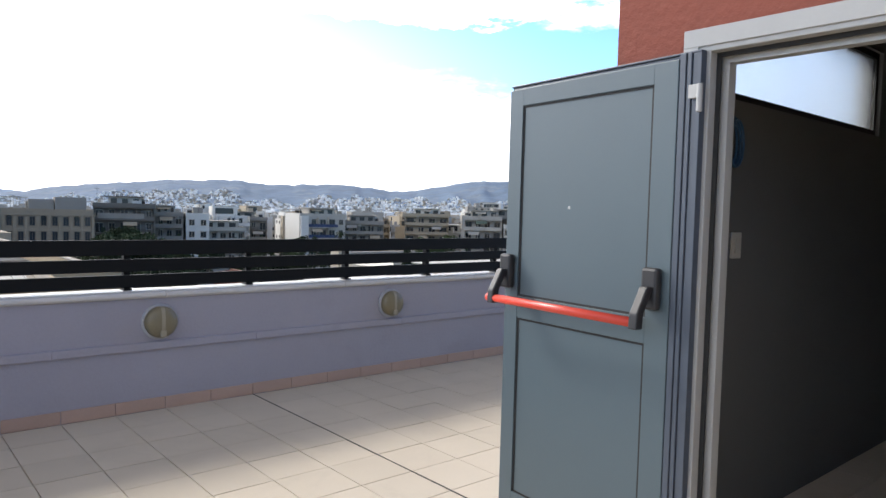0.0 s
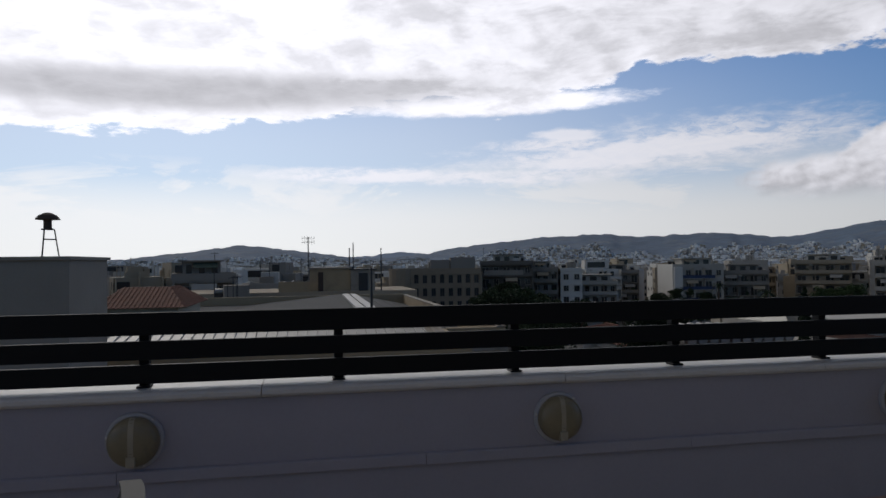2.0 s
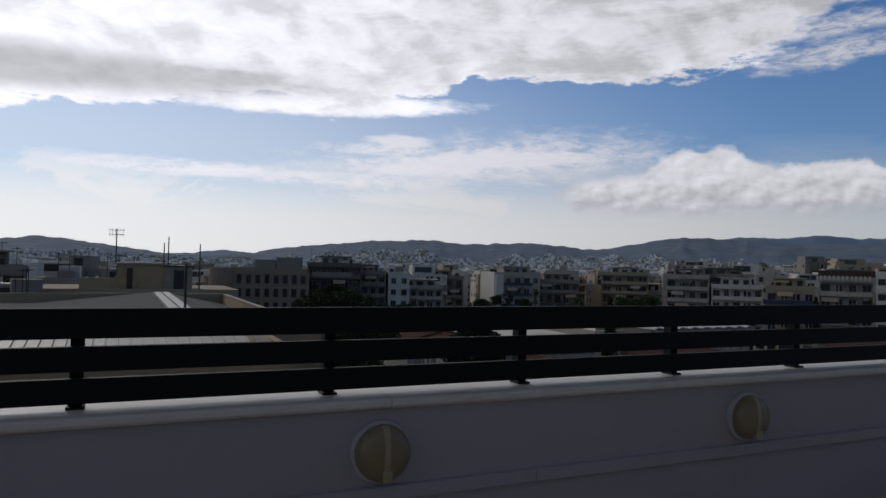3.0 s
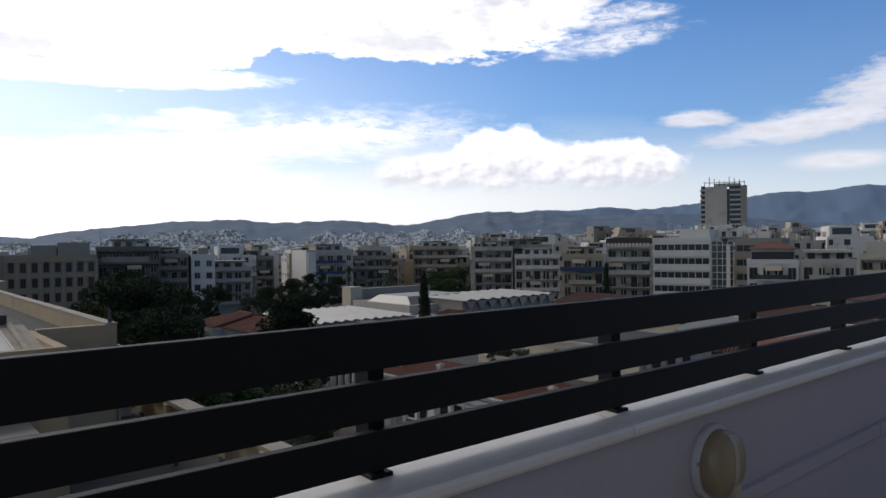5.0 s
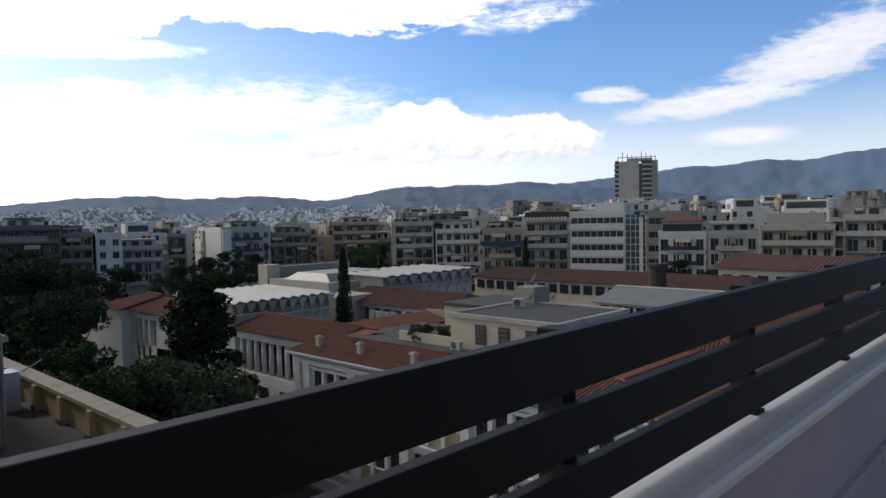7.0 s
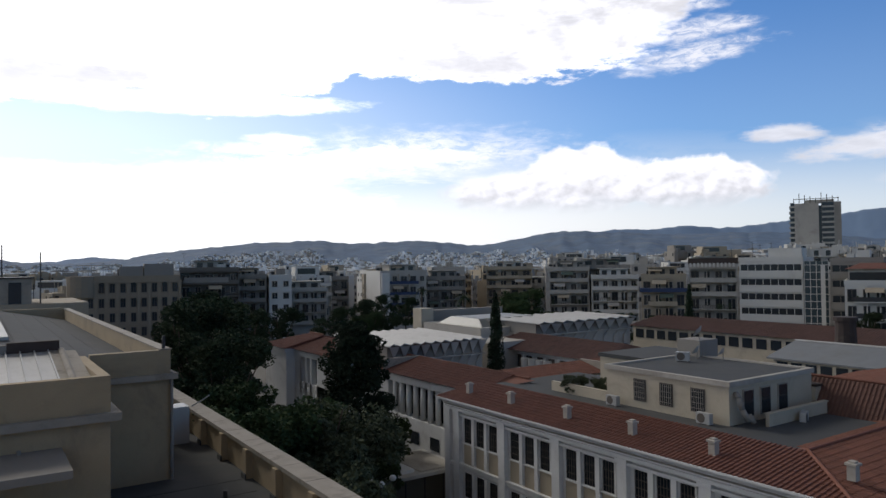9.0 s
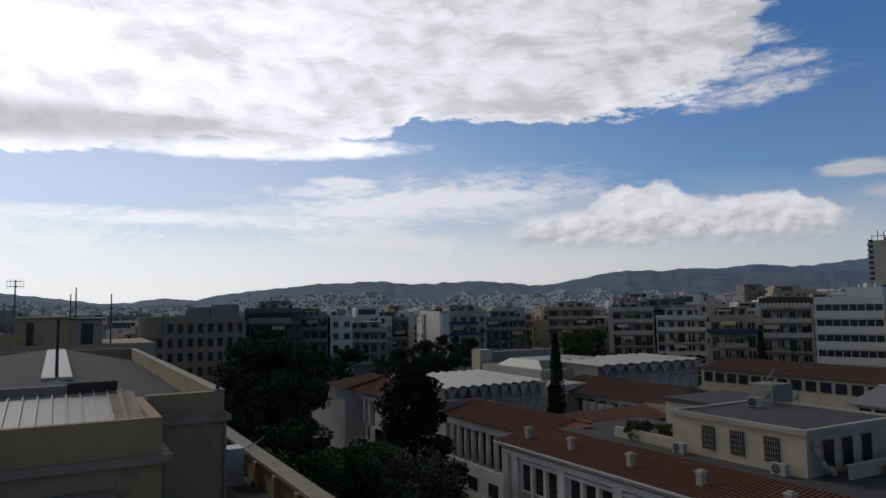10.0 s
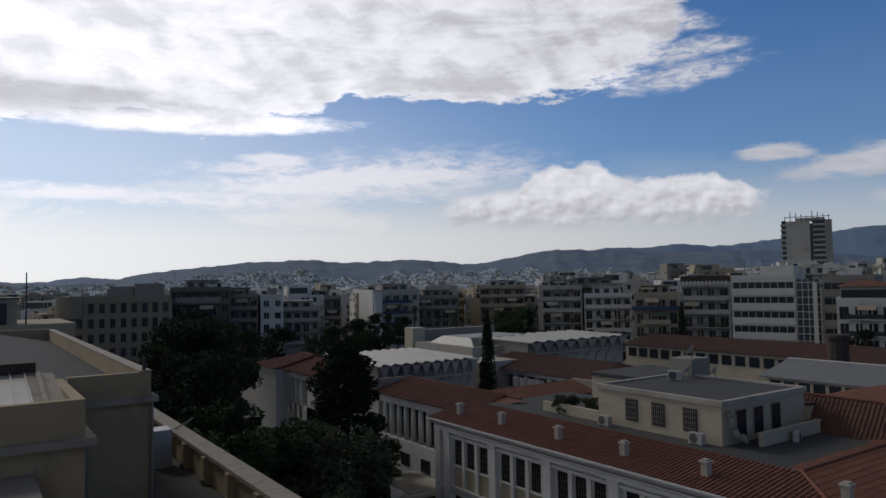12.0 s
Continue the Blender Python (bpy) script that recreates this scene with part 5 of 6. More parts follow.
box_part(nb, "tank", (10.2, 36.2, -6.2, 10.9, 37.2, -4.6), ALU, "white metal cabinet")
for i in range(6):
    box_part(nb, "felt_seam", (6.3, 21.6 + i * 1.6, -6.2, 11.1, 21.66 + i * 1.6, -6.188), BITUMEN)
conduit = Mesh()
bend = [(11.5, 38.2, -4.98), (11.9, 38.0, -4.75), (12.2, 37.8, -4.5)]
for p_, q_ in zip(bend, bend[1:]):
    conduit.tube(p_, q_, 0.035, sides=6)
part("stay_pipe", conduit, ALU, nb, "pale bent stay pipe")
part("floor_vent", Mesh().tube((9.9, 27.6, -6.2), (9.9, 27.6, -5.85), 0.07, sides=8), IRON, nb)
# roof house and masts
back_house = thing("back_house", "ochre roof-top house on the block behind", "building")
box_part(back_house, "wall", (-14.0, 77.5, GROUND, 12.0, 90.0, -1.6), BEIGE)
pent = box_part(back_house, "roof_house", (0.3, 78.5, -1.6, 4.75, 84.0, 0.85), OCHRE, "ochre roof-top house")
box_part(back_house, "roof_house", (4.75, 78.2, -1.6, 7.4, 83.0, 0.70), OCHRE_TRIM, "paler roof-top house")
box_part(pent, "rim", (0.1, 78.3, 0.85, 4.9, 84.2, 1.0), OCHRE_TRIM)
box_part(back_house, "rim", (4.6, 78.0, 0.70, 7.6, 83.2, 0.82), IRON)
box_part(pent, "door", (5.6, 78.12, -1.6, 6.6, 78.2, 0.35), IRON)
box_part(pent, "opening", (1.2, 78.42, -1.6, 1.75, 78.5, 0.5), BRICK)
box_part(back_house, "low_wall", (-3.0, 77.6, -1.6, 0.3, 78.0, -0.5), OCHRE)


def antenna(x, y, z, h, arms, label="thin metal roof antenna mast"):
    mast = thing("antenna_mast", label, "antenna", "roof antennas", at=(x, y, z))
    part("mast", Mesh().tube((0, 0, 0), (0, 0, h), 0.07, 0.055, 6), IRON, mast)
    for k in range(arms):
        zz = h - 0.15 - k * 0.45
        arm = part("boom", Mesh().tube((-0.7, 0, zz), (0.7, 0, zz), 0.025, sides=5), IRON, mast)
        for i in range(6):
            xx = -0.65 + i * 0.26
            part("element", Mesh().tube((xx, 0, zz - 0.22), (xx, 0, zz + 0.22), 0.018, sides=4), IRON, arm)
    return mast


antenna(0.15, 80.0, 0.95, 3.5, 2, "tall television antenna mast on the roof-top house")
antenna(4.7, 80.0, 0.95, 2.2, 0)
antenna(5.15, 80.4, 0.8, 3.0, 0)
antenna(8.1, 78.2, -1.6, 4.7, 0)
antenna(3.6, 38.0, -1.2, 2.4, 0)
antenna(8.8, 31.4, -1.5, 0.5, 0, "short pole on the roof parapet corner")

# ---- the bare block with the siren ----
block = thing("siren_block", "bare grey rendered lift house on a nearby roof", "building")
box_part(block, "wall", (-15.0, 21.6, GROUND, -6.05, 25.2, 1.62), GREY_RENDER)
box_part(block, "rim", (-15.1, 21.5, 1.62, -5.97, 25.3, 1.72), GREY_RENDER)
siren = thing("siren", "dark mushroom siren on a steel tripod", "siren", at=(-6.95, 22.65, 1.72))
siren.scale = (0.84, 0.84, 0.84)
part("hood", Mesh().turned([(0.0, 1.52), (0.12, 1.50), (0.28, 1.42), (0.38, 1.30), (0.38, 1.27), (0.16, 1.27), (0.13, 1.22), (0.13, 0.98), (0.20, 0.96), (0.20, 0.92), (0.0, 0.92)], 20), BRICK, siren, "rusty mushroom hood", smooth=False)
for a in (20, 140, 260):
    t = radians(a)
    part("leg", Mesh().tube((0.34 * math.cos(t), 0.34 * math.sin(t), 0.0), (0.2 * math.cos(t), 0.2 * math.sin(t), 0.95), 0.025, sides=6), IRON, siren)
ring = Mesh()
for a in (20, 140, 260):
    t, u = radians(a), radians(a + 120)
    ring.tube((0.26 * math.cos(t), 0.26 * math.sin(t), 0.6), (0.26 * math.cos(u), 0.26 * math.sin(u), 0.6), 0.02, sides=6)
part("brace", ring, IRON, siren)


# ---- city blocks ----
STOREY = 3.05


def city_window(w, h, frame_paint=None):
    frame_paint = frame_paint or PALE
    key = (frame_paint.name, round(w, 2), round(h, 2))
    if key not in MATS:
        fr = Mesh().box(0, -0.10, 0, 0.09, 0.05, h).box(w - 0.09, -0.10, 0, w, 0.05, h).box(0.09, -0.10, h - 0.09, w - 0.09, 0.05, h).box(-0.05, -0.16, -0.1, w + 0.05, 0.05, 0).box(w / 2 - 0.04, -0.08, 0, w / 2 + 0.04, 0.05, h - 0.09)
        MATS[key] = (fr.data("window", frame_paint), Mesh().box(0.09, -0.045, 0, w - 0.09, -0.02, h - 0.09).data("pane", DARK_PANE))
    return MATS[key]


def block_of_flats(a, b, top, depth, style, material, label, storeys=5, bays=5, accent=None, floor_height=STOREY, category="building", name="apartment_building", parapet=0.9):
    """A city block: front from a (left) to b (right), depth away from the viewer. Storeys are built from the roof down."""
    dx, dy = b[0] - a[0], b[1] - a[1]
    width = math.hypot(dx, dy)
    house = thing(name, label, category, at=(a[0], a[1], GROUND))
    house.rotation_euler = (0, 0, math.atan2(dy, dx))
    h = top - GROUND
    inset = 1.4 if style == "balcony" else 0.0
    box_part(house, "wall", (0, inset, 0, width, depth, h - parapet), material)
    if inset:
        box_part(house, "side_wall", (0, 0, 0, 0.25, inset, h - parapet), material)
        box_part(house, "side_wall", (width - 0.25, 0, 0, width, inset, h - parapet), material)
        box_part(house, "soffit", (0.25, 0, h - parapet - 0.3, width - 0.25, inset, h - parapet), material)
    rim_ = Mesh().box(-0.1, -0.1, h - parapet, width + 0.1, 0.15, h).box(-0.1, depth - 0.15, h - parapet, width + 0.1, depth + 0.1, h).box(-0.1, 0.15, h - parapet, 0.15, depth - 0.15, h).box(width - 0.15, 0.15, h - parapet, width + 0.1, depth - 0.15, h)
    part("roof_rim", rim_, material, house)
    box_part(house, "stair_house", (width * 0.4, depth * 0.45, h - parapet, width * 0.4 + 2.5, depth * 0.45 + 2.8, h + 1.5), random.choice((GREY, PALE, WHITE_PAINT)))
    if style in ("balcony", "mixed") and width > 7:
        s0, s1 = width * random.uniform(0.05, 0.25), width * random.uniform(0.75, 0.95)
        attic = box_part(house, "set_back_storey", (s0, 2.2, h - parapet, s1, depth - 1.5, h + 1.5), random.choice((material, PALE, WHITE_PAINT)))
        box_part(attic, "roof_slab", (s0 - 0.5, 1.4, h + 1.5, s1 + 0.5, depth - 1.3, h + 1.66), material)
        for k in range(3):
            ww = (s1 - s0) / 3
            box_part(attic, "glass_door", (s0 + k * ww + 0.5, 2.14, h - parapet + 0.1, s0 + k * ww + ww * 0.75, 2.2, h + 1.1), DARK_PANE)
        if random.random() < 0.6:
            a0 = random.uniform(s0, s1 - 3)
            part("awning", Mesh().hexa([(a0, 0.6, h + 0.7), (a0 + 3, 0.6, h + 0.7), (a0 + 3, 2.1, h + 1.3), (a0, 2.1, h + 1.3)], [(a0, 0.6, h + 0.76), (a0 + 3, 0.6, h + 0.76), (a0 + 3, 2.1, h + 1.36), (a0, 2.1, h + 1.36)]), random.choice((PALE, BEIGE, GREEN_AWNING)), attic, "faded sun awning")
    for k in range(random.randint(1, 3)):
        tx, ty = random.uniform(1, width - 2), random.uniform(depth * 0.4, depth - 2)
        tank = part("water_heater", Mesh().tube((tx, ty, h + 0.9), (tx + 1.2, ty, h + 0.9), 0.26, sides=8), ALU, house, "pale solar water heater")
        part("collector", Mesh().hexa([(tx, ty - 1.3, h - 0.5), (tx + 1.2, ty - 1.3, h - 0.5), (tx + 1.2, ty - 0.2, h + 0.6), (tx, ty - 0.2, h + 0.6)], [(tx, ty - 1.3, h - 0.44), (tx + 1.2, ty - 1.3, h - 0.44), (tx + 1.2, ty - 0.2, h + 0.66), (tx, ty - 0.2, h + 0.66)]), DARK_PANE, tank)
    step = width / bays
    for s in range(storeys):
        z = h - parapet - (s + 1) * floor_height
        if z < 1.0:
            break
        if style == "ribbon":
            box_part(house, "window_band", (0.3, -0.05, z + 1.15, width - 0.3, 0.0, z + 2.45), DARK_PANE, "dark ribbon window")
            box_part(house, "spandrel", (0, -0.30, z - 0.35, width, 0.0, z + 1.15), material)
            for i in range(bays * 2 + 1):
                x = 0.3 + i * (width - 0.6) / (bays * 2)
                box_part(house, "mullion", (x - 0.05, -0.09, z + 1.15, x + 0.05, -0.05, z + 2.45), material)
            continue
        if style in ("balcony", "mixed"):
            x0, x1 = (0.25, width - 0.25) if style == "balcony" else (width * 0.15, width * 0.8)
            y0, y1 = (-0.35, inset) if inset else (-1.25, 0.0)
            slab = box_part(house, "balcony", (x0, y0, z - 0.12, x1, y1, z + 0.06), material)
            if accent or (s + bays) % 3:
                box_part(slab, "balustrade", (x0, y0, z + 0.06, x1, y0 + 0.1, z + 0.92), accent or material)
            else:
                box_part(slab, "handrail", (x0, y0, z + 0.88, x1, y0 + 0.06, z + 0.94), IRON)
                for k in range(int((x1 - x0) / 0.5)):
                    box_part(slab, "baluster", (x0 + k * 0.5, y0 + 0.01, z + 0.06, x0 + k * 0.5 + 0.05, y0 + 0.05, z + 0.88), IRON)
            for x in (x0 + (x1 - x0) * 0.36, x0 + (x1 - x0) * 0.7):
                box_part(slab, "divider", (x - 0.07, y0 + 0.1, z + 0.06, x + 0.07, y1, z + floor_height - 0.12), material)
            for k in range(random.randint(0, 3)):
                px = random.uniform(x0 + 0.3, x1 - 0.6)
                box_part(slab, "planter", (px, y0 + 0.12, z + 0.06, px + random.uniform(0.3, 1.0), y0 + 0.5, z + random.uniform(0.9, 1.5)), LEAF_DARK, "green potted plants")
            if random.random() < 0.4:
                ax0 = random.uniform(x0, x1 - 3.2)
                part("awning", Mesh().hexa([(ax0, y0 - 0.7, z + 1.75), (ax0 + 3.0, y0 - 0.7, z + 1.75), (ax0 + 3.0, y0 + 0.1, z + 2.6), (ax0, y0 + 0.1, z + 2.6)], [(ax0, y0 - 0.7, z + 1.8), (ax0 + 3.0, y0 - 0.7, z + 1.8), (ax0 + 3.0, y0 + 0.1, z + 2.65), (ax0, y0 + 0.1, z + 2.65)]), random.choice((GREEN_AWNING, BEIGE, PALE, BEIGE)), slab, "faded sun awning")
        for i in range(bays):
            tall = style in ("balcony", "mixed") and (i % 3 != 1)
            w = min(step * (0.66 if tall else 0.5), 2.4)
            hh = 2.25 if tall else (1.9 if style == "arcade" else 1.5)
            fm, pm = city_window(w, hh, SHUTTER if style == "arcade" or (i + s + bays) % 4 == 0 else None)
            wob = part("window", fm, material, house)
            wob.location = (i * step + (step - w) / 2, inset - 0.02, z + (0.08 if tall else 0.85))
            part("pane", pm, DARK_PANE, wob)
            if style == "windows" and random.random() < 0.2:
                box_part(wob, "awning", (-0.1, -1.0, hh - 0.1, w + 0.1, -0.05, hh + 0.15), random.choice((GREEN_AWNING, BEIGE, BLUE_AWNING, PALE)), "striped sun awning")
            if style == "arcade" and s in (0, 2):
                box_part(house, "sill_band", (i * step, -0.22, z - 0.15, (i + 1) * step, 0.0, z + 0.1), material)
        if style == "balcony" and random.random() < 0.6:
            x = random.uniform(0.5, width - 1.6)
            box_part(house, "air_conditioner", (x, inset - 0.45, z + 2.2, x + 0.9, inset - 0.02, z + 2.75), WHITE_PAINT)
    for s in range(min(storeys, 4)):
        z = h - parapet - (s + 1) * floor_height
        for k in range(2):
            fm, pm = city_window(1.1, 1.4)
            for side, turn in ((0.0, -90), (width, 90)):
                wob = part("window", fm, material, house)
                wob.location = (side, depth * (0.28 + 0.4 * k) + (0.55 if side == 0 else -0.55), z + 0.9)
                wob.rotation_euler = (0, 0, radians(turn))
                part("pane", pm, DARK_PANE, wob)
    for k in range(5):
        x, y, up = random.uniform(0.6, width - 0.6), depth * random.uniform(0.15, 0.7), h + random.uniform(1.4, 3.6)
        mast = part("roof_antenna", Mesh().tube((x, y, h - parapet), (x, y, up), 0.05, sides=4), IRON, house)
        part("boom", Mesh().tube((x - 0.5, y, up - 0.2), (x + 0.5, y, up - 0.2), 0.035, sides=4), IRON, mast)
    for k in range(max(1, int(width / 7))):
        x, y = random.uniform(1, width - 2.5), random.uniform(0.8, depth * 0.4)
        box_part(house, "roof_box", (x, y, h - parapet, x + random.uniform(1, 2.2), y + 1.6, h + random.uniform(-0.2, 0.9)), random.choice((WHITE_PAINT, GREY, PALE)))
    return house


def polar(azimuth, r):
    t = radians(azimuth)
    return 2.84 + r * math.sin(t), 4.17 + r * math.cos(t)


# yellow arcaded corner house
yb = block_of_flats((20.9, 173.7), (42.2, 170.6), -0.1, 16, "arcade", BUFF, "buff-brown corner house with rows of dark windows", 5, 10, floor_height=3.25, parapet=1.2)
box_part(yb, "cornice", (-0.4, -0.4, 15.4, 22.0, 16.4, 15.8), BUFF)
box_part(yb, "cornice", (-0.3, -0.3, 12.0, 21.9, 16.3, 12.3), BUFF)
for i in range(11):
    box_part(yb, "pilaster", (i * 2.152 - 0.3, -0.2, 1.0, i * 2.152 + 0.3, 0.0, 15.4), BUFF)
for i in range(10):
    if i % 3 == 2:
        part("arch_head", Mesh().tube(((i + 0.5) * 2.152, -0.12, 14.95), ((i + 0.5) * 2.152, 0.0, 14.95), 0.55, sides=14), DARK_PANE, yb, "dark arched window head")
rot = box_part(yb, "roof_store", (9.0, 4.0, 16.0, 14.0, 10.0, 19.0), GREY)
box_part(yb, "roof_store", (14.2, 3.5, 16.0, 20.5, 10.0, 19.6), GREY)
part("corner_tower", Mesh().tube((1.5, 1.5, 12.3), (1.5, 1.5, 16.9), 3.0, 3.0, 16), BUFF, yb)
for i in range(8):
    part("pergola_post", Mesh().tube((0.5 + i * 1.15, 3.0, 16.0), (0.5 + i * 1.15, 3.0, 19.2), 0.07, sides=4), PALE, yb)
box_part(yb, "pergola_beam", (0.3, 2.9, 19.2, 9.0, 3.1, 19.4), PALE)
dk = block_of_flats((43.2, 175.0), (56.2, 171.5), 1.6, 14, "balcony", DARKGREY, "sooty grey apartment block with deep balconies", 5, 5)
box_part(dk, "blue_attic", (1.0, -0.4, 15.0, 11.0, -0.1, 16.2), GREY)
block_of_flats((57.3, 181.5), (65.5, 178.6), -0.3, 12, "balcony", GREY, "grey apartment block with stacked balconies", 5, 4)
block_of_flats((66.0, 178.0), (71.5, 176.5), -0.5, 14, "windows", WHITE_PAINT, "narrow white apartment block", 5, 2)
block_of_flats((73.0, 186.0), (84.0, 182.0), -4.2, 12, "balcony", PALE, "pale low apartment block with balconies", 4, 5)
block_of_flats((84.0, 205.0), (99.0, 199.0), -1.6, 12, "balcony", GREY, "grey apartment block with cluttered balconies", 5, 6)
# white block with blue balconies: plain left gable coloured lighter, as sunlit
wbk = block_of_flats((97.6, 176.0), (111.0, 173.2), 0.1, 14, "mixed", PALE, "white apartment block with blue balcony fronts", 6, 5, BLUE_AWNING)
box_part(wbk, "gable", (-0.25, -0.3, 0, 0.0, 14, 17.0), WHITE_PAINT, "plain white gable wall")
box_part(wbk, "flank", (0.0, -1.3, 0.0, 2.2, -0.05, 16.4), WHITE_PAINT)
block_of_flats((113.0, 178.0), (124.0, 172.0), -1.8, 12, "balcony", GREY, "grey block with mixed balconies behind trees", 5, 5)
block_of_flats((143.0, 186.5), (154.5, 177.0), 0.8, 14, "balcony", BEIGE, "beige apartment block with deep balconies", 5, 4)
block_of_flats((128.5, 196.0), (137.0, 190.5), 0.9, 12, "windows", PALE, "plain pale apartment block with blank wall", 5, 1)
block_of_flats((155.0, 171.0), (161.0, 166.0), 0.6, 12, "windows", PALE, "narrow pale block with blank side", 5, 1)
block_of_flats((131.0, 143.5), (138.5, 136.0), 0.6, 12, "balcony", PALE, "pale apartment block with open balconies", 5, 4)
block_of_flats((138.8, 135.5), (147.5, 127.0), -1.6, 12, "balcony", WHITE_PAINT, "white stepped apartment block with terraces", 4, 5)
block_of_flats((141.0, 142.0), (150.0, 132.0), 1.0, 9, "balcony", GREY, "grey set-back upper storeys with terraces", 3, 4)
caf = block_of_flats((128.9, 110.5), (135.0, 103.1), -1.2, 12, "mixed", BEIGE, "ochre block with blue awnings and roof terrace", 4, 4)
box_part(caf, "blue_canopy", (-0.3, -1.8, 11.8, 9.8, 0.0, 12.7), BLUE_AWNING, "long blue canopy")
g2 = block_of_flats((135.3, 102.5), (141.0, 94.3), 1.0, 13, "balcony", PALE, "grey apartment block with awnings and balustrade", 5, 4)
box_part(g2, "brown_attic", (-0.2, 0.8, 18.0, 10.2, 9.0, 19.3), BRICK, "dark brown attic storey")
for i in range(12):
    box_part(g2, "baluster", (0.2 + i * 0.8, -1.2, 17.3, 0.6 + i * 0.8, -1.0, 18.2), WHITE_PAINT)
glb = block_of_flats((141.2, 94.0), (145.6, 82.3), 2.3, 14, "ribbon", WHITE_PAINT, "white office block with dark ribbon windows", 5, 4, floor_height=3.1)
box_part(glb, "roof_cabin", (5.5, 2.0, 18.4, 12.0, 9.0, 21.2), WHITE_PAINT)
gtw = thing("glass_stair_tower", "glazed stair tower on the office block corner", "building", at=(145.4, 82.0, GROUND))
gtw.rotation_euler = (0, 0, math.atan2(-6.0, 3.0))
box_part(gtw, "core", (0, 0, 0, 4.4, 5, 18.3), BLUE_PANE, "bluish glass")
for i in range(5):
    box_part(gtw, "mullion", (i * 1.1 - 0.06, -0.12, 0, i * 1.1 + 0.06, -0.01, 18.4), WHITE_PAINT)
for i in range(12):
    box_part(gtw, "transom", (0, -0.1, 1.0 + i * 1.5, 4.4, -0.02, 1.12 + i * 1.5), WHITE_PAINT)
box_part(gtw, "fin", (3.0, -0.8, 0, 3.8, -0.13, 17.5), WHITE_PAINT)
block_of_flats((147.6, 77.8), (150.4, 69.0), 2.0, 14, "ribbon", GREY, "grey side wing of the office block with dark bands", 5, 3, floor_height=3.1)
rbk = block_of_flats((137.6, 70.2), (141.3, 61.8), -2.3, 13, "mixed", WHITE_PAINT, "white apartment house with small black balconies", 4, 4, IRON)
box_part(rbk, "attic", (0.6, 1.0, 13.8, 8.6, 10.0, 16.8), PALE)
box_part(rbk, "attic_glass", (0.8, 0.92, 14.2, 8.4, 1.0, 16.2), DARK_PANE)
part("red_roof", Mesh().hexa([(0.0, 0.2, 16.8), (9.2, 0.2, 16.8), (9.2, 11, 16.8), (0.0, 11, 16.8)], [(2.5, 4, 17.9), (6.5, 4, 17.9), (6.5, 7, 17.9), (2.5, 7, 17.9)]), RED_TILE, rbk, "red tiled attic roof")
rb2 = block_of_flats((141.6, 61.4), (144.9, 52.8), -2.2, 13, "mixed", PALE, "pale apartment house with planted roof terrace", 4, 4)
box_part(rb2, "roof_canopy", (0.3, -0.2, 16.0, 9.0, 4.0, 16.25), CORRUGATED, "pale terrace canopy")
rb3 = block_of_flats((145.0, 52.4), (148.2, 40.0), -1.2, 13, "balcony", CREAM, "cream apartment house with planted balconies", 5, 5)
box_part(rb3, "attic", (1.0, 1.5, 15.0, 11.0, 9.0, 18.0), PALE)
block_of_flats((150.0, 39.0), (152.0, 25.0), 0.5, 13, "balcony", PALE, "pale apartment house with long balconies", 5, 5)
# the tall tower
tw = thing("office_tower", "tall concrete office tower with antennas on its roof", "building", at=(421.0, 240.0, GROUND))
tw.rotation_euler = (0, 0, math.atan2(-24.0, 13.0))
box_part(tw, "core", (2.4, 0, 0, 15.5, 18, 53.5), PALE, "blank concrete core")
box_part(tw, "wing", (17.2, 1.5, 0, 27.5, 18, 54.0), GREY)
box_part(tw, "slot", (15.5, 2.0, 0, 17.2, 17, 52.0), DARK_PANE)
for i in range(14):
    z = 10 + i * 3.15
    box_part(tw, "floor_band", (-0.6, 0.6, z, 2.4, 16, z + 1.1), PALE)
    box_part(tw, "window_band", (0.0, 1.2, z + 1.1, 2.4, 15.5, z + 3.15), DARK_PANE)
    box_part(tw, "window_band", (17.3, 1.35, z + 0.9, 23.6, 1.5, z + 2.8), DARK_PANE)
    box_part(tw, "balcony", (17.2, 0.6, z - 0.2, 23.8, 1.5, z + 0.7), PALE)
for i in range(9):
    x = 2 + i * 3.0
    part("roof_mast", Mesh().tube((x, 4, 53), (x, 4, 57 + (i * 7 % 4)), 0.22, sides=5), IRON, tw)
box_part(tw, "roof_frame", (2.0, 3.8, 56.2, 26.5, 4.1, 56.6), GREY)
box_part(tw, "roof_frame", (8.0, 8.0, 54.0, 24.0, 14.0, 56.0), PALE)

# low houses to the left of the view
block_of_flats((-9.5, 70.0), (-4.6, 70.8), -2.2, 10, "mixed", GREY, "grey house with red roof beside it", 3, 3)
block_of_flats((-16.5, 92.0), (-9.0, 93.0), 0.4, 10, "balcony", GREY, "grey apartment block with a roof shed", 4, 3)
block_of_flats((-8.8, 100.0), (-3.5, 100.0), -1.2, 10, "balcony", PALE, "pale apartment block with cluttered roof", 4, 3)
block_of_flats((-2.2, 96.0), (3.4, 96.0), -1.0, 10, "windows", GREY, "blank grey gable end of a block", 4, 1)
block_of_flats((2.6, 88.0), (9.5, 88.0), -3.4, 10, "windows", WHITE_PAINT, "white low block with large windows", 4, 4)
redhouse = thing("low_red_roof", "low house with a red tiled roof", "building")
box_part(redhouse, "wall", (-11.5, 44.0, GROUND, -7.2, 52.0, -1.0), CREAM)
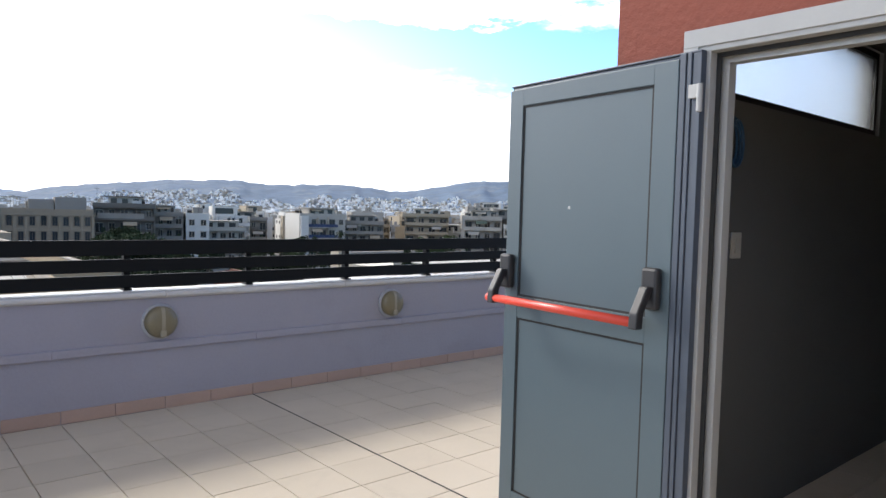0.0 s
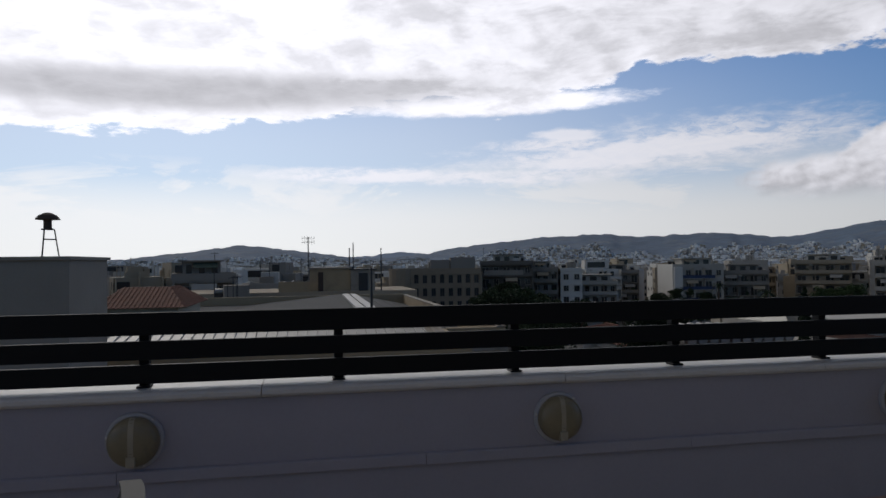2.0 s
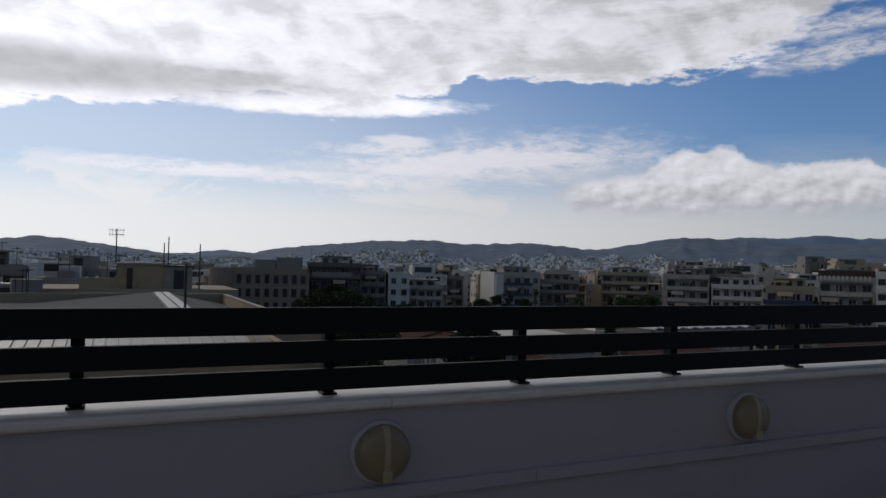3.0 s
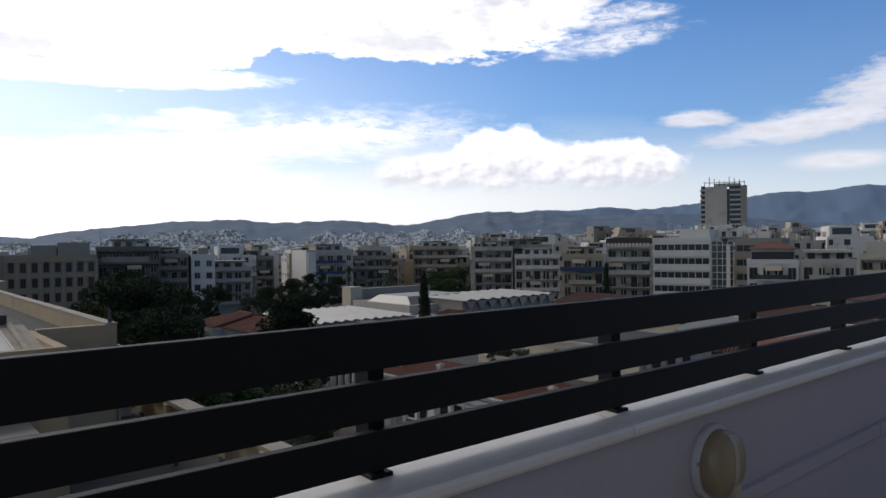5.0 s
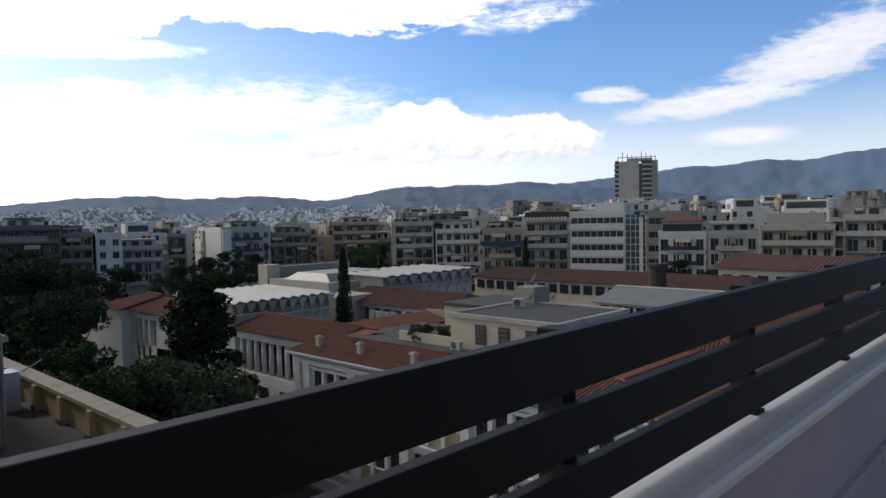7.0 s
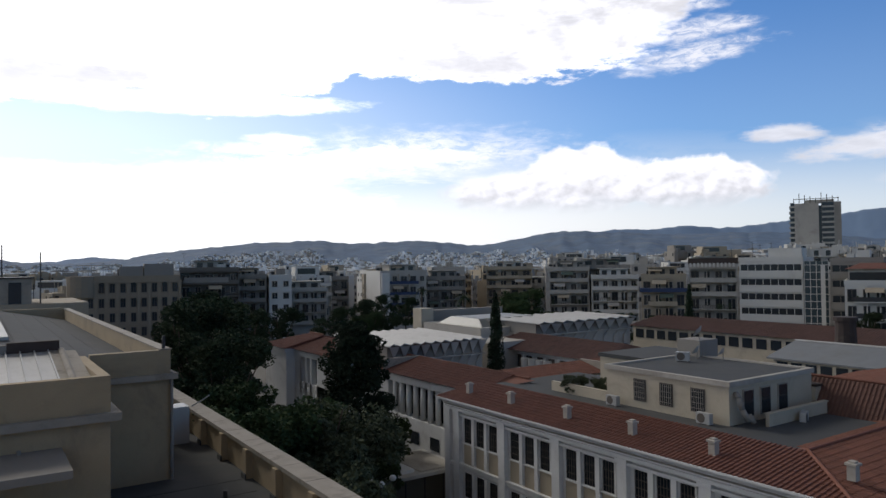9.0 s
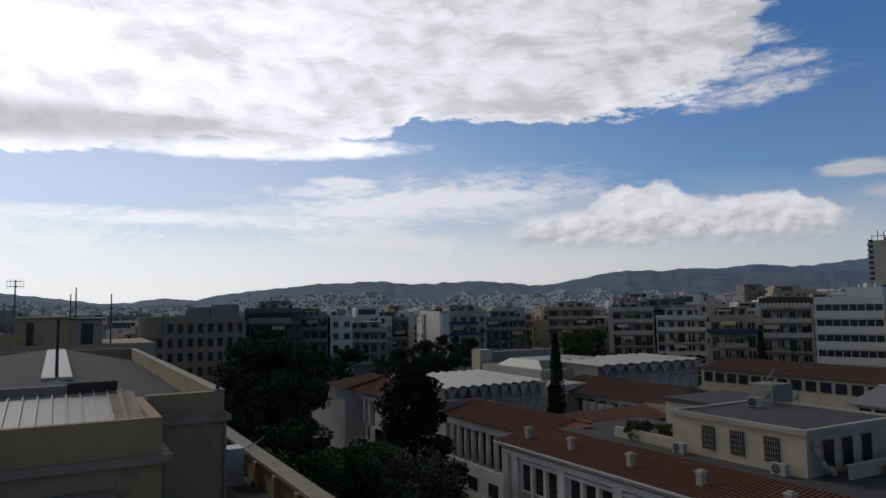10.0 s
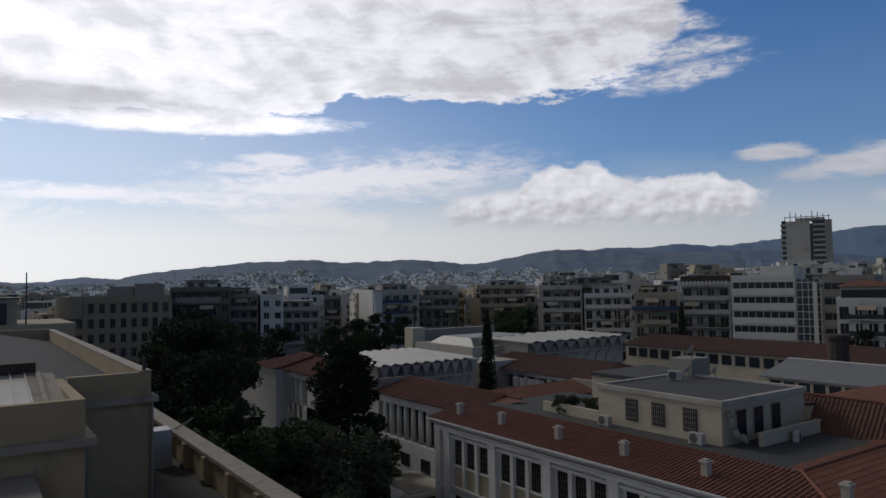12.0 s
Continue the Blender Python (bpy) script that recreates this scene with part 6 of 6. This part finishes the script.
slope(redhouse, (-12.0, 43.5, -1.0), (-6.8, 43.5, -1.0), (-11.0, 47.0, 0.1), (-8.2, 47.0, 0.1), RED_TILE)
slope(redhouse, (-6.8, 43.5, -1.0), (-6.8, 52.5, -1.0), (-8.2, 47.0, 0.1), (-8.2, 50.0, 0.1), RED_TILE)

# ---- the rest of the city: many blocks with storeys and windows ----
rng = random.Random(7)
WALLS = (WHITE_PAINT, PALE, PALE, BEIGE, GREY, WHITE_PAINT)
LOOK = {WHITE_PAINT: "white", PALE: "pale grey", BEIGE: "beige", GREY: "grey"}


def plain_block(x, y, turn, w, d, h, material):
    """A farther block: its body, with balconies and roof clutter, and its glazing."""
    body, clutter, glass = Mesh(), Mesh(), Mesh()
    balconies, blank = rng.random() < 0.75, rng.random() < 0.3
    inset = 1.5 if balconies else 0.0
    body.box(0, inset, 0, w, d, h)
    clutter.box(w * 0.3, d * 0.3, h, w * 0.3 + 2.4, d * 0.3 + 2.4, h + 1.9)
    for k in range(rng.randint(4, 9)):
        bx, by, bw = rng.uniform(0, w - 2), rng.uniform(0, d - 2), rng.uniform(0.7, 1.9)
        clutter.box(bx, by, h, bx + bw, by + bw, h + rng.uniform(0.6, 1.8))
    for k in range(7):
        bx = rng.uniform(0.5, w - 0.5)
        clutter.box(bx, 2, h, bx + 0.12, 2.12, h + rng.uniform(1.5, 3.4))
    if rng.random() < 0.5:
        clutter.box(1.0, 1.8, h, w - rng.uniform(1, 4), d - 1.0, h + 2.7)
        glass.box(1.6, 1.72, h + 0.5, w - 4.5, 1.8, h + 2.2)
    cut = rng.uniform(0.0, 0.35) * w
    for s in range(5):
        z = h - (s + 1) * STOREY
        if balconies:
            clutter.box(cut, -0.2, z - 0.1, w, inset, z + 0.1)
            clutter.box(cut, -0.2, z + 0.1, w, -0.1, z + rng.choice((0.25, 0.9, 0.95)))
            for i in range(3):
                dx = cut + (w - cut - 0.15) * i / 2
                clutter.box(dx, -0.05, z + 0.1, dx + 0.15, inset, z + STOREY - 0.1)
            if cut > 1.5:
                clutter.box(0, 0, z - 0.1, cut - 0.1, inset, z + STOREY - 0.1)
        cols = max(2, int(w / 3.2))
        for i in range(cols):
            if rng.random() < 0.12 or (blank and i == 0):
                continue
            wide = rng.choice((0.28, 0.4, 0.55)) * w / cols
            x0 = (i + 0.2 + rng.uniform(-0.1, 0.15)) * w / cols
            glass.box(x0, inset - 0.05, z + (0.1 if balconies else 0.9), x0 + wide, inset, z + 2.3)
        for i in range(3):
            if rng.random() < 0.5:
                glass.box(-0.05, (i + 0.3) * d / 3, z + 0.9, 0.0, (i + 0.55) * d / 3, z + 2.2)
    house = solid("apartment_building", body, material, f"{LOOK[material]} apartment block amid the dense city", "building", "city blocks")
    house.matrix_world = pose(x, y, GROUND, 0, 0, turn)
    part("facade_clutter", clutter, material, house, kind="stuff")
    part("glazing", glass, DARK_PANE, house, "dark windows and balcony doors", kind="stuff")


for ring, (r0, r1, count) in enumerate(((205, 262, 58), (262, 340, 72), (340, 470, 92))):
    for i in range(count):
        u = -24 + (i + rng.uniform(0.1, 0.9)) * 108 / count
        r = rng.uniform(r0, r1)
        if u < -1 and ring == 0:
            r -= 80
        x, y = polar(u, r)
        low = (-1.9, -1.4, -1.0)[ring]
        high = (-0.55, -0.4, -0.3)[ring]
        top = 1.5 + r * math.tan(radians(rng.uniform(low, high) + (0.55 if u > 45 else 0)))
        plain_block(x, y, -u + rng.uniform(-28, 28), rng.uniform(6.5, 13), rng.uniform(8, 13), top - GROUND, rng.choice(WALLS))
for i in range(16):
    u = 66 + i * 1.6
    r = rng.uniform(165, 240)
    x, y = polar(u, r)
    plain_block(x, y, -u + rng.uniform(-25, 25), rng.uniform(10, 17), 13, 1.5 + r * math.tan(radians(rng.uniform(-0.9, 0.25))) - GROUND, rng.choice(WALLS))


for i in range(96):
    u = rng.uniform(41, 92)
    r = 290 * (800 / 290) ** rng.random()
    x, y = polar(u, r)
    rise = rng.uniform(0.0, 0.55) + 0.45 * min(1.0, (u - 41) / 14)
    plain_block(x, y, -u + rng.uniform(-35, 35), rng.uniform(6, 11) * (1 + r / 1200), rng.uniform(7, 11), 1.5 + r * math.tan(radians(rise)) - GROUND, rng.choice(WALLS))


def sprawl(name, material, count, seed):
    """Far city: small blocks out to the hills, climbing their lower slopes."""
    r_ = random.Random(seed)
    mesh = Mesh()
    for i in range(count):
        u = r_.uniform(-30, 95)
        near = r_.random() < 0.42
        r = 450 * (2300 / 450) ** r_.random() if near else 2100 + 1200 * r_.random()
        x, y = r * math.sin(radians(u)), r * math.cos(radians(u))
        f = max(0.0, (r - 2400) / 1500)
        if f > 0.5 + 0.17 * math.sin(u * 0.37 + 1.0) + 0.1 * math.sin(u * 1.7) - (0.3 if u > 48 else 0.0):
            continue
        base = GROUND
        if f:
            base = slope_height(u, f, crest_height(u, np.interp(u, [c[0] for c in HILLS], [c[1] for c in HILLS]), 3900, 1.7), 1.7, GROUND) - 2
        w, d = r_.uniform(5, 12), r_.uniform(5, 11)
        h = r_.uniform(9, 18) if r > 900 else 18.5 + r * math.tan(radians(r_.uniform(-0.75, -0.2) + (1.1 * min(1.0, (u - 42) / 12) if u > 42 else 0.0)))
        t = radians(-u + r_.uniform(-40, 40))
        c, s = math.cos(t), math.sin(t)
        q = [(x + c * px - s * py, y + s * px + c * py) for px, py in ((0, 0), (w, 0), (w, d), (0, d))]
        mesh.hexa([(*p, base - 14) for p in q], [(*p, base + h * (1.0 if r < 2400 else 0.75)) for p in q])
        if r < 1300:
            for k in range(2):
                z = base + h - 2.2 - 3 * k
                qq = [(x + c * px - s * py, y + s * px + c * py) for px, py in ((-0.3, -0.8), (w + 0.3, -0.8), (w + 0.3, 0), (-0.3, 0))]
                mesh.hexa([(*p, z - 1.0) for p in qq], [(*p, z) for p in qq])
    solid(name, mesh, material, "sprawl of small pale city blocks up to the hills", "city", kind="stuff")


sprawl("far_city_white", FAR_SUNLIT_WHITE, 20000, 11)
sprawl("far_city_pale", PALE, 9000, 12)
sprawl("far_city_beige", BEIGE, 3000, 13)
sprawl("far_city_grey", GREY, 3000, 14)


# ---- trees ----
def leaves(mesh, centre, radius, count, size, r_, squash=0.8):
    """A clump of small leaf sprays, denser near its skin."""
    for i in range(count):
        v = Vector((r_.gauss(0, 1), r_.gauss(0, 1), r_.gauss(0, 1))).normalized() * (radius * (0.55 + 0.45 * r_.random() ** 0.5))
        v.z *= squash
        p = centre + v
        a = Vector((r_.gauss(0, 1), r_.gauss(0, 1), r_.gauss(0, 0.7))).normalized()
        b = a.cross(Vector((r_.gauss(0, 1), r_.gauss(0, 1), r_.gauss(0, 1)))).normalized()
        s = size * r_.uniform(0.6, 1.3)
        mesh.face(p - a * s, p - b * s * 0.55, p + a * s, p + b * s * 0.55)


def broad_tree(seed, height, spread, leaf, label, lobes=22, per=110, size=0.13):
    r_ = random.Random(seed)
    tree = thing("tree", label, "tree", "garden trees")
    trunk, limbs, crown = Mesh(), [], Mesh()
    fork = height * 0.42
    trunk.tube((0, 0, -0.3), (0.1, 0.05, fork), 0.30, 0.2, 9)
    part("trunk", trunk, BARK, tree)
    for i in range(7):
        t = 2 * math.pi * i / 7 + r_.uniform(-0.4, 0.4)
        end = Vector((math.cos(t) * spread * r_.uniform(0.35, 0.7), math.sin(t) * spread * r_.uniform(0.35, 0.7), height * r_.uniform(0.62, 0.9)))
        part("limb", Mesh().tube((0.1, 0.05, fork * r_.uniform(0.75, 1.0)), end, 0.12, 0.04, 6), BARK, tree)
    for i in range(lobes):
        t, q = r_.uniform(0, 2 * math.pi), r_.random() ** 0.5
        z = r_.uniform(0.42, 0.93)
        wide = spread * math.sin(math.pi * min(1.0, (z - 0.22) / 0.82)) ** 0.7
        c = Vector((math.cos(t) * wide * q, math.sin(t) * wide * q, height * z * 0.94))
        bulk = spread * r_.uniform(0.24, 0.4)
        for k in range(9):
            v = Vector((r_.gauss(0, 1), r_.gauss(0, 1), r_.gauss(0.5, 0.8))).normalized() * bulk * r_.uniform(0.5, 0.85)
            leaves(crown, c + v, bulk * r_.uniform(0.3, 0.5), per, size * r_.uniform(0.85, 1.2), r_)
    part("crown", crown, leaf, tree, kind="stuff")
    return tree


def pine(seed, height, spread, label):
    r_ = random.Random(seed)
    tree = thing("pine_tree", label, "tree", "garden trees")
    part("trunk", Mesh().tube((0, 0, -0.3), (0.3, 0.1, height * 0.93), 0.33, 0.06, 9), BARK, tree)
    crown = Mesh()
    for i in range(130):
        z = r_.uniform(0.22, 1.0)
        t = r_.uniform(0, 2 * math.pi)
        reach = spread * (1.12 - z) ** 0.55 * r_.uniform(0.35, 1.0)
        c = Vector((math.cos(t) * reach, math.sin(t) * reach, height * z))
        if i % 4 == 0:
            part("limb", Mesh().tube((0.2 * z, 0.05, height * z * 0.93), c, 0.08, 0.03, 5), BARK, tree)
        leaves(crown, c, r_.uniform(0.7, 1.25), 230, 0.15, r_, 0.5)
    part("crown", crown, NEEDLE, tree, kind="stuff")
    return tree


def cypress(seed, height, radius, label):
    r_ = random.Random(seed)
    tree = thing("cypress_tree", label, "tree", "cypresses")
    part("trunk", Mesh().tube((0, 0, -0.3), (0, 0, height * 0.9), 0.2, 0.04, 7), BARK, tree)
    crown = Mesh()
    for i in range(60):
        z = (i + 0.5) / 60
        wide = radius * (math.sin(math.pi * min(1, 0.12 + z * 0.86)) ** 0.6) * (1 if z < 0.5 else 1.25 - z * 0.5)
        for k in range(2):
            t = r_.uniform(0, 2 * math.pi)
            leaves(crown, Vector((math.cos(t) * wide * 0.45, math.sin(t) * wide * 0.45, height * z)), wide * 0.66, 110, 0.11, r_, 1.3)
    part("crown", crown, NEEDLE, tree, kind="stuff")
    return tree


def palm(seed, height):
    r_ = random.Random(seed)
    tree = thing("palm_tree", "tall palm with drooping fronds among the city blocks", "tree", "palms")
    part("trunk", Mesh().tube((0, 0, -0.3), (0.2, 0, height), 0.3, 0.22, 8), BARK, tree)
    for i in range(26):
        t, lift = 2 * math.pi * i / 26 + r_.uniform(-0.1, 0.1), r_.uniform(-0.6, 1.0)
        frond = Mesh()
        prev = Vector((0.2, 0, height))
        for k in range(1, 6):
            f = k / 5
            p = Vector((0.2 + math.cos(t) * 2.3 * f, math.sin(t) * 2.3 * f, height + lift * 1.8 * f - 1.7 * f * f))
            side = Vector((-math.sin(t), math.cos(t), 0)) * 0.24 * (1.1 - f)
            frond.face(prev - side, prev + side, p + side * 0.8 - Vector((0, 0, 0.1)), p - side * 0.8 - Vector((0, 0, 0.1)))
            prev = p
        part("frond", frond, LEAF_DARK, tree)
    return tree


oak = broad_tree(1, 12.5, 4.3, LEAF, "leafy green garden tree beside the wall")
oak.location = (14.6, 38.5, GROUND)
pale_oak = broad_tree(2, 12.0, 4.2, LEAF_PALE, "pale green plane tree in the garden")
pale_oak.location = (18.6, 40.5, GROUND)
dark_oak = broad_tree(3, 14.0, 4.6, LEAF_DARK, "dark evergreen garden tree")
dark_oak.location = (18.5, 63.0, GROUND)
for src, x, y, s, turn in ((oak, 15.0, 46.0, 1.0, 40), (pale_oak, 16.9, 36.4, 0.85, 200), (oak, 17.6, 43.0, 0.92, 290), (oak, 21.2, 47.8, 0.8, 120), (dark_oak, 17.4, 54.0, 1.0, 100), (pale_oak, 15.4, 33.5, 0.8, 70), (pale_oak, 22.3, 45.0, 0.74, 150), (dark_oak, 19.0, 71.0, 1.12, 20), (dark_oak, 16.0, 60.0, 0.9, 200),
                            (dark_oak, 23.5, 80.0, 1.15, 330), (dark_oak, 20.0, 75.0, 1.15, 10), (pale_oak, 23.2, 50.0, 0.62, 60), (dark_oak, 26.5, 90.0, 1.05, 120), (dark_oak, 34.0, 98.0, 0.95, 50), (oak, 30.6, 53.8, 0.52, 80), (oak, 25.0, 44.9, 0.5, 10), (dark_oak, 24.9, 53.5, 0.5, 10),
                            (dark_oak, 43.0, 110.0, 0.9, 10), (dark_oak, 54.0, 112.0, 0.86, 77), (oak, 62.0, 116.0, 0.85, 140), (dark_oak, 66.0, 122.0, 0.9, 200), (oak, 36.0, 120.0, 0.95, 33), (dark_oak, 30.0, 110.0, 1.12, 70),
                            (oak, 86.0, 104.0, 1.0, 10), (oak, 92.0, 108.0, 1.15, 120), (pale_oak, 95.0, 104.0, 0.85, 60), (dark_oak, 100.0, 98.0, 0.7, 30), (dark_oak, 106.0, 95.0, 0.66, 130), (dark_oak, 112.0, 92.0, 0.62, 220), (dark_oak, 128.0, 62.0, 0.72, 20), (oak, 130.0, 55.0, 0.66, 200),
                            (dark_oak, 82.0, 40.0, 0.62, 300), (pale_oak, 55.0, 37.5, 0.62, 10), (dark_oak, 80.0, 142.0, 0.9, 100), (dark_oak, 90.0, 150.0, 0.8, 10)):
    copy_thing(src, pose(x, y, GROUND, 0, 0, turn) @ Matrix.Scale(s, 4))
copy_thing(pale_oak, pose(36.4, 38.3, -8.15, 0, 0, 30) @ Matrix.Scale(0.2, 4))
copy_thing(pale_oak, pose(37.6, 37.2, -8.0, 0, 0, 130) @ Matrix.Scale(0.17, 4))
big_pine = pine(5, 14.0, 3.4, "tall dark pine in front of the colonnade")
big_pine.location = (27.2, 52.5, GROUND)
cyp = cypress(8, 15.6, 0.95, "tall slender dark cypress between the halls")
cyp.location = (47.0, 60.2, GROUND)
copy_thing(cyp, pose(88.0, 67.5, GROUND, 0, 0, 30) @ Matrix.Scale(0.98, 4))
p1 = palm(4, 12.5)
p1.location = (80.0, 112.0, GROUND)
copy_thing(p1, pose(96.0, 152.0, GROUND, 0, 0, 50))

lamp = thing("street_lamp", "three-armed street lamp with white globe heads", "street lamp", at=(21.0, 37.2, GROUND))
part("pole", Mesh().tube((0, 0, 0), (0, 0, 7.0), 0.09, 0.06, 8), IRON, lamp)
for a in (0, 120, 240):
    t = radians(a)
    arm = part("arm", Mesh().tube((0, 0, 6.6), (0.7 * math.cos(t), 0.7 * math.sin(t), 7.0), 0.035, sides=6), IRON, lamp)
    part("globe", Mesh().turned([(0.0, 6.9), (0.16, 6.98), (0.2, 7.08), (0.14, 7.2), (0.0, 7.25)], 12, pose(0.7 * math.cos(t), 0.7 * math.sin(t), 0)), WHITE_PAINT, arm, "white lamp head", smooth=True)
road = Mesh().box(11.95, 4.6, GROUND, 30.0, 120.0, GROUND + 0.02)
solid("road", road, ASPHALT, "dark asphalt lane and yard between the buildings", "road", kind="structure")
